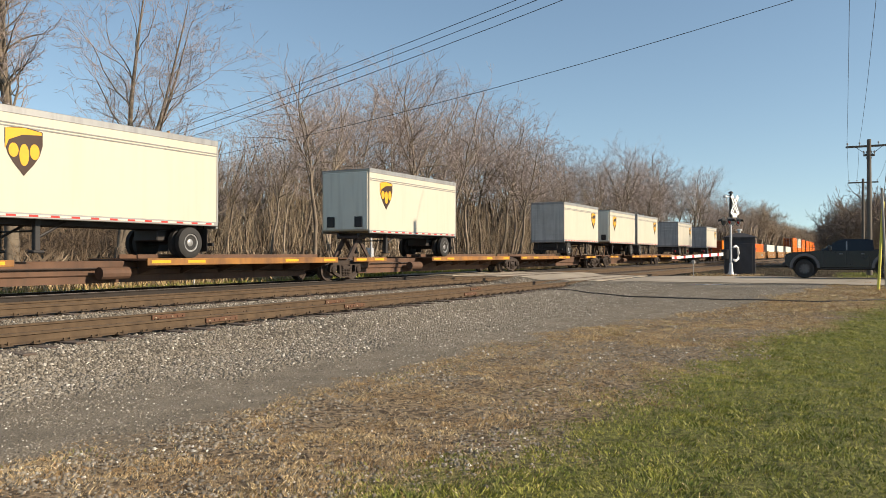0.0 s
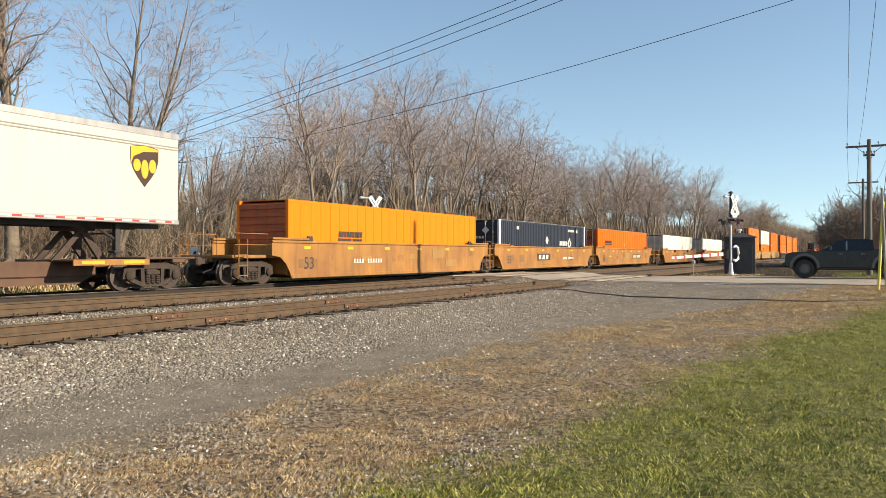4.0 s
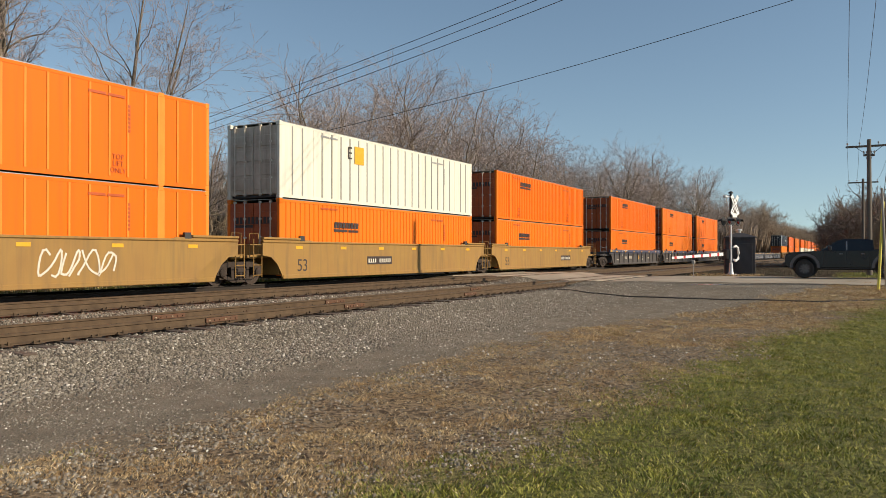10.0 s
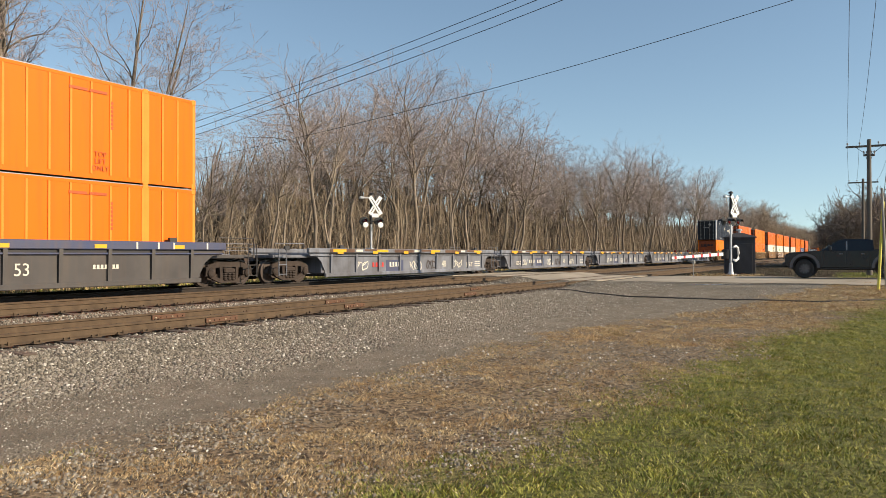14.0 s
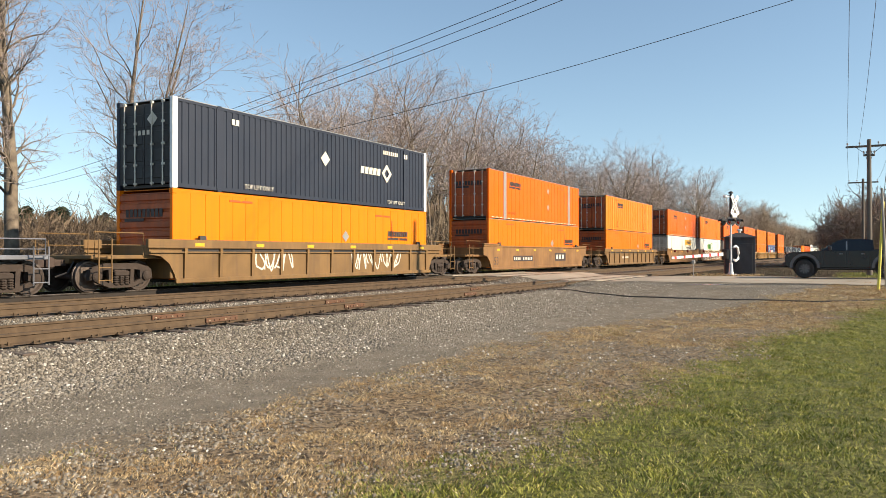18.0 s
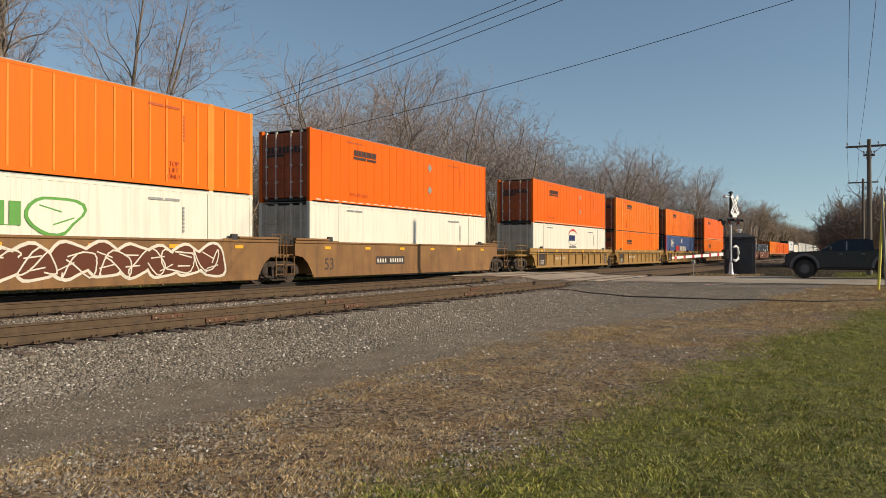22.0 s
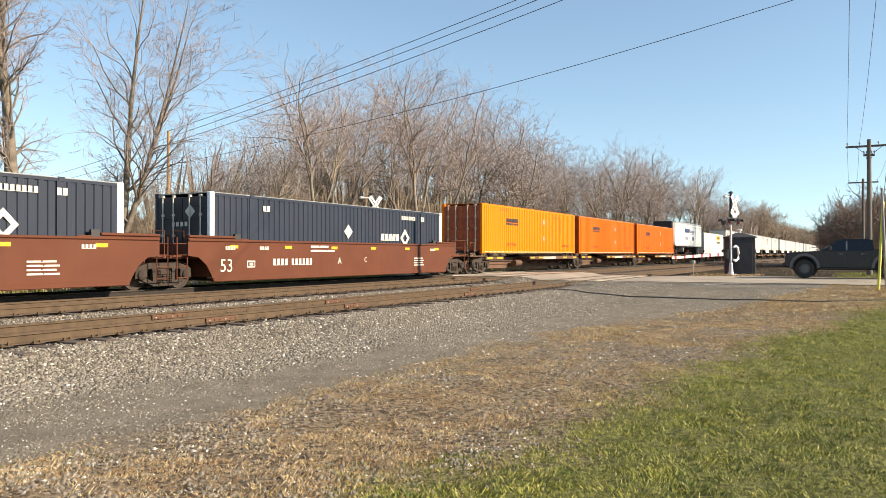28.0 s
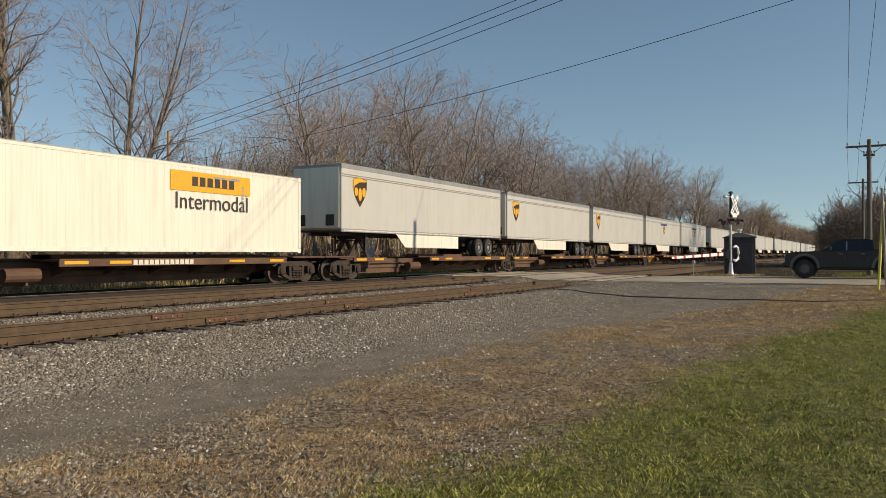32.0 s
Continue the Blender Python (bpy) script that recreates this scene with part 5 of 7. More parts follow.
    for y in (-1.1, 1.06):
        part("chassis_rail", Geo().soft_box(0.2, L - 0.2, y * 0.5 - 0.06, y * 0.5 + 0.06, z0 - 0.16, z0, 0.01), BLACK_STEEL, ob)
    # running gear
    xa = xr - s * (1.15 if axles == 1 else 2.2)
    sub = Geo().soft_box(xa - 0.75 - 0.6 * (axles - 1), xa + 0.75 + 0.6 * (axles - 1), -0.55, 0.55, 0.55, z0 - 0.16, 0.03)
    part("suspension", sub, BLACK_STEEL, ob)
    for a in range(axles):
        x = xa + (a - (axles - 1) / 2) * 1.25
        part("axle", Geo().tube((x, -1.1, 0.5), (x, 1.1, 0.5), 0.07, n=8), BLACK_STEEL, ob)
        for y in (-1.02, 1.02):
            wheel_pair(ob, x, y)
            if not distant:
                wheel_pair(ob, x, y * 0.68)
    for y in (-1.2, 0.6):
        flap = Geo().box(xa + s * (0.75 + 0.62 * (axles - 1)), xa + s * (0.75 + 0.62 * (axles - 1)) + 0.02, y, y + 0.6, 0.22, z0 - 0.1)
        part("mud_flap", flap, BLACK_STEEL, ob)
    xl = xn + s * (2.4 if L > 10 else 2.0)
    leg = Geo()
    for y in (-0.85, 0.85):
        leg.soft_box(xl - 0.08, xl + 0.08, y - 0.08, y + 0.08, 0.22, z0 - 0.02, 0.015)
        leg.soft_box(xl - 0.16, xl + 0.16, y - 0.14, y + 0.14, 0.16, 0.24, 0.02)
        leg.tube((xl, y, 0.55), (xl + s * 0.9, y, z0 - 0.05), 0.04, n=6)
    leg.tube((xl, -0.85, 0.75), (xl, 0.85, 0.75), 0.03, n=6)
    part("landing_gear", leg, BLACK_STEEL, ob)
    if skirt:
        part("side_skirt", Geo().prism_y([(L * 0.32, 0.45), (L * 0.66, 0.42), (L * 0.66, z0 - 0.02), (L * 0.27, z0 - 0.02)], -W + 0.02, -W + 0.04), WHITE, ob, "white side skirt panel")
    if emblem == "shield":
        shield(ob, (1.35 if nose_first else L - 1.35), z0 + 1.72)
    if emblem == "navy":
        shield(ob, 8.0, z0 + 1.6, 0.9)
        bars(ob, 6.4, z1 - 0.75, 3.0, 0.2, 12, NAVY_MARK, y=-1.297)
    if reefer:
        unit = Geo().soft_box(-0.75, -0.02, -1.05, 1.05, z0 + 0.35, z1 - 0.05, 0.08)
        part("cooling_unit", unit, SIGN_WHITE, ob, "white refrigeration unit")
        gr = Geo().soft_box(-0.80, -0.30, -1.08, 1.08, z1 - 0.95, z1 + 0.0, 0.05)
        for i in range(7):
            gr.box(-0.83, -0.80, -1.0, 1.0, z1 - 0.90 + i * 0.12, z1 - 0.84 + i * 0.12)
        part("cooling_grille", gr, BLACK_STEEL, ob, "black louvred grille")
        bars(ob, 5.15, z0 + 1.66, 3.05, 0.50, 8, NAVY_MARK, y=-1.297, gap=0.15, lean=0.2, label="dark company lettering as bars")
        bars(ob, 8.4, z0 + 1.66, 2.95, 0.34, 12, NAVY_MARK, y=-1.297, gap=0.5)
        plate(ob, 5.15, 11.4, z0 + 1.50, z0 + 1.53, NAVY_MARK, y=-1.297)
        for x in (5.95, 6.65, 9.95, 10.6):
            g = Geo().lathe((x, -1.297, z0 + 0.98), (0, -1, 0), [(0.27, 0.0), (0.27, 0.008)], 24)
            part("emblem", g, NAVY_MARK, ob, "dark blue disc")
        bars(ob, 0.9, z0 + 0.55, 1.7, 0.16, 9, DOOR_GREY, y=-1.297, gap=0.4)
        bars(ob, 13.8, z0 + 0.30, 1.2, 0.05, 8, DOOR_GREY, y=-1.297)
        part("fuel_tank", Geo().lathe((5.2, -0.25, 0.66), (0, -1, 0), [(0.0, 0.0), (0.29, 0.0), (0.29, 0.86), (0.27, 0.90), (0.06, 0.93), (0.05, 0.96), (0.0, 0.96)], 24), SILVER, ob, "round silver fuel tank")
    return ob


# ---- the train, from its head to its tail ----
Z_WELL, Z_STACK, Z_SPINE, Z_DECK = 0.563, 3.459, 1.40, 1.235

SPINE_LABEL = "rusty brown spine car with worn yellow side sills"
first_car = [(9.5, 27.2), (27.2, 44.9), (44.9, 61.9)]
second_car = [(65.3, 83.5), (83.5, 101.7), (101.7, 119.4)]
for car in (first_car, second_car):
    for i, (a, b) in enumerate(car):
        u = spine_unit(b - a, SPINE_LABEL, i == 0, i == 2, flip=(car is first_car and i == 2) or (car is second_car and i > 0))
        place(u, a, 0)
        if car is second_car and i == 2:
            bars(u, (b - a) * 0.28, 1.05, 3.2, 0.15, 13, WHITE_MARK, y=-1.362)
        if car is second_car and i == 1:
            face("ALL PURPOSE SPINE CAR", 0.215, WHITE_MARK, u, 6.6, 1.13, y=-1.370)
            bars(u, 9.6, 1.05, 0.95, 0.16, 3, WHITE_MARK, y=-1.368, gap=0.3)
PUP_LABEL = "short white road trailer with a brown shield emblem"
for s, nose in ((11.3, True), (28.7, True), (54.0, False), (65.6, True), (74.8, False), (93.4, False), (112.0, False)):
    place(trailer(8.25, TRAILER_WHITE, PUP_LABEL, nose, 1, "shield"), s, Z_DECK)


def load(s, z, paint, label, **kw):
    return place(container(paint, label, **kw), s, z)


def single(s, paint, label, **kw):
    return place(well_car(paint, label, own=(True, True), **kw), s, 0)


def triple(starts, paint, label, **kw):
    out = []
    n = len(starts)
    for i, s in enumerate(starts):
        out.append(place(well_car(paint, label, own=(i == 0, i == n - 1), shared=i < n - 1, **kw), s, 0))
    return out


OR_LABEL = "orange corrugated container with dark company lettering"
WH_LABEL = "plain cream-white container sitting in a well car"
TAN_LABEL = "weathered yellow-brown well car with smooth sides"
RIB_LABEL = "dusty ochre-yellow well car with ribbed sides"

# three joined wells with single containers
cars = triple((125.6, 145.0, 164.5), WELL_TAN, TAN_LABEL)
for c in cars:
    face("53", 0.66, BLACK_MARK, c, 1.0, 1.0, y=-1.511)
    if c is not cars[2]:
        number_mark(c, 4.0 if c is cars[0] else 10.6, ground=None, y=-1.511)
plate(cars[2], 10.1, 13.0, 0.97, 1.33, BLACK_MARK, y=-1.508)
bars(cars[2], 10.3, 1.04, 1.1, 0.22, 4, WHITE_MARK, y=-1.515, gap=0.3, lean=0.2)
bars(cars[2], 11.55, 1.04, 1.3, 0.22, 6, WHITE_MARK, y=-1.515, gap=0.3, lean=0.2)
plate(cars[2], 7.55, 8.95, 0.86, 1.46, WELL_YELLOW, y=-1.505, label="pale yellow paint patch")
plate(cars[2], 6.1, 6.75, 0.98, 1.25, WELL_YELLOW, y=-1.505)
for i, c in enumerate(cars):
    patched(c, 400 + i, (WELL_YELLOW, SILL_YELLOW, WELL_TAN, WELL_BROWN), 8)
plate(cars[1], 5.6, 8.0, 0.95, 1.40, BLACK_MARK, y=-1.508)
bars(cars[1], 5.8, 1.03, 2.0, 0.28, 3, WHITE_MARK, y=-1.515, gap=0.4, lean=0.2)
plate(cars[2], 2.6, 3.1, 1.12, 1.24, GOLD_MARK, y=-1.508)
c = load(125.6, Z_WELL, YELLOW_ORANGE, "yellow-orange container with small dark lettering", style="panel", posts=False, door_end=False)
lorry_mark(c, 3.2, 1.35)
c = load(145.0, Z_WELL, NAVY, "dark navy container with white diamond emblem", post_paint=None)


def navy_marks(ob):
    bars(ob, 10.4, 1.42, 1.6, 0.30, 5, WHITE_MARK, gap=0.22, lean=0.15, label="white company lettering as bars")
    diamond(ob, 12.5, 1.56, 0.42, WHITE_MARK, hollow=True, label="white hollow diamond emblem")
    diamond(ob, 7.9, 1.75, 0.30, WHITE_MARK, label="white diamond placard")
    bars(ob, 12.2, 2.42, 1.3, 0.17, 8, WHITE_MARK, gap=0.35)
    bars(ob, 2.6, 2.35, 0.4, 0.20, 2, WHITE_MARK)
    bars(ob, 14.0, 2.40, 0.35, 0.20, 2, WHITE_MARK)
    part("corner_post", Geo().soft_box(15.93, 16.16, -1.306, -1.16, 0.0, 2.90, 0.015), SIGN_WHITE, ob, "white corner post")
    part("corner_post", Geo().soft_box(-0.012, 0.20, -1.306, -1.16, 0.0, 2.90, 0.015), SIGN_WHITE, ob, "white corner post")
    g = Geo()
    for i in range(4):
        g.box(-0.006, 0.0, 0.35 - i * 0.2, 0.47 - i * 0.2, 1.75, 1.90)
    part("marking", g, WHITE_MARK, ob)
    d = Geo().add([(-0.008, -0.62, 2.25), (-0.008, -0.38, 2.01), (-0.008, -0.14, 2.25), (-0.008, -0.38, 2.49)], [(3, 2, 1, 0)])
    part("placard", d, WHITE_MARK, ob, "white diamond on the door")


navy_marks(c)
c = load(164.5, Z_WELL, ORANGE_DEEP, "deep orange smooth-sided container with dark company lettering", style="panel", posts=False)
lorry_mark(c, 1.95, 1.55, 2.1)
diamond(c, 7.9, 1.62, 0.18, SILVER)
end_mark(c, 2.0)
small_print(c, top_lift=False)

# three single wells with white containers
for s, paint, post in ((188.0, WELL_TAN, False), (211.4, WELL_TAN, False), (235.1, WELL_YELLOW, True)):
    w = single(s, paint, TAN_LABEL)
    if s < 230:
        number_mark(w, 4.2, ground=BLACK_MARK)
        plate(w, 10.0, 12.0, 0.95, 1.42, BLACK_MARK, y=-1.502)
        bars(w, 10.2, 1.03, 1.7, 0.30, 3, WHITE_MARK, y=-1.51, gap=0.4, lean=0.2)
    c = load(s, Z_WELL, WHITE, WH_LABEL, posts=post, end_paint=DOOR_TAN)
    small_print(c, top_lift=False)
    if s > 230:
        lorry_mark(c, 4.2, 2.1, 1.2)
        end_mark(c, 1.9)
        throw_up(w, 9.4, 0.68, 3.2, 0.95, 4, 3)
        scrawl(w, 8.0, 1.25, 1.3, 0.45, 4, BLACK_MARK, 4)
        bars(w, 5.6, 0.80, 2.6, 0.42, 3, WELL_RED, y=-1.502, gap=0.35, lean=0.2, label="faded red lettering as bars")
        face("53", 0.50, BLACK_MARK, w, 15.2, 0.95, y=-1.503)
    elif s > 205:
        throw_up(w, 6.7, 0.62, 3.2, 1.0, 5, 8, fill=WELL_TAN, line=FLAT_BROWN)

# joined double-stack wells
cars = triple((259.0, 278.7, 298.2), WELL_YELLOW, TAN_LABEL)
for i, w in enumerate(cars):
    face("53", 0.66, BLACK_MARK, w, 1.1, 0.92, y=-1.503)
    number_mark(w, 5.6 + 5.0 * (i == 2), ground=BLACK_MARK, w=1.9)
scrawl(cars[0], 9.9, 0.7, 2.4, 0.8, 4, WHITE_MARK, 12, r=0.028)
scrawl(cars[0], 1.9, 0.7, 2.4, 0.8, 4, BLACK_MARK, 13, r=0.03)


def stack(s, lower, upper):
    out = []
    for z, spec in ((Z_WELL, lower), (Z_STACK, upper)):
        if spec == "orange":
            c = load(s, z, ORANGE, "orange container with upright faded ribs and dark company lettering", style="panel", post_paint=RIB_FADED)
            add_ribs(c, RIB_FADED)
            lorry_mark(c, 3.6, 2.05 if z > 2 else 1.72)
            end_mark(c, 1.95)
            small_print(c)
        elif spec == "deep":
            c = load(s, z, ORANGE_DEEP, "deep orange smooth-sided container with dark company lettering", style="panel", posts=False, tape=True)
            lorry_mark(c, 3.0, 1.95 if z > 2 else 1.72)
            end_mark(c, 1.95)
            small_print(c, top_lift=False)
            diamond(c, 9.6, 2.2, 0.22, SILVER)
            diamond(c, 9.6, 1.1, 0.22, SILVER)
            face("TOP LIFT ONLY", 0.20, FAINT_MARK, c, 3.4, 0.42)
        elif spec == "plain":
            c = load(s, z, ORANGE, OR_LABEL)
            lorry_mark(c, 3.6, 2.05)
            end_mark(c, 1.95)
            small_print(c)
        elif spec == "faded":
            c = load(s, z, ORANGE_PALE, "faded orange container with upright yellowed ribs", style="panel", post_paint=RIB_FADED)
            add_ribs(c, RIB_FADED)
            lorry_mark(c, 3.4, 1.72 if z < 2 else 2.0)
            end_mark(c, 1.95)
            small_print(c)
        elif spec == "pale":
            c = load(s, z, ORANGE_PALE, "faded orange corrugated container with dark lettering", posts=z > 2, door_end=True)
            lorry_mark(c, 3.4, 1.72 if z < 2 else 2.0)
            end_mark(c, 1.95)
            small_print(c)
        elif spec == "smooth":
            c = load(s, z, ORANGE, "orange smooth-sided container with dark company lettering", style="panel", posts=False, door_end=False)
            lorry_mark(c, 13.0, 1.45)
            end_mark(c, 2.0)
            diamond(c, 10.4, 1.55, 0.26, SILVER)
            small_print(c, top_lift=False)
        elif spec == "yellow":
            c = load(s, z, YELLOW_ORANGE, "yellow-orange container with small dark lettering", style="panel", posts=False, door_end=False)
            lorry_mark(c, 12.6 if z < 2 else 3.2, 1.45)
            end_mark(c, 2.0)
            diamond(c, 9.3, 1.55, 0.24, SILVER)
            small_print(c, top_lift=False)
        elif spec == "navy":
            c = load(s, z, NAVY, "dark navy corrugated container with white diamond emblem", end_paint=BLACK_STEEL)
            navy_marks(c)
            face("TOP LIFT ONLY", 0.22, WHITE_MARK, c, 4.0, 0.28)
            face("TOP LIFT ONLY", 0.22, WHITE_MARK, c, 13.3, 0.28)
        elif spec == "blue":
            c = load(s, z, BLUE, "blue corrugated container with red and white lettering", end_paint=NAVY, post_paint=BLUE)
            bars(c, 5.0, 1.22, 2.0, 0.55, 5, RED_MARK, gap=0.2, label="red company lettering as bars")
            bars(c, 7.2, 1.22, 3.6, 0.50, 9, WHITE_MARK, gap=0.2, label="white company lettering as bars")
            for i in range(6):
                plate(c, 2.7 + 0.09 * abs(i - 2.5), 4.2 - 0.10 * abs(i - 2.5), 1.68 + i * 0.14, 1.73 + i * 0.14, WHITE_MARK, name="emblem")
            diamond(c, 2.8, 2.05, 0.45, WHITE_MARK, y=-1.309, hollow=True)
            plate(c, 8.0, 8.6, 2.15, 2.55, WHITE_MARK)
            face("53", 0.42, WHITE_MARK, c, 14.9, 1.95)
            part("corner_post", Geo().soft_box(-0.012, 0.20, -1.306, -1.16, 0.0, 2.90, 0.015), RED_MARK, c, "red corner post")
        else:
            c = load(s, z, WHITE, WH_LABEL if z < 2 else "white container with ribbed sides and dark seams", style="panel" if z > 2 else "corrugated", posts=z < 2, end_paint=DOOR_TAN)
            small_print(c, top_lift=False)
        out.append(c)
    return out


stack(259.0, "orange", "orange")
_, c = stack(278.7, "pale", "white")
add_ribs(c, SEAM_GREY)
face("E", 0.75, BLACK_MARK, c, 4.5, 2.15)
plate(c, 4.85, 5.55, 1.75, 2.5, GOLD_MARK)
stack(298.2, "pale", "plain")
cars = triple((321.9, 341.4, 360.8), WELL_DUSTY, "dusty dark well car with ribbed sides and blue top chords", ribbed=True, chord=WELL_BLUE, drop=0.18)
for w in cars:
    face("53", 0.46, WHITE_MARK, w, 10.1, 0.95, y=-1.46)
    if w is cars[1]:
        diamond(w, 6.4, 0.98, 0.30, SILL_YELLOW, y=-1.452, label="faded orange diamond emblem")
        bars(w, 7.5, 0.82, 1.25, 0.18, 8, WHITE_MARK, y=-1.452, gap=0.35, label="white company lettering as bars")
        bars(w, 4.1, 1.12, 0.9, 0.05, 5, WHITE_MARK, y=-1.452)
    else:
        bars(w, 3.5, 0.92, 1.1, 0.24, 4, WHITE_MARK, y=-1.452, gap=0.5)
        bars(w, 5.3, 0.96, 0.9, 0.22, 4, WHITE_MARK, y=-1.452, gap=0.5)
        diamond(w, 8.6, 1.05, 0.22, GOLD_MARK, y=-1.452, hollow=True)
    face("A", 0.32, WHITE_MARK, w, 2.9, 1.30, y=-1.50)
    bars(w, 1.2, 0.85, 0.9, 0.05, 7, WHITE_MARK, y=-1.452, gap=0.5)
    bars(w, 12.2, 0.95, 0.9, 0.12, 7, WHITE_MARK, y=-1.452, gap=0.4)
    for x in (-0.3, 0.9, 1.5, 2.7, 8.1, 13.6, 14.4, 15.0, 16.4):
        plate(w, x, x + 0.06, 1.52, 1.72, WHITE_MARK, y=-1.546)
    bars(w, 3.0, 1.67, 1.4, 0.05, 11, WHITE_MARK, y=-1.546, gap=0.4)
    plate(w, -1.0, -0.5, 1.54, 1.72, GOLD_MARK, y=-1.546)
stack(321.9, "pale", "plain")
stack(341.4, "faded", "orange")
stack(360.8, "orange", "orange")
# empty five-well car
cars = triple((383.7, 401.9, 420.1, 438.3, 456.5), WELL_GREY, "empty grey well car with ribbed sides and graffiti", ribbed=True, L=14.8, chord=WELL_GREY, posts=9, drop=0.33)
for i, w in enumerate(cars):
    face("48", 0.46, WHITE_MARK, w, 10.0, 0.86, y=-1.46)
    face("125-T", 0.34, WHITE_MARK, w, 1.6 if i % 2 else 12.9, 0.80, y=-1.46)
    bars(w, 3.4, 0.80, 1.0, 0.20, 4, RED_MARK if i == 0 else WHITE_MARK, y=-1.452, gap=0.45)
    bars(w, 4.8, 0.80, 1.0, 0.20, 4, WHITE_MARK, y=-1.452, gap=0.45)
    plate(w, 4.5, 6.0, 0.60, 1.10, WELL_BLUE, y=-1.451, name="paint_patch", label="slate blue repainted patch")
    scrawl(w, 6.6, 0.62, 1.1, 0.45, 3, WHITE_MARK, 35 + i, y=-1.452, r=0.018)
    scrawl(w, 8.2, 0.64, 0.9, 0.42, 3, BLACK_MARK, 45 + i, y=-1.450, r=0.028)
    scrawl(w, 10.9, 0.64, 1.1, 0.42, 3, WHITE_MARK, 40 + i, y=-1.452, r=0.018)
    scrawl(w, 2.2, 0.64, 0.8, 0.42, 2, WHITE_MARK, 50 + i, y=-1.452, r=0.018)
    for k in range(3):
        bars(w, 13.6, 0.70 + 0.12 * k, 0.7, 0.035, 8, WHITE_MARK, y=-1.452, gap=0.5)
    for k in (0, 2, 5, 8):
        plate(w, 0.4 + k * 1.62, 1.3 + k * 1.62, 1.46, 1.56, GOLD_MARK, y=-1.550, name="reflector", label="yellow reflector strip")
    for k in (1, 4, 7):
        plate(w, 0.4 + k * 1.62, 0.9 + k * 1.62, 1.47, 1.56, WHITE_MARK, y=-1.550, name="reflector", label="white reflector strip")
    for k in range(6):
        plate(w, 0.2 + k * 2.45, 1.9 + k * 2.45 - 0.3 * (k % 2), 1.44 + 0.05 * (k % 2), 1.58, FLAT_BROWN, y=-1.547, name="rust_patch", label="rusty bare patch")

w = single(478.4, WELL_OCHRE, RIB_LABEL, ribbed=True, drop=0.10)
scrawl(w, 3.6, 0.75, 2.0, 0.8, 4, WHITE_MARK, 51, y=-1.452)
scrawl(w, 9.4, 0.7, 4.0, 0.9, 7, WHITE_MARK, 52, y=-1.452)
stack(478.4, "yellow", "navy")
w = single(501.9, WELL_BROWN, "brown well car with smooth sides and yellow reflectors")
face("53", 0.66, BLACK_MARK, w, 0.6, 0.95, y=-1.503)
number_mark(w, 3.2, ground=BLACK_MARK, w=3.1)
plate(w, 10.4, 12.6, 0.9, 1.45, BLACK_MARK, y=-1.502)
bars(w, 10.6, 1.03, 1.8, 0.30, 3, WHITE_MARK, y=-1.51, gap=0.4, lean=0.2)
low, up = stack(501.9, "smooth", "deep")
for x in (2.3, 13.9):
    part("lifting_post", Geo().soft_box(x - 0.2, x + 0.2, -1.315, -1.28, 0.0, 2.9, 0.01), SILVER, up, "grey lifting post")
w = single(525.3, WELL_OCHRE, RIB_LABEL, ribbed=True, drop=0.10)
number_mark(w, 4.2, y=-1.452)
stack(525.3, "smooth", "faded")
cars = triple((548.7, 568.3, 587.7), WELL_BROWN, "brown well car with smooth sides and graffiti")
for w in cars:
    number_mark(w, 4.5, ground=BLACK_MARK)
    face("53", 0.66, BLACK_MARK, w, 1.0, 0.95, y=-1.503)
throw_up(cars[1], 0.9, 0.62, 13.6, 1.05, 13, 61, fill=WELL_RED, line=WHITE_MARK)
scrawl(cars[1], 1.2, 0.70, 13.0, 0.85, 11, WHITE_MARK, 62, y=-1.517, r=0.022)
low, up = stack(548.7, "white", "deep")
plate(low, 9.4, 13.2, 1.90, 2.52, GOLD_MARK, label="yellow company panel")
bars(low, 10.3, 2.08, 2.1, 0.28, 6, BLACK_MARK, y=-1.309, gap=0.3)
face("Intermodal", 0.70, BLACK_MARK, low, 11.4, 1.60)
low, up = stack(568.3, "white", "orange")
bars(low, 5.4, 1.55, 2.2, 0.62, 5, GREEN_MARK, gap=0.3, label="green company lettering as bars")
throw_up(low, 7.8, 1.38, 1.3, 1.0, 1, 71, y=-1.303, fill=WHITE, line=GREEN_MARK)
low, up = stack(587.7, "white", "deep")
cars = triple((611.2, 630.6, 650.2), WELL_YELLOW, RIB_LABEL, ribbed=True, drop=0.18)
for w in cars:
    number_mark(w, 3.6, y=-1.452)
    bars(w, 9.8, 0.95, 0.9, 0.3, 3, WELL_BROWN, y=-1.452, gap=0.4)
    plate(w, 0.43, 1.75, 0.56, 1.44, BLACK_MARK, y=-1.452)
    face("125T", 0.40, WHITE_MARK, w, 1.10, 0.80, y=-1.462)
    plate(w, 15.4, 16.1, 0.56, 1.44, BLACK_MARK, y=-1.452)
    for k in range(4):
        bars(w, 15.5, 0.75 + 0.13 * k, 0.5, 0.04, 5, WHITE_MARK, y=-1.462, gap=0.4)
    for x in (0.3, 1.3, 14.2, 15.8):
        plate(w, x, x + 0.06, 1.52, 1.74, WHITE_MARK, y=-1.546)
    face("53", 0.42, BLACK_MARK, w, 14.9, 1.0, y=-1.46)
low, up = stack(611.2, "white", "deep")
bars(low, 7.1, 1.80, 1.35, 0.40, 3, NAVY_MARK, gap=0.2, label="blue company lettering as bars")
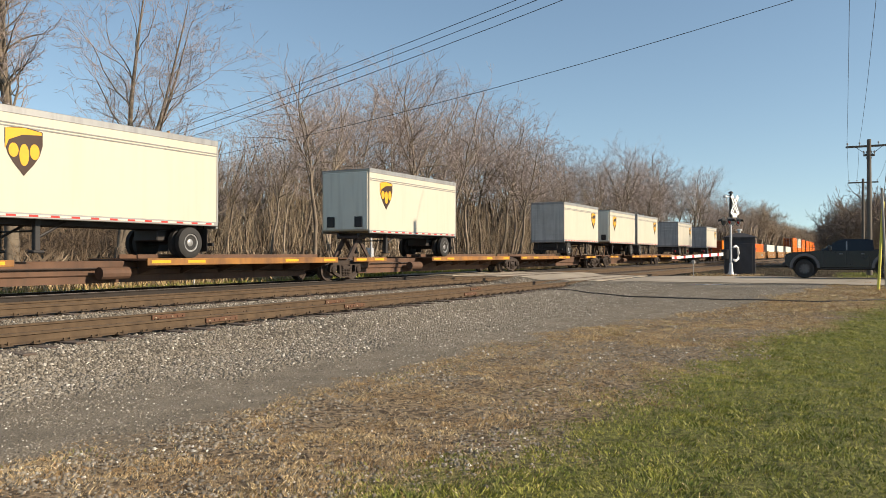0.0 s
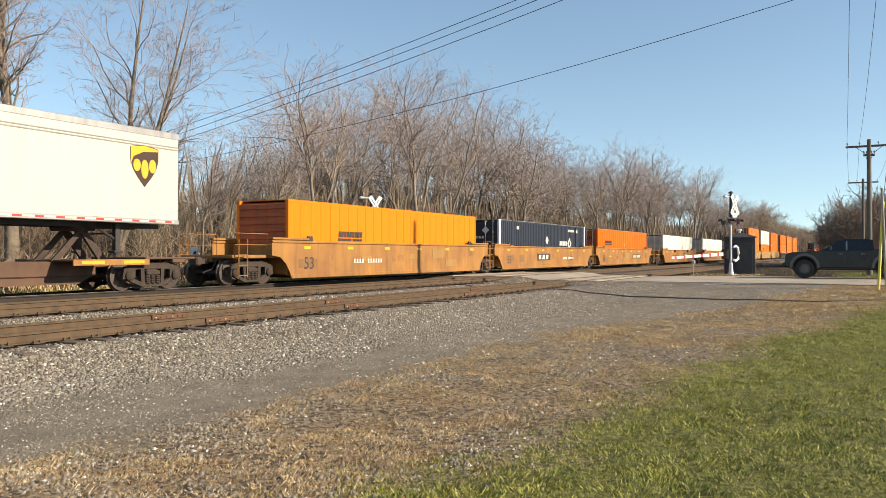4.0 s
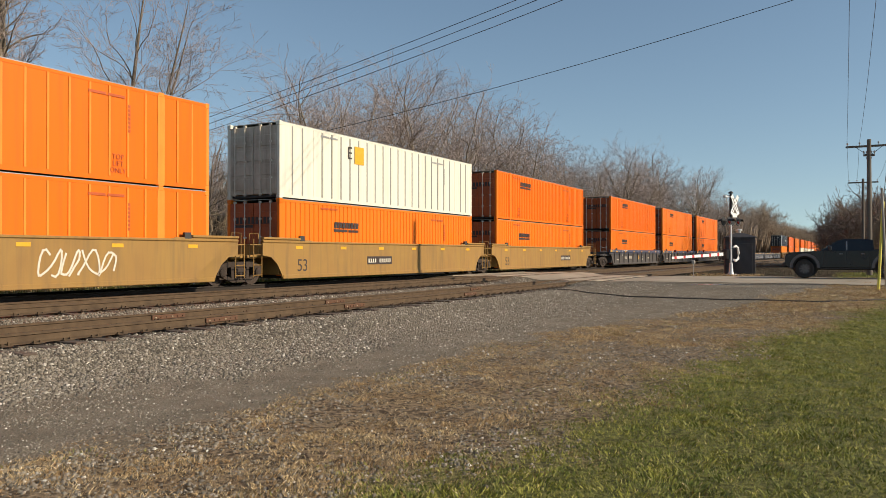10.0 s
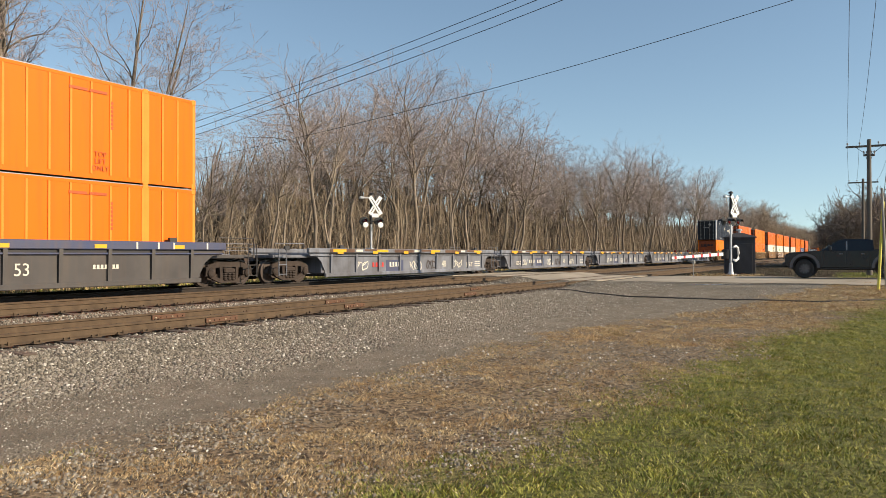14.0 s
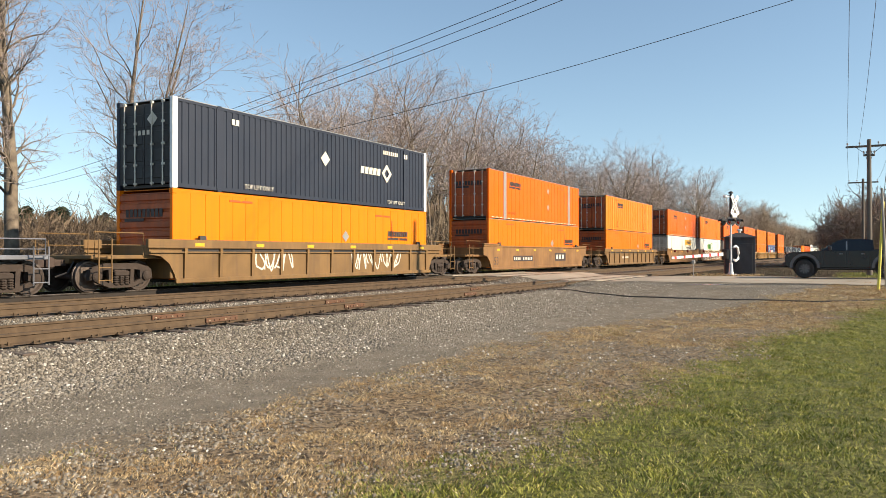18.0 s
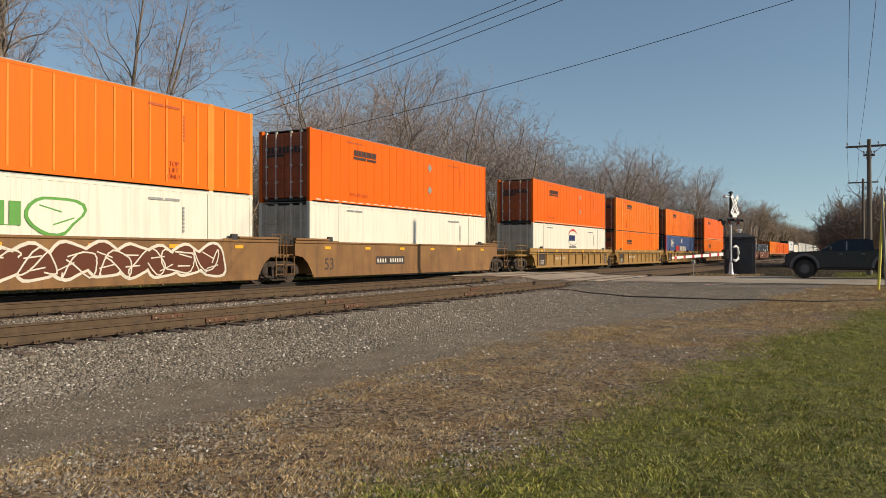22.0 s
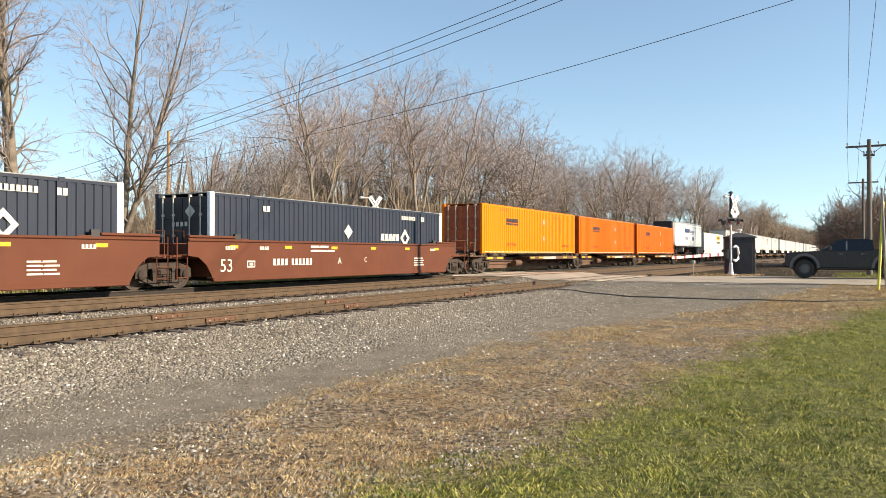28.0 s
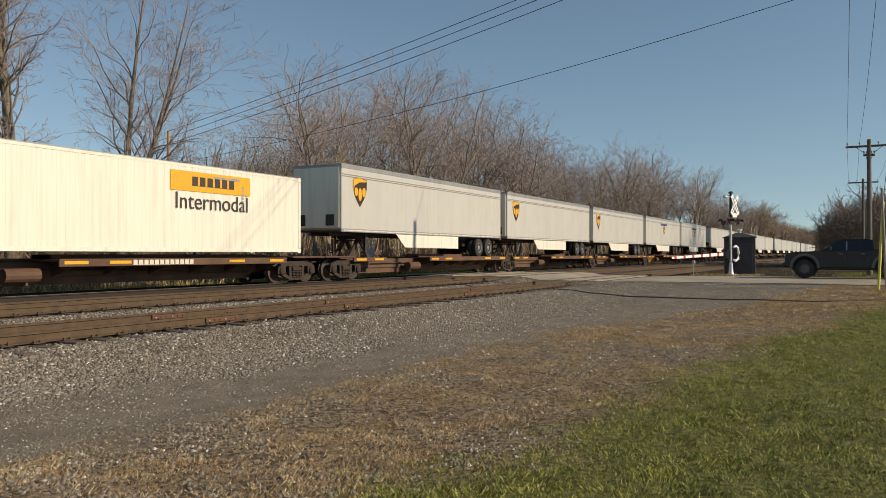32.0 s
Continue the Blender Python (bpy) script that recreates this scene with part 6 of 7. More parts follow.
bars(low, 7.15, 1.26, 1.6, 0.15, 8, SEAM_GREY, gap=0.4)
for paint, first, last, fat, lab in ((RED_MARK, 35, 160, 0.15, "red curved swoosh"), (NAVY_MARK, 165, 350, 0.035, "thin blue arc")):
    g = Geo()
    for i in range(18):
        e0, e1 = first + (last - first) * i / 18, first + (last - first) * (i + 1) / 18
        t0, t1 = fat * math.sin(math.pi * i / 18), fat * math.sin(math.pi * (i + 1) / 18)
        at = lambda e, t: (7.95 + (1.12 + t) * math.cos(radians(e)), 2.0 + (0.52 + t) * math.sin(radians(e)))
        g.prism_y([at(e0, 0), at(e0, t0), at(e1, t1), at(e1, 0)][::-1], -1.308, -1.30)
    part("emblem", g, paint, low, lab)
stack(630.6, "orange", "orange")
stack(650.2, "blue", "orange")
w = single(673.5, WELL_BROWN, "rust-brown well car with ribbed sides", ribbed=True, drop=0.18)
number_mark(w, 3.4, y=-1.452)
stack(673.5, "pale", "deep")
cars = triple((697.0, 716.4, 736.0), WELL_RED, "oxide red well car with smooth sides and white lettering")
for w in cars:
    face("53", 0.62, WHITE_MARK, w, 0.55, 0.96, y=-1.503)
    bars(w, 2.9, 0.96, 0.9, 0.24, 4, WHITE_MARK, y=-1.502, gap=0.4)
    bars(w, 3.95, 0.96, 1.3, 0.24, 6, WHITE_MARK, y=-1.502, gap=0.4)
    face("A", 0.36, WHITE_MARK, w, 7.0, 1.08, y=-1.503)
    face("C", 0.30, WHITE_MARK, w, 8.9, 1.12, y=-1.503)
    bars(w, 5.1, 1.62, 1.2, 0.08, 9, WHITE_MARK, y=-1.502, gap=0.35)
    bars(w, 5.1, 1.46, 1.6, 0.07, 12, WHITE_MARK, y=-1.502, gap=0.35)
    plate(w, 1.55, 1.95, 0.90, 1.14, WHITE_MARK, y=-1.502)
    plate(w, 1.59, 1.91, 0.94, 1.10, WELL_RED, y=-1.509)
    bars(w, 1.65, 0.97, 0.2, 0.10, 3, WHITE_MARK, y=-1.516)
    for x in (0.5, 2.2, 14.6):
        bars(w, x, 1.52, 0.5, 0.12, 4, WHITE_MARK, y=-1.502, gap=0.35)
    for k in range(4):
        bars(w, 13.0, 0.82 + 0.11 * k, 1.0 - 0.1 * (k % 2), 0.05, 9, WHITE_MARK, y=-1.502, gap=0.45)
for s in (697.0, 716.4, 736.0):
    c = load(s, Z_WELL, NAVY, "dark navy corrugated container with white diamond emblem", end_paint=BLACK_STEEL)
    navy_marks(c)


def five_spine(start, pitch, paint=None):
    out = []
    for i in range(5):
        out.append(place(spine_unit(pitch, SPINE_LABEL, i == 0, i == 4, sill=paint, beam_paint=SILL_YELLOW if i == 3 and paint else None), start + i * pitch, 0))
    return out


for u in five_spine(757.15, 17.2, FLAT_BROWN):
    bars(u, 9.3, 1.05, 2.4, 0.15, 12, WHITE_MARK, y=-1.362)
for s, paint, lab in ((757.0, YELLOW_ORANGE, "yellow-orange"), (774.2, ORANGE_DEEP, "deep orange"), (791.4, ORANGE_DEEP, "deep orange")):
    c = load(s, Z_SPINE, paint, lab + " corrugated container on a spine car", posts=False, tape=True)
    lorry_mark(c, 3.4, 1.75, 1.9)
    small_print(c, top_lift=False)
    face("TOP LIFT ONLY", 0.22, BLACK_MARK, c, 4.2, 0.55)
    face("TOP LIFT ONLY", 0.22, BLACK_MARK, c, 14.0, 0.55)
    diamond(c, 9.7, 2.1, 0.22, SILVER)
    diamond(c, 9.7, 1.0, 0.22, SILVER)
place(trailer(16.15, COOL_WHITE, "long white refrigerated road trailer with dark blue discs", True, 2, None, False, True), 808.7, Z_DECK)
c = load(827.0, Z_SPINE, WHITE, "white container with a yellow company panel on a spine car", end_paint=DOOR_TAN, posts=False)
plate(c, 9.7, 13.3, 2.00, 2.64, GOLD_MARK, label="yellow company panel")
bars(c, 10.6, 2.18, 2.0, 0.30, 6, BLACK_MARK, y=-1.309, gap=0.3)
face("Intermodal", 0.76, BLACK_MARK, c, 11.55, 1.66)
small_print(c, top_lift=False)
LONG_LABEL = "long grey-white road trailer with a brown shield emblem"
for k in range(4):
    start = 846.4 + k * 89.2
    five_spine(start, 17.15, FLAT_BROWN)
    for i in range(5):
        place(trailer(16.15, GREY_WHITE, LONG_LABEL if k == 0 else "long grey-white road trailer on a distant spine car", True, 2, "shield" if i < 3 else "navy", True, distant=k > 0), start - 0.6 + 17.15 * i, Z_DECK)

# ---- trees ----
def grow_tree(seed, H, r0, clear=0.36, leaders=2, part_at=0.55, reach=0.17, levels=3, splay=0.20, wobble=0.05, upsweep=0.10, drift=(0, 0), twigs=1.0, stoutness=0.62, density=1, fan=0.35):
    """Branch segments of a bare tree: a winding trunk that parts into rising leaders, with boughs and twigs all the way up. Thick and thin ones apart."""
    q = random.Random(seed)
    thick, thin = [], []

    def put(p, p2, a, b):
        (thick if a > 0.022 else thin).append((p, p2, max(a, 0.0075), max(b, 0.0055)))

    def aside(d, ang):
        side = d.orthogonal().normalized()
        side.rotate(Matrix.Rotation(q.uniform(0, 6.283), 3, d))
        return (d * math.cos(ang) + side * math.sin(ang)).normalized()

    def bough(p, d, length, r, level):
        n = (6, 4, 3, 2)[min(level, 3)]
        r1 = r * 0.45
        for i in range(n):
            w = 0.19 if level < 2 else 0.26
            d = (d + Vector((q.gauss(0, w), q.gauss(0, w), q.gauss(0, w * 0.7) + upsweep))).normalized()
            p2 = p + d * length / n
            a, b = r + (r1 - r) * i / n, r + (r1 - r) * (i + 1) / n
            put(p, p2, a, b)
            p = p2
            if level < levels and (i > 0 or level > 0) and q.random() < (0.85 if level < 2 else 0.75) * twigs:
                bough(p, aside(d, q.uniform(0.45, 0.95)), length * q.uniform(0.34, 0.56) * (1.1 - 0.5 * i / n), b * 0.66, level + 1)
        if level < levels:
            for k in range(2):
                bough(p, aside(d, q.uniform(0.2, 0.5)), length * q.uniform(0.35, 0.55), r1 * 0.8, level + 1)

    def stem(p, d, length, ra, rb, n, from_f, base_f, span_f):
        for i in range(n):
            d = (d + Vector((q.gauss(0, wobble), q.gauss(0, wobble), 0.06))).normalized()
            p2 = p + d * length / n
            a, b = ra + (rb - ra) * i / n, ra + (rb - ra) * (i + 1) / n
            put(p, p2, a, b)
            p = p2
            f = base_f + span_f * (i + 1) / n
            if f > from_f:
                for k in range(density if q.random() < 0.55 else density + 1):
                    up = (f - from_f) / (1 - from_f)
                    size = H * reach * (0.55 + 1.1 * math.sin(math.pi * (0.25 + 0.55 * up))) * 0.62 * q.uniform(0.6, 1.3)
                    bough(p, aside(d, q.uniform(0.6, 1.05) * (1.0 - fan * up)), size, min(stoutness * b, 0.04 + 0.012 * size), 0 if up < 0.75 else 1)
            elif f > 0.12 and q.random() < 0.22:
                bough(p, aside(d, q.uniform(0.7, 1.2)), H * q.uniform(0.03, 0.07), 0.02, 2)
        return p, d

    p, d = stem(Vector((0, 0, -0.3)), Vector((q.gauss(0, 0.03), q.gauss(0, 0.03), 1)).normalized(), H * part_at, r0, r0 * 0.74, 9, clear, 0.0, part_at)
    turn = q.uniform(0, 6.283)
    for c in range(leaders):
        a = turn + 6.283 * c / leaders + q.uniform(-0.4, 0.4)
        tilt = splay * q.uniform(0.5, 1.3) * (0.5 if c == 0 else 1.0)
        dd = (d + Vector((tilt * math.cos(a) + drift[0] * (c > 0), tilt * math.sin(a) + drift[1] * (c > 0), 0))).normalized()
        e, ed = stem(p, dd, H * (1 - part_at) * (0.92 if c == 0 else q.uniform(0.65, 0.9)), r0 * (0.62 if c == 0 else 0.48), 0.022, 10, clear, part_at, 1 - part_at)
        bough(e, ed, H * (0.07 if fan > 0.2 else 0.045), 0.022, 1)
    top = max(seg[1].z for seg in thin)
    k = H / top
    for group in (thick, thin):
        group[:] = [(a * k, b * k, ra, rb) for a, b, ra, rb in group]
    return thick, thin


def branch_mesh(name, segs, sides, mat):
    a = np.array([s[0] for s in segs])
    b = np.array([s[1] for s in segs])
    ra, rb = np.array([s[2] for s in segs]), np.array([s[3] for s in segs])
    d = b - a
    d /= np.linalg.norm(d, axis=1, keepdims=True) + 1e-9
    up = np.where(np.abs(d[:, 2:3]) > 0.9, np.array([[1.0, 0, 0]]), np.array([[0, 0, 1.0]]))
    u = np.cross(d, up)
    u /= np.linalg.norm(u, axis=1, keepdims=True) + 1e-9
    w = np.cross(d, u)
    ang = np.arange(sides) * 2 * math.pi / sides
    ring = np.cos(ang)[None, :, None] * u[:, None, :] + np.sin(ang)[None, :, None] * w[:, None, :]
    v = np.concatenate([a[:, None, :] + ring * ra[:, None, None], b[:, None, :] + ring * rb[:, None, None]], 1)
    f = np.array([(i, (i + 1) % sides, sides + (i + 1) % sides, sides + i) for i in range(sides)])
    f = (f[None] + 2 * sides * np.arange(len(segs))[:, None, None]).reshape(-1, 4)
    me = fast_mesh(name, v.reshape(-1, 3), f, mat)
    me.shade_smooth()
    return me


def tree_kind(seed, H, r0, bark=None, stout=1.0, twig=None, **kw):
    thick, thin = grow_tree(seed, H, r0, **kw)
    thin = [(a, b, ra * stout, rb * stout) for a, b, ra, rb in thin]
    return H, branch_mesh("trunk", thick, 6, bark or BARK), branch_mesh("crown", thin, 3, twig or TWIG)


def plant(kind, x, y, H, turn, label, group="", lean=(0, 0)):
    h0, wood, twigs = kind
    ob = thing("tree", label, "tree", group)
    for nm, me in (("trunk", wood), ("crown", twigs)):
        part(nm, me, None, ob)
    k = H / h0
    ob.matrix_basis = pose(x, y, float(height(x, y)) - 0.05, lean[0], lean[1], turn) @ Matrix.Diagonal((k, k, k, 1))
    return ob


KINDS = [tree_kind(100 + i, 14, 0.13, stout=1.1, twigs=0.8, clear=0.47, leaders=4, part_at=0.44, reach=0.20, levels=2, splay=0.40, wobble=0.11, upsweep=-0.01, fan=0.0) for i in range(4)]
KINDS += [tree_kind(120 + i, 14, 0.115, stout=1.1, twigs=0.8, clear=0.50, leaders=3, part_at=0.50, reach=0.19, levels=2, splay=0.40, wobble=0.12, upsweep=-0.01, fan=0.0) for i in range(3)]
KINDS += [tree_kind(140 + i, 14, 0.085, stout=1.1, twigs=0.8, clear=0.55, leaders=2, part_at=0.58, reach=0.17, levels=2, splay=0.34, wobble=0.12, upsweep=0.0, fan=0.1) for i in range(3)]
SPARSE = [grow_tree(200 + i, 14, 0.12, clear=0.38, leaders=2, part_at=0.6, reach=0.13, levels=1, twigs=0.6) for i in range(6)]
BIG = [tree_kind(164, 20, 0.34, bark=BARK_DARK, clear=0.17, leaders=3, part_at=0.13, reach=0.17, splay=0.05, drift=(0.12, -0.20), wobble=0.022, upsweep=0.03, stoutness=0.36, density=2),
       tree_kind(169, 20, 0.34, bark=BARK_DARK, clear=0.20, leaders=2, part_at=0.40, reach=0.14, splay=0.08, wobble=0.025, upsweep=0.02, stoutness=0.36, density=2)]
FAR_KINDS = [tree_kind(220 + i, 14, 0.16, twig=FAR_TWIG, stout=3.4, clear=0.18, leaders=3, part_at=0.3, reach=0.22, levels=2, splay=0.45, wobble=0.09, upsweep=0.0, fan=0.1) for i in range(3)]
BUSHY = [tree_kind(180 + i, 10, 0.16, bark=BARK_DARK, twig=DARK_TWIG, stout=2.4, clear=0.08, leaders=4, part_at=0.14, reach=0.21, splay=0.62, levels=2, wobble=0.09, upsweep=0.0, density=2) for i in range(2)]

plant(BIG[0], 24.4, 30.0, 17.5, 0, "tall bare tree with a forked grey trunk beside the track")
plant(BIG[1], 19.3, 30.0, 19.0, 200, "tall bare tree with upright grey limbs")
CANOPY_X = (26, 34, 39, 47, 55, 61, 73, 83, 91, 105, 119, 142, 187, 232, 320, 421)
CANOPY_H = (9, 11.3, 13.7, 13.6, 16.6, 15.6, 16.4, 15.2, 14.6, 16.5, 18.6, 19.8, 18, 17.2, 17.2, 18)


def canopy(x):
    return float(np.interp(x, CANOPY_X, CANOPY_H))


WOOD_LABEL = "bare slender tree in the wood behind the tracks"
for row, (yr, step, far) in enumerate(((29.3, 3.6, 250), (31.6, 3.8, 220), (34.2, 4.2, 190), (37.5, 5.0, 120), (41, 5.6, 100))):
    x = 29.0 + row * 1.7 + 0.5 * (yr - 29)
    while x < far:
        h = canopy(x * 32 / yr) * (0.80 + 0.32 * rng.random()) * (1 + 0.020 * (yr - 31)) * (0.8 if x * 32 / yr < 38 else 1.08 if x * 32 / yr < 80 else 1.0) - 0.7
        plant(rng.choice(KINDS), x + rng.uniform(-1.0, 1.0), yr + rng.uniform(-1.2, 1.2), h, rng.uniform(0, 360), WOOD_LABEL, "trees of the wood", (rng.uniform(-2, 2), rng.uniform(-2, 2)))
        x += step * rng.uniform(0.7, 1.3) * (1 + x / 130)

# twigs deep in the wood, with the shade put into a darker colour
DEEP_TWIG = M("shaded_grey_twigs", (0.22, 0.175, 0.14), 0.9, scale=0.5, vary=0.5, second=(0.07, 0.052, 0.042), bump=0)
# the depth of the wood, beyond the trees that can be told apart
deep = []
for i in range(95):
    yy = rng.uniform(43, 80)
    x = yy * 0.85 + rng.uniform(0, 170)
    k = canopy(x * 32 / yy) * rng.uniform(0.50, 0.74) * (yy / 32) ** 0.8 * (0.8 if x * 32 / yy < 38 else 1.0) / 14
    a = rng.uniform(0, 6.283)
    ca, sa, z = math.cos(a), math.sin(a), float(height(x, yy))
    for part_segs in rng.choice(SPARSE):
        for p0, p1, ra, rb in part_segs:
            deep.append(((x + k * (p0.x * ca - p0.y * sa), yy + k * (p0.x * sa + p0.y * ca), z + k * p0.z), (x + k * (p1.x * ca - p1.y * sa), yy + k * (p1.x * sa + p1.y * ca), z + k * p1.z), max(ra, 0.02), max(rb, 0.014)))
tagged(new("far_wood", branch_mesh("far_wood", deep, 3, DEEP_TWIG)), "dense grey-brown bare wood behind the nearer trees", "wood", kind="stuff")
x = 235
while x < 660:
    plant(rng.choice(FAR_KINDS), x, rng.uniform(28, 46), 18.5 * rng.uniform(0.8, 1.05), rng.uniform(0, 360), WOOD_LABEL, "trees of the wood")
    x += rng.uniform(2.6, 5.0)
for x, y, h in ((84, 0.6, 7.6), (87, -2.0, 9.3), (89, 0.4, 8.4), (92, -0.6, 9.0), (95, 1.4, 8.6), (97, -2.0, 10.2), (104, -2.0, 10.6), (101, -0.4, 9.6), (106, 2.0, 8.6), (112, 0.8, 9.0), (124, 2.4, 9.6), (128, -2, 11), (99, 3.0, 7.4), (110, -3.0, 10), (118, 3.4, 8.0), (135, 0, 10.5), (150, 5.0, 8.5), (170, 4, 10), (210, 8, 11), (260, 8, 12), (320, 12, 13)):
    plant(rng.choice(BUSHY), x, y, h, rng.uniform(0, 360), "bare bushy tree beyond the road", "trees beyond the road")

for x, y, h in ((109.6, -15.0, 23.5), (106.0, -16.0, 22.5), (113.5, -15.5, 22.0), (121, -17, 21.0), (101.5, -17, 21.0)):
    plant(rng.choice(FAR_KINDS), x, y, h, rng.uniform(0, 360), "tall bare tree standing well back beyond the road", "trees beyond the road")

# undergrowth: thin stems with side shoots along the edge of the wood
q = np.random.RandomState(5)
segs = []
for i in range(5000):
    x, y = 12 + 190 * q.rand() ** 1.5, 27.5 + 24 * q.rand() ** 1.3
    z, h = float(height(x, y)), 0.6 + 2.4 * q.rand() ** 2
    top = Vector((x + q.normal() * 0.3 * h, y + q.normal() * 0.3 * h, z + h))
    foot = Vector((x, y, z - 0.05))
    segs.append((foot, top, 0.016, 0.009))
    for k in range(5):
        p = foot.lerp(top, 0.3 + 0.7 * q.rand())
        segs.append((p, p + Vector((q.normal() * 0.3, q.normal() * 0.3, 0.15 + 0.3 * q.rand())), 0.009, 0.006))
for i in range(3600):
    y = 44 + 46 * q.rand()
    x = y * 0.42 + 230 * q.rand() ** 1.3
    z, h = float(height(x, y)), (1.2 + 4.2 * q.rand() ** 1.5) * (0.55 if x / y < 0.8 else 1.0)
    foot = Vector((x, y, z - 0.05))
    top = foot + Vector((q.normal() * 0.22 * h, q.normal() * 0.22 * h, h))
    segs.append((foot, top, 0.05, 0.025))
    for k in range(6):
        p = foot.lerp(top, 0.2 + 0.8 * q.rand())
        segs.append((p, p + Vector((q.normal() * 0.6, q.normal() * 0.6, 0.3 + 0.6 * q.rand())), 0.022, 0.014))
for i in range(2600):
    y = 34 + 34 * q.rand()
    x = y * (0.50 + 0.45 * q.rand())
    z, h = float(height(x, y)), 1.2 + 2.6 * q.rand() ** 1.3
    foot = Vector((x, y, z - 0.05))
    top = foot + Vector((q.normal() * 0.3 * h, q.normal() * 0.3 * h, h))
    segs.append((foot, top, 0.022, 0.012))
    for k in range(8):
        p = foot.lerp(top, 0.2 + 0.8 * q.rand())
        segs.append((p, p + Vector((q.normal() * 0.45, q.normal() * 0.45, 0.25 + 0.4 * q.rand())), 0.012, 0.008))
for i in range(3000):
    y = 46 + 50 * q.rand()
    x = y * 0.35 + 260 * q.rand() ** 1.4
    z, h = float(height(x, y)), (2.0 + 4.0 * q.rand() ** 1.5)
    foot = Vector((x, y, z - 0.05))
    top = foot + Vector((q.normal() * 0.3 * h, q.normal() * 0.3 * h, h))
    segs.append((foot, top, 0.04, 0.02))
    for k in range(7):
        p = foot.lerp(top, 0.2 + 0.8 * q.rand())
        segs.append((p, p + Vector((q.normal() * 0.6, q.normal() * 0.6, 0.3 + 0.6 * q.rand())), 0.02, 0.012))
segs_far = []
for i in range(1700):
    x, y = 82 + 52 * q.rand() ** 1.3, -8.5 + 12.0 * q.rand()
    z, h = float(height(x, y)), (0.8 + 4.8 * q.rand() ** 1.2) * (0.55 + 0.45 * float(smooth(3.6, 0.5, y)))
    foot = Vector((x, y, z - 0.05))
    top = foot + Vector((q.normal() * 0.20 * h, q.normal() * 0.20 * h, h))
    segs_far.append((foot, top, 0.03, 0.014))
    for k in range(12):
        p = foot.lerp(top, 0.1 + 0.9 * q.rand())
        segs_far.append((p, p + Vector((q.normal() * 0.4, q.normal() * 0.4, 0.1 + 0.4 * q.rand())), 0.018, 0.012))
BRUSH = M("brown_undergrowth", (0.20, 0.140, 0.088), 0.9, scale=0.4, vary=0.5, second=(0.06, 0.04, 0.027), bump=0)
tagged(new("undergrowth", branch_mesh("undergrowth", segs, 3, BRUSH)), "tangled brown brush under the bare trees", "undergrowth", kind="stuff")
tagged(new("roadside_brush", branch_mesh("roadside_brush", segs_far, 3, BRUSH)), "dense brown brush under the bushy trees beyond the road", "undergrowth", kind="stuff")


FAR_BROWN = island_material("far_wood_stems", [(0.20, 0.150, 0.105), (0.27, 0.205, 0.145), (0.33, 0.26, 0.19)], 0.9)
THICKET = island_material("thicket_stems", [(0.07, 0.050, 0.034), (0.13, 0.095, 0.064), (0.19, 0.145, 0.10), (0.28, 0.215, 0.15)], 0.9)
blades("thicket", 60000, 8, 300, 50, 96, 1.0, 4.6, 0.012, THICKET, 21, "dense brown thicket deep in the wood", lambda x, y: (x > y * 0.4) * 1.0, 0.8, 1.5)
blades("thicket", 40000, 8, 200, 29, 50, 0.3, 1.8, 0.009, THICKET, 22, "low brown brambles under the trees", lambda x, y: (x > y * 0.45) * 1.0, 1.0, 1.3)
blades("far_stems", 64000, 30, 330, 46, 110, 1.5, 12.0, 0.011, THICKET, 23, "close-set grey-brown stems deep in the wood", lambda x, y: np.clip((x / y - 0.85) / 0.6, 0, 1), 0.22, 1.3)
blades("far_stems", 90000, 215, 660, 27, 70, 0.8, 11.0, 0.0024, FAR_BROWN, 25, "far brown wood along the railway", None, 0.28, 1.0)
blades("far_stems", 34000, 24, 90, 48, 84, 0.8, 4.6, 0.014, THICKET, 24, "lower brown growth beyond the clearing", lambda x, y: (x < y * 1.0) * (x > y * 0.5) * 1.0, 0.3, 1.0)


SAPLING = island_material("sunlit_saplings", [(0.14, 0.10, 0.07), (0.24, 0.185, 0.125), (0.34, 0.265, 0.18), (0.42, 0.335, 0.235)], 0.9)
q = np.random.RandomState(9)
segs = []
for i in range(1500):
    y = 28.5 + 17 * q.rand()
    x = y * (0.85 + 4.5 * q.rand() ** 1.6)
    h = (3.0 + 6.0 * q.rand()) * (0.6 + 0.4 * float(smooth(0.85, 1.2, x / y)))
    p, d, r = Vector((x, y, float(height(x, y)) - 0.1)), Vector((q.normal() * 0.10, q.normal() * 0.10, 1)).normalized(), 0.020 + 0.030 * q.rand()
    for k in range(6):
        d = (d + Vector((q.normal() * 0.09, q.normal() * 0.09, 0.03))).normalized()
        p2 = p + d * h / 6
        segs.append((p, p2, r * (1 - k / 7), r * (1 - (k + 1) / 7)))
        p = p2
        if k > 1:
            for j in range(2):
                e = p + Vector((q.normal() * 0.5, q.normal() * 0.5, 0.5 + 0.4 * q.rand()))
                segs.append((p, e, 0.012, 0.007))
tagged(new("saplings", branch_mesh("saplings", segs, 4, SAPLING)), "close-set thin sunlit saplings in the wood", "saplings", kind="stuff")


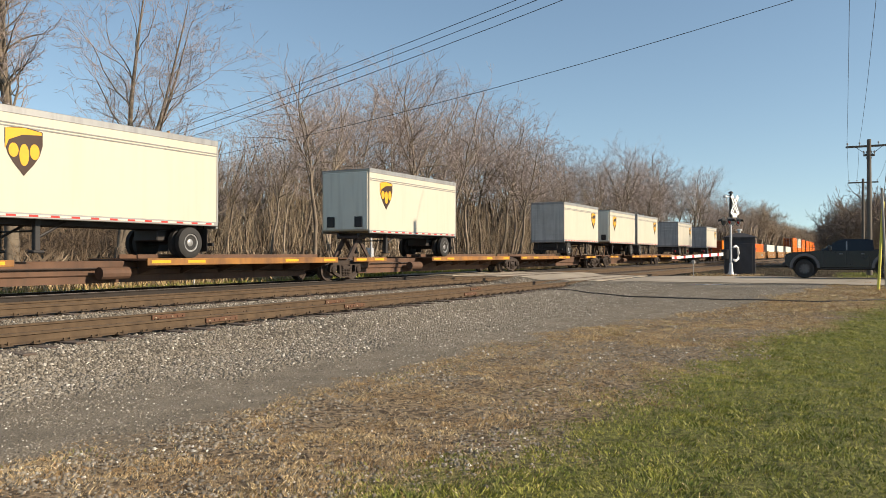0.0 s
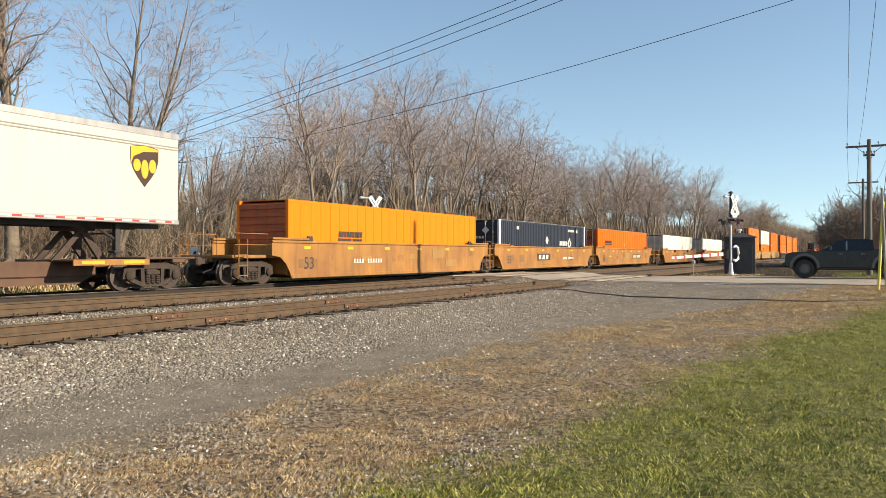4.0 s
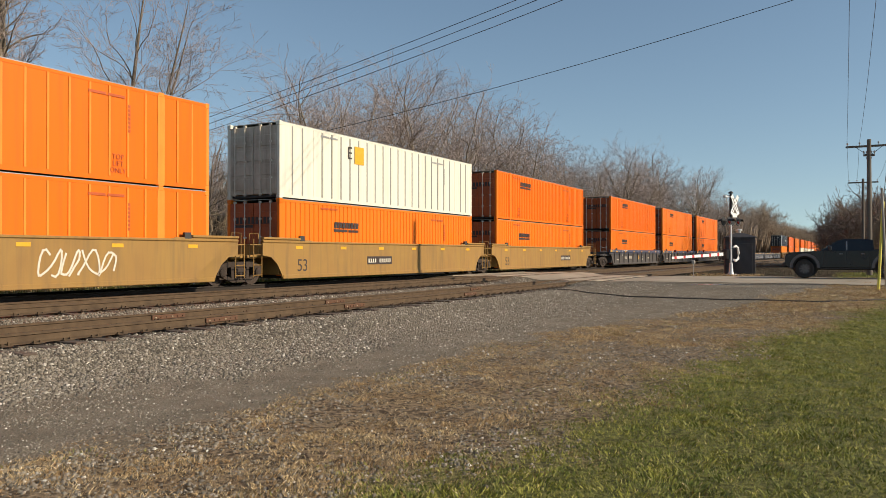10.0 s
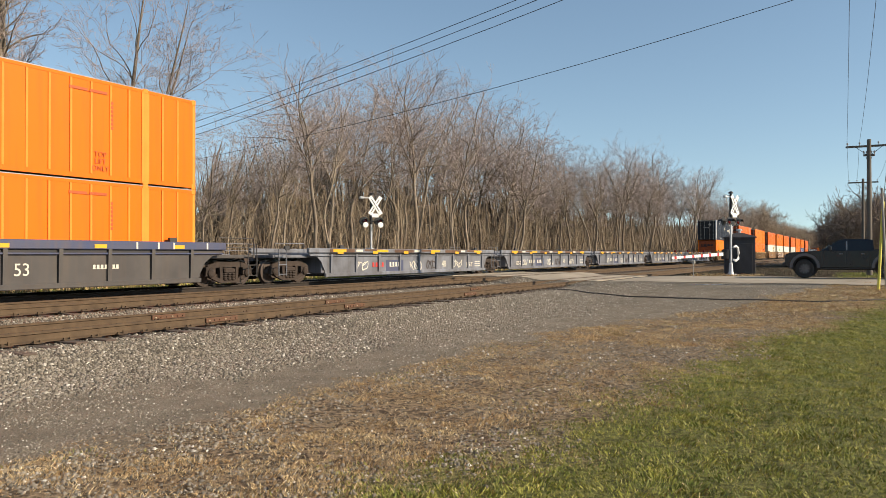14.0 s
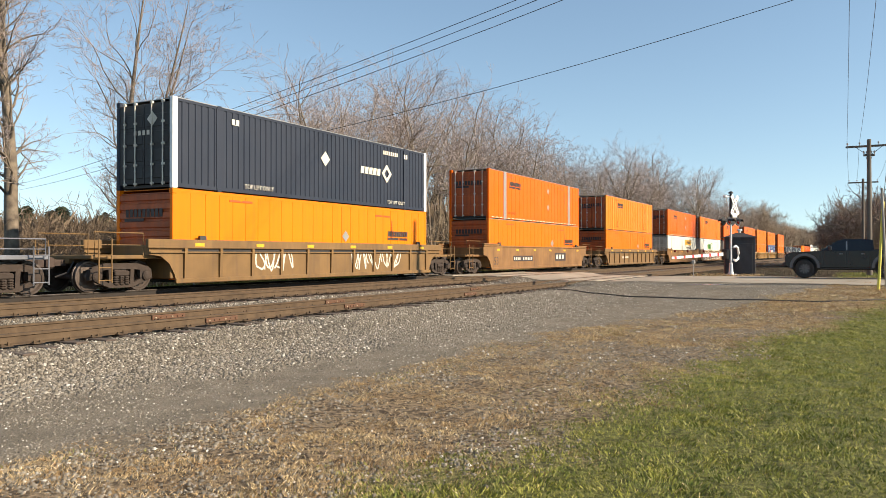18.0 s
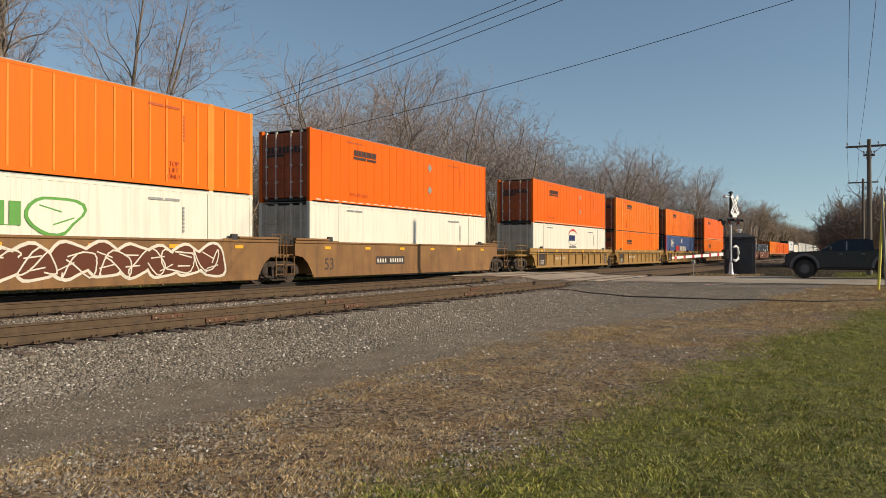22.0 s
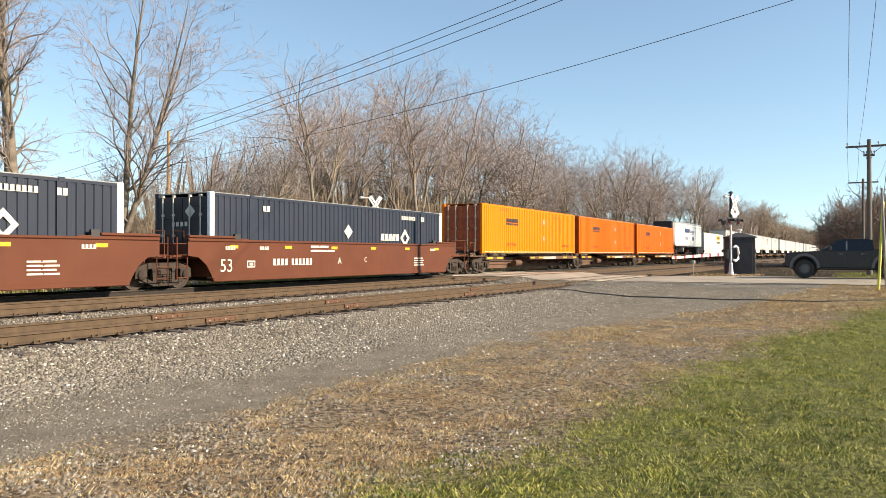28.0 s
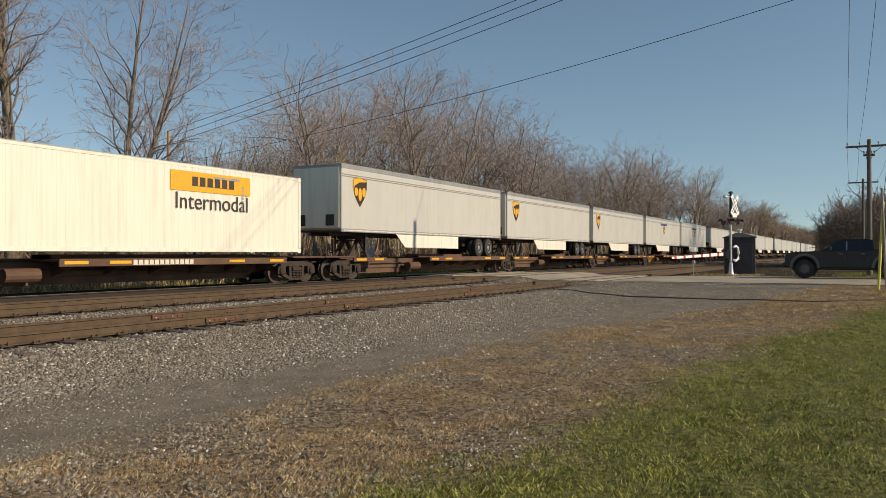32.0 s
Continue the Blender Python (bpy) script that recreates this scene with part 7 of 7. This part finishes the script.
def conifer(x, y, H, seed):
    ob = thing("evergreen_tree", "small dark green evergreen beyond the track", "tree")
    q = random.Random(seed)
    part("trunk", Geo().tube((0, 0, -0.2), (0, 0, H * 0.95), 0.12, 0.02, 6), BARK, ob)
    vs, fs = [], []
    for k in range(1500):
        f = q.random()
        z = H * (0.12 + 0.88 * f)
        R = H * 0.42 * (1 - f) ** 0.45 * q.uniform(0.25, 1.15) * (0.75 + 0.35 * math.sin(7 * f + seed)) + 0.05
        a = q.uniform(0, 6.283)
        c = Vector((R * math.cos(a), R * math.sin(a), z + q.uniform(-0.1, 0.1)))
        o = Vector((math.cos(a), math.sin(a), -0.25)) * 0.28
        s = Vector((-math.sin(a), math.cos(a), q.uniform(-0.4, 0.4))) * 0.09
        n = len(vs)
        vs += [c - o - s * 0.5, c - o + s * 0.5, c + s, c + o, c - s]
        fs += [(n, n + 1, n + 2, n + 4), (n + 4, n + 2, n + 3, n + 3)]
    me = bpy.data.meshes.new("needles")
    me.from_pydata(vs, [], [tuple(dict.fromkeys(p)) for p in fs])
    me.materials.append(NEEDLE)
    part("needles", me, None, ob)
    ob.location = (x, y, float(height(x, y)))


NEEDLE = island_material("evergreen_needles", [(0.03, 0.045, 0.02), (0.05, 0.07, 0.03), (0.07, 0.09, 0.045)])
for i, (x, y, h) in enumerate(((36.5, 56, 4.6), (39.0, 54, 4.0), (41.0, 57, 4.9), (43, 54.5, 3.8), (45, 57, 4.6), (34.6, 58, 4.2), (47, 55.5, 3.9), (40.0, 60, 5.0), (38.0, 58.5, 4.4), (42.2, 60, 4.7))):
    conifer(x, y, h, 300 + i)


# ---- crossing signals, hut, poles ----
def signal_mast(x, y, turn, label, arm=True):
    """A crossing signal: mast, crossed boards, lamp pairs, bell and gate. It faces its local -y; the arm points along local -x."""
    ob = thing("crossing_signal", label, "railway signal", "crossing signals")
    ob.matrix_basis = pose(x, y, float(height(x, y)), 0, 0, turn)
    part("mast", Geo().tube((0, 0, 0), (0, 0, 4.75), 0.065, n=12), ALUMINIUM, ob, "bare aluminium mast", flat=False)
    b = Geo().soft_box(-0.26, 0.26, -0.26, 0.26, 0.0, 0.10, 0.02)
    b.lathe((0, 0, 0.1), (0, 0, 1), [(0.17, 0), (0.13, 0.12), (0.11, 0.40), (0.10, 0.62), (0.075, 0.64)], 12)
    part("base", b, ALUMINIUM, ob, "pale cast base", flat=False)
    for a in (45, -45):
        g = Geo().soft_box(-0.66, 0.66, -0.012, 0.012, -0.13, 0.13, 0.008)
        o = part("crossed_board", g, SIGN_WHITE, ob, "white crossed board")
        o.matrix_basis = pose(0.22, -0.13 - (0.014 if a > 0 else -0.012), 4.15, 0, a * 1.25, 0)
        bars(o, -0.48, -0.02, 0.96, 0.04, 8 if a > 0 else 7, BLACK_MARK, y=-0.0125, gap=0.5)
    part("track_sign", Geo().soft_box(0.0, 0.44, -0.135, -0.12, 3.42, 3.66, 0.005), SIGN_WHITE, ob)
    part("mast_sleeve", Geo().tube((0, 0, 3.0), (0, 0, 4.76), 0.085, n=12), BLACK_PAINT, ob, "black upper mast section", flat=False)
    for s in (-1, 1):
        arm_g = Geo().tube((-0.55, s * 0.10, 3.18), (0.55, s * 0.10, 3.18), 0.03, n=8)
        part("lamp_arm", arm_g, BLACK_PAINT, ob)
        for xx in (-0.48, 0.48):
            o = part("lamp_backing", Geo().lathe((xx, s * 0.16, 3.18), (0, s, 0), [(0.25, 0.0), (0.255, 0.02), (0.25, 0.03)], 20), BLACK_PAINT, ob, "round black lamp backing")
            part("lamp", Geo().lathe((xx, s * 0.19, 3.18), (0, s, 0), [(0.15, 0.0), (0.15, 0.02), (0.10, 0.05), (0.03, 0.06)], 16), LENS_RED, o, "dark red lens")
            h = Geo()
            for k in range(9):
                a0, a1 = radians(10 + k * 17.8), radians(10 + (k + 1) * 17.8)
                h.add([(xx + 0.17 * math.cos(a0), s * 0.19, 3.18 + 0.17 * math.sin(a0)), (xx + 0.17 * math.cos(a1), s * 0.19, 3.18 + 0.17 * math.sin(a1)),
                       (xx + 0.17 * math.cos(a1), s * 0.45, 3.14 + 0.17 * math.sin(a1)), (xx + 0.17 * math.cos(a0), s * 0.45, 3.14 + 0.17 * math.sin(a0))], [(0, 1, 2, 3)])
            part("lamp_hood", h, BLACK_PAINT, o)
    bell = Geo().lathe((0, 0, 4.75), (0, 0, 1), [(0.05, 0), (0.05, 0.06), (0.15, 0.08), (0.13, 0.15), (0.06, 0.20)], 14)
    part("bell", bell, BLACK_PAINT, ob, flat=False)
    cross = Geo().tube((-0.62, 0, 4.62), (0.0, 0, 4.62), 0.035, n=8)
    cross.soft_box(-0.75, -0.50, -0.10, 0.10, 4.55, 4.70, 0.03)
    part("side_bracket", cross, ALUMINIUM, ob)
    box = Geo().soft_box(-0.22, 0.20, 0.08, 0.50, 0.95, 1.55, 0.04)
    part("gate_mechanism", box, ALUMINIUM if not arm else BLACK_PAINT, ob, "gate motor housing")
    if arm:
        L = 5.15
        n = 24
        for i in range(n):
            x0, x1 = -0.35 - i * L / n, -0.35 - (i + 1) * L / n
            h0 = 0.165 - 0.06 * i / n
            part("gate_arm_stripe", Geo().box(x1, x0, 0.28, 0.31, 1.30 - h0 * 0.8 - 0.22 * i / n, 1.30 + h0 * 0.35 - 0.22 * i / n), STRIPE_RED if i % 4 == 2 else SIGN_WHITE, ob, "red stripe" if i % 4 == 2 else "white stripe")
        for xx in (-2.4, -4.0, -5.2):
            part("gate_lamp", Geo().soft_box(xx - 0.05, xx + 0.05, 0.25, 0.34, 1.36, 1.50, 0.02), LENS_RED, ob)
        cw = Geo()
        rail = [(0.0, 1.66), (0.22, 1.74), (0.46, 1.62), (0.54, 1.30), (0.46, 0.98), (0.22, 0.86), (0.0, 0.94)]
        cw.sweep([(a + 0.06, -0.14, b) for a, b in rail], 0.07, 8)
        part("counterweight_arm", cw, SIGN_WHITE, ob, "white looped counterweight arm", flat=False)
    else:
        for xx in (-0.48, 0.48):
            part("spare_lamp", Geo().lathe((xx, -0.30, 2.95), (0, -1, 0), [(0.12, 0.0), (0.17, 0.03), (0.17, 0.08), (0.05, 0.10)], 14), SIGN_WHITE, ob, "pale round lamp unit")
        part("gate_mechanism", Geo().soft_box(-0.9, 0.2, -0.2, 0.2, 0.35, 0.75, 0.05), SIGN_WHITE, ob, "white gate housing")
    wire = Geo()
    rail_frame2(wire, [(0.06, 0.05, 0.4), (0.16, 0.2, 0.8), (0.10, 0.25, 1.1)], 0.02)
    part("cable", wire, BLACK_PAINT, ob)
    return ob


def rail_frame2(g, pts, r):
    g.sweep(pts, r)


STRIPE_RED = M("red_stripe", (0.55, 0.03, 0.03), 0.5, scale=4, vary=0.15)
signal_mast(48.4, 6.9, -22, "crossing signal with white crossed boards and lowered striped gate")
signal_mast(40.4, 26.8, -38, "crossing signal with white crossed boards across the tracks", arm=False)

hut = thing("equipment_hut", "small dark metal signal hut with a pitched cap", "hut")
hut.matrix_basis = pose(50.2, 6.42, float(height(50.2, 6.42)), 0, 0, 12)
part("wall", Geo().soft_box(-0.60, 0.60, -0.60, 1.10, 0.0, 2.25, 0.03), HUT_DARK, hut)
R0, R1 = -0.68, 1.18
roof = Geo().add([(-0.68, R0, 2.25), (0.68, R0, 2.25), (0.68, R1, 2.25), (-0.68, R1, 2.25), (-0.68, R0, 2.31), (0.68, R0, 2.31), (0.68, R1, 2.31), (-0.68, R1, 2.31), (-0.15, 0.05, 2.56), (0.15, 0.05, 2.56), (0.15, 0.45, 2.56), (-0.15, 0.45, 2.56)],
                 [(3, 2, 1, 0), (0, 1, 5, 4), (1, 2, 6, 5), (2, 3, 7, 6), (3, 0, 4, 7), (4, 5, 9, 8), (5, 6, 10, 9), (6, 7, 11, 10), (7, 4, 8, 11), (8, 9, 10, 11)])
part("roof", roof, HUT_DARK, hut)
part("vent", Geo().lathe((0, 0.25, 2.55), (0, 0, 1), [(0.09, 0), (0.09, 0.12), (0.17, 0.14), (0.17, 0.22), (0.05, 0.26)], 14), ALUMINIUM, hut, "round metal roof vent", flat=False)
d = part("door", Geo().soft_box(-0.635, -0.605, -0.45, 0.45, 0.12, 1.92, 0.01), HUT_DARK, hut)
part("handle", Geo().soft_box(-0.67, -0.635, 0.28, 0.32, 0.95, 1.10, 0.008), ALUMINIUM, d)

marker = thing("marker_post", "thin grey post with a small box by the road", "post")
marker.location = (44.5, 8.3, float(height(44.5, 8.3)))
part("post", Geo().tube((0, 0, 0), (0, 0, 0.80), 0.025, n=8), POLE_GREY, marker)
part("box", Geo().soft_box(-0.12, 0.12, -0.08, 0.08, 0.76, 0.94, 0.02), POLE_GREY, marker)


def utility_pole(x, y, H, arms, mat, label, r=0.16, lean=(0, 0)):
    ob = thing("utility_pole", label, "utility pole", "utility poles")
    ob.matrix_basis = pose(x, y, float(height(x, y)) - 0.1, lean[0], lean[1], 0)
    part("pole", Geo().tube((0, 0, 0), (0, 0, H), r, r * 0.68, 14), mat, ob, flat=False)
    for z, half in arms:
        part("crossarm", Geo().soft_box(0.10, 0.20, -half, half, z - 0.06, z + 0.06, 0.015), POLE_WOOD, ob)
        br = Geo()
        for s in (-1, 1):
            br.tube((0.15, 0, z - 0.6), (0.15, s * half * 0.55, z - 0.05), 0.015, n=6)
        part("brace", br, BLACK_STEEL, ob)
        for s in (-0.92, -0.4, 0.4, 0.92):
            part("insulator", Geo().lathe((0.15, s * half, z + 0.06), (0, 0, 1), [(0.02, 0), (0.02, 0.08), (0.05, 0.09), (0.055, 0.15), (0.03, 0.19)], 10), RIM, ob)
    return ob


utility_pole(51.8, -0.25, 8.05, ((7.68, 1.22), (7.15, 0.30)), POLE_WOOD, "weathered utility pole with crossarms beyond the road", r=0.165)
utility_pole(80.1, 0.1, 8.2, ((7.87, 1.22),), POLE_WOOD, "weathered utility pole with a crossarm, far off", r=0.15)
utility_pole(36.3, -1.6, 13.2, (), POLE_WOOD, "tall weathered utility pole beside the road", r=0.21)
utility_pole(34.6, 38.0, 9.05, (), POLE_NEW, "yellowish wooden pole in front of the wood", r=0.13)
utility_pole(9.4, -62.0, 23.6, ((23.1, 1.2),), POLE_WOOD, "tall utility pole far behind the lawn")

guard = thing("guy_wire", "guy wire with a yellow plastic guard beside the road", "guy wire")
gz = float(height(33.3, -0.45))
part("guard_sleeve", Geo().tube((33.3, -0.45, gz - 0.05), (33.7, -0.62, gz + 3.3), 0.052, n=10), PLASTIC_YELLOW, guard, "yellow plastic sleeve", flat=False)
part("wire", Geo().tube((33.7, -0.62, gz + 3.3), (36.2, -1.55, gz + 12.4), 0.012, n=6), BLACK_STEEL, guard)
stub = thing("guy_post", "thin weathered grey post behind a yellow guy-wire guard", "post")
part("post", Geo().tube((33.55, -0.72, gz - 0.1), (33.50, -0.58, gz + 3.75), 0.045, 0.04, n=10), POLE_GREY, stub, flat=False)
part("cap", Geo().lathe((33.50, -0.58, gz + 3.74), (0, 0, 1), [(0.048, 0), (0.048, 0.04), (0.02, 0.06)], 10), POLE_GREY, stub)


def wire_run(a, b, sag, r, label):
    """A hanging wire between two points."""
    ob = thing("overhead_wire", label, "wire", "overhead wires")
    a, b = Vector(a), Vector(b)
    g = Geo()
    n = 24
    pts = []
    for i in range(n + 1):
        t = i / n
        p = a.lerp(b, t)
        p.z -= sag * 4 * t * (1 - t)
        pts.append(p)
    rail_frame2(g, pts, r)
    part("strand", g, BLACK_STEEL, ob)


for k, (z, x) in enumerate(((9.0, 9.0), (8.6, 9.2), (8.2, 10.0))):
    wire_run((34.6, 38, z), (x, -62, 23.25), 2.0, 0.013, "thin black overhead power wire across the tracks")
wire_run((34.6, 38.0, 6.9), (36.3, -1.6, 13.0), 0.6, 0.014, "thin black overhead service wire across the tracks")
for s in (-1.24, 0.54, 1.24):
    wire_run((51.95, -0.25 + 0.92 * s, 7.95), (24.0, -0.8 + 0.92 * s, 8.3), 0.35, 0.007, "thin overhead wire along the pole line")
    wire_run((80.25, 0.1 + 0.92 * s, 8.1), (51.95, -0.25 + 0.92 * s, 7.95), 0.4, 0.008, "thin overhead wire along the pole line")


for dz in (0.0, -0.75):
    wire_run((34.6, 38.0, 8.6 + dz), (66, 104, 10.6 + dz), 0.3, 0.016, "thin overhead wire running on beyond the wood")

sign = thing("milepost_sign", "small white trackside sign on a thin post behind the tracks", "sign")
sign.location = (23.3, 24.1, float(height(23.3, 24.1)) - 0.02)
part("post", Geo().box(-0.03, 0.03, -0.02, 0.02, 0, 1.45), ALUMINIUM, sign)
o = part("panel", Geo().soft_box(-0.15, 0.15, -0.035, -0.02, 1.38, 1.78, 0.004), SIGN_WHITE, sign, "white panel")
o.rotation_euler.z = radians(-35)
o = part("marking", Geo().prism_y([(-0.07, 1.48), (0.05, 1.48), (0.08, 1.62), (-0.02, 1.60)], -0.042, -0.036), BLACK_MARK, sign, "dark mark as a bar")
o.rotation_euler.z = radians(-35)

# track wires from the rail to the roadside, lying on the gravel
for pts in (((30.0, -2.0), (27.9, 1.2), (27.6, 4.6), (28.0, 7.4), (29.2, 9.4), (30.4, 10.7), (31.1, 11.5), (31.2, 11.8)), ((29.8, 14.6), (30.0, 15.2), (30.2, 15.7))):
    line = []
    for (xa, ya), (xb, yb) in zip(pts, pts[1:]):
        for k in range(6):
            xx, yy = xa + (xb - xa) * k / 6, ya + (yb - ya) * k / 6
            line.append((xx + 0.05 * math.sin(yy * 3.1), yy, float(height(xx, yy)) + 0.02))
    cable = thing("track_cable", "thick black signal cable lying across the gravel", "cable")
    part("sheath", Geo().sweep(line, 0.026, 8), BLACK_STEEL, cable, flat=False)


# ---- pickup truck ----
def pickup(x, y, turn):
    """A four-door pickup, its nose along local +x, near side along local -y."""
    ob = thing("pickup_truck", "dark grey four-door pickup truck waiting at the gate", "truck")
    ob.matrix_basis = pose(x, y, float(height(x, y)) + 0.05, 0, 0, turn)
    W = 1.02
    # lower body with wheel arches, one outline a side joined across
    fw, rw = 1.95, -1.72
    low = [(-2.95, 0.60)] + [(rw - 0.58 * math.cos(a), 0.55 + 0.58 * math.sin(a)) for a in np.linspace(0, math.pi, 9)] + \
          [(fw - 0.58 * math.cos(a), 0.55 + 0.58 * math.sin(a)) for a in np.linspace(0, math.pi, 9)] + \
          [(2.72, 0.58), (2.86, 0.72), (2.88, 1.05), (2.80, 1.22), (2.55, 1.30), (1.35, 1.37), (1.05, 1.38), (-1.05, 1.36), (-1.10, 1.40), (-2.93, 1.40), (-2.97, 1.35)]
    part("body", Geo().prism_y([(float(a), float(b)) for a, b in low], -W, W), CAR_PAINT, ob, flat=True)
    cab = Geo()
    ring = [(1.20, 1.36), (0.45, 1.88), (0.15, 1.955), (-0.85, 1.95), (-1.08, 1.90), (-1.14, 1.36)]
    vs = [(px, -W + 0.03 + 0.20 * max(0, pz - 1.36) / 0.6, pz) for px, pz in ring] + [(px, W - 0.03 - 0.20 * max(0, pz - 1.36) / 0.6, pz) for px, pz in ring]
    n = len(ring)
    cab.add(vs, [tuple(range(n))[::-1], tuple(range(n, 2 * n))] + [(i, (i + 1) % n, n + (i + 1) % n, n + i) for i in range(n)])
    part("cab", cab, CAR_PAINT, ob)

    def yside(z):
        return -W + 0.03 + 0.20 * max(0, z - 1.36) / 0.6 - 0.006
    for pts, nm in (([(0.98, 1.40), (0.10, 1.40), (0.10, 1.86), (0.42, 1.83)], "window"), ([(0.02, 1.40), (-0.86, 1.40), (-0.86, 1.86), (0.02, 1.87)], "window")):
        for s in (1, -1):
            g = Geo().add([(px, s * yside(pz), pz) for px, pz in pts] + [(px, s * (yside(pz) + 0.02), pz) for px, pz in pts],
                          [(0, 1, 2, 3), (7, 6, 5, 4), (0, 4, 5, 1), (1, 5, 6, 2), (2, 6, 7, 3), (3, 7, 4, 0)])
            part(nm, g, GLASS_DARK, ob, "dark tinted side window")
    for s in (-1, 1):
        part("door_pillar", Geo().add([(0.03, s * (yside(1.40) - 0.003), 1.40), (0.09, s * (yside(1.40) - 0.003), 1.40), (0.09, s * (yside(1.86) - 0.003), 1.86), (0.03, s * (yside(1.86) - 0.003), 1.86)], [(0, 1, 2, 3)]), RIM, ob, "bright door pillar")
    ws = Geo().add([(1.17, -0.86, 1.40), (1.17, 0.86, 1.40), (0.50, 0.76, 1.86), (0.50, -0.76, 1.86)], [(0, 1, 2, 3)])
    for i, v in enumerate(ws.v):
        ws.v[i] = (v[0] + 0.03, v[1], v[2] + 0.015)
    part("windscreen", ws, GLASS_DARK, ob, "tinted windscreen")
    for cx, nm in ((fw, "front"), (rw, "rear")):
        for s in (-1, 1):
            y0, y1 = (-W - 0.07, -W + 0.05) if s < 0 else (W - 0.05, W + 0.07)
            angs = np.linspace(-0.05, math.pi + 0.05, 12)
            ringp = [(cx + 0.57 * math.cos(a), 0.55 + 0.57 * math.sin(a)) for a in angs][::-1] + [(cx + 0.70 * math.cos(a), 0.55 + 0.70 * math.sin(a)) for a in angs]
            m = 12
            fl = Geo().add([(float(a), yy, float(b)) for yy in (y0, y1) for a, b in ringp],
                           [(i, 2 * m - 1 - i, 2 * m - 2 - i, i + 1) for i in range(m - 1)] + [(2 * m + i + 1, 4 * m - 2 - i, 4 * m - 1 - i, 2 * m + i) for i in range(m - 1)] +
                           [(i, (i + 1) % (2 * m), 2 * m + (i + 1) % (2 * m), 2 * m + i) for i in range(2 * m)])
            part("wheel_flare", fl, FLARE, ob, "grey wheel-arch flare")
            part("wheel_liner", Geo().lathe((cx, s * 0.45, 0.56), (0, s, 0), [(0.565, 0.0), (0.565, 0.40), (0.50, 0.40), (0.50, 0.05)], 20), BLACK_STEEL, ob, "dark wheel-arch liner")
            w = part("wheel", Geo().lathe((cx, s * 0.90, 0.47), (0, s, 0), [(0.27, -0.13), (0.43, -0.13), (0.47, -0.08), (0.47, 0.08), (0.43, 0.13), (0.29, 0.14), (0.27, 0.08)], 28), TYRE, ob, "chunky black tyre", flat=False)
            rim = part("rim", Geo().lathe((cx, s * 0.90, 0.47), (0, s, 0), [(0.27, 0.0), (0.285, 0.12), (0.26, 0.125), (0.24, 0.05), (0.08, 0.04), (0.07, 0.09)], 24), BLACK_STEEL, w, flat=False)
            for k in range(10):
                a = k * 0.6283
                sp = Geo()
                c0, c1 = Vector((cx + 0.05 * math.cos(a), s * 0.985, 0.47 + 0.05 * math.sin(a))), Vector((cx + 0.26 * math.cos(a), s * 1.0, 0.47 + 0.26 * math.sin(a)))
                sp.tube(c0, c1, 0.018, 0.022, 6)
                part("spoke", sp, RIM, w)
    part("front_bumper", Geo().soft_box(2.70, 3.0, -0.98, 0.98, 0.55, 0.80, 0.06), BLACK_STEEL, ob)
    part("grille", Geo().soft_box(2.84, 2.92, -0.62, 0.62, 0.84, 1.18, 0.03), BLACK_STEEL, ob)
    for s in (-1, 1):
        part("headlight", Geo().soft_box(2.66, 2.90, s * 0.82 - 0.16, s * 0.82 + 0.16 + 0.03, 0.92, 1.16, 0.04), RIM, ob, "clear headlight")
        part("mirror", Geo().soft_box(0.72, 0.86, s * 1.12 - 0.13, s * 1.12 + 0.13, 1.38, 1.62, 0.04), CAR_PAINT, ob)
        part("running_board", Geo().soft_box(-1.05, 1.25, s * 1.0 - 0.09, s * 1.0 + 0.09, 0.46, 0.52, 0.02), BLACK_STEEL, ob)
        for hx in (0.22, -0.74):
            part("door_handle", Geo().soft_box(hx, hx + 0.18, s * (W + 0.012) - 0.015, s * (W + 0.012) + 0.015, 1.20, 1.235, 0.01), RIM, ob)
        for sx in (1.10, 0.06, -0.94):
            seam = Geo().box(sx - 0.008, sx + 0.008, s * (W + 0.002) - 0.003, s * (W + 0.002) + 0.003, 0.62, 1.36)
            part("door_seam", seam, BLACK_PAINT, ob)
    part("rear_bumper", Geo().soft_box(-3.10, -2.92, -0.95, 0.95, 0.55, 0.76, 0.04), RIM, ob)
    part("chassis", Geo().soft_box(-2.8, 2.6, -0.7, 0.7, 0.42, 0.62, 0.04), BLACK_STEEL, ob)
    part("bed_rail", Geo().soft_box(-2.95, -1.15, -1.0, 1.0, 1.39, 1.45, 0.02), BLACK_STEEL, ob)
    return ob


FLARE = M("grey_flare_plastic", (0.11, 0.11, 0.115), 0.6, scale=4, vary=0.2)
pickup(44.6, 0.72, 90)


def motions():
    """The whole train rolls along the track at one speed."""
    for ob, s, z in MOVING:
        walk(ob, [(0.0, pose(s, Y_TRAIN, z)), (32.0, pose(s - V * 32.0, Y_TRAIN, z))])


motions()
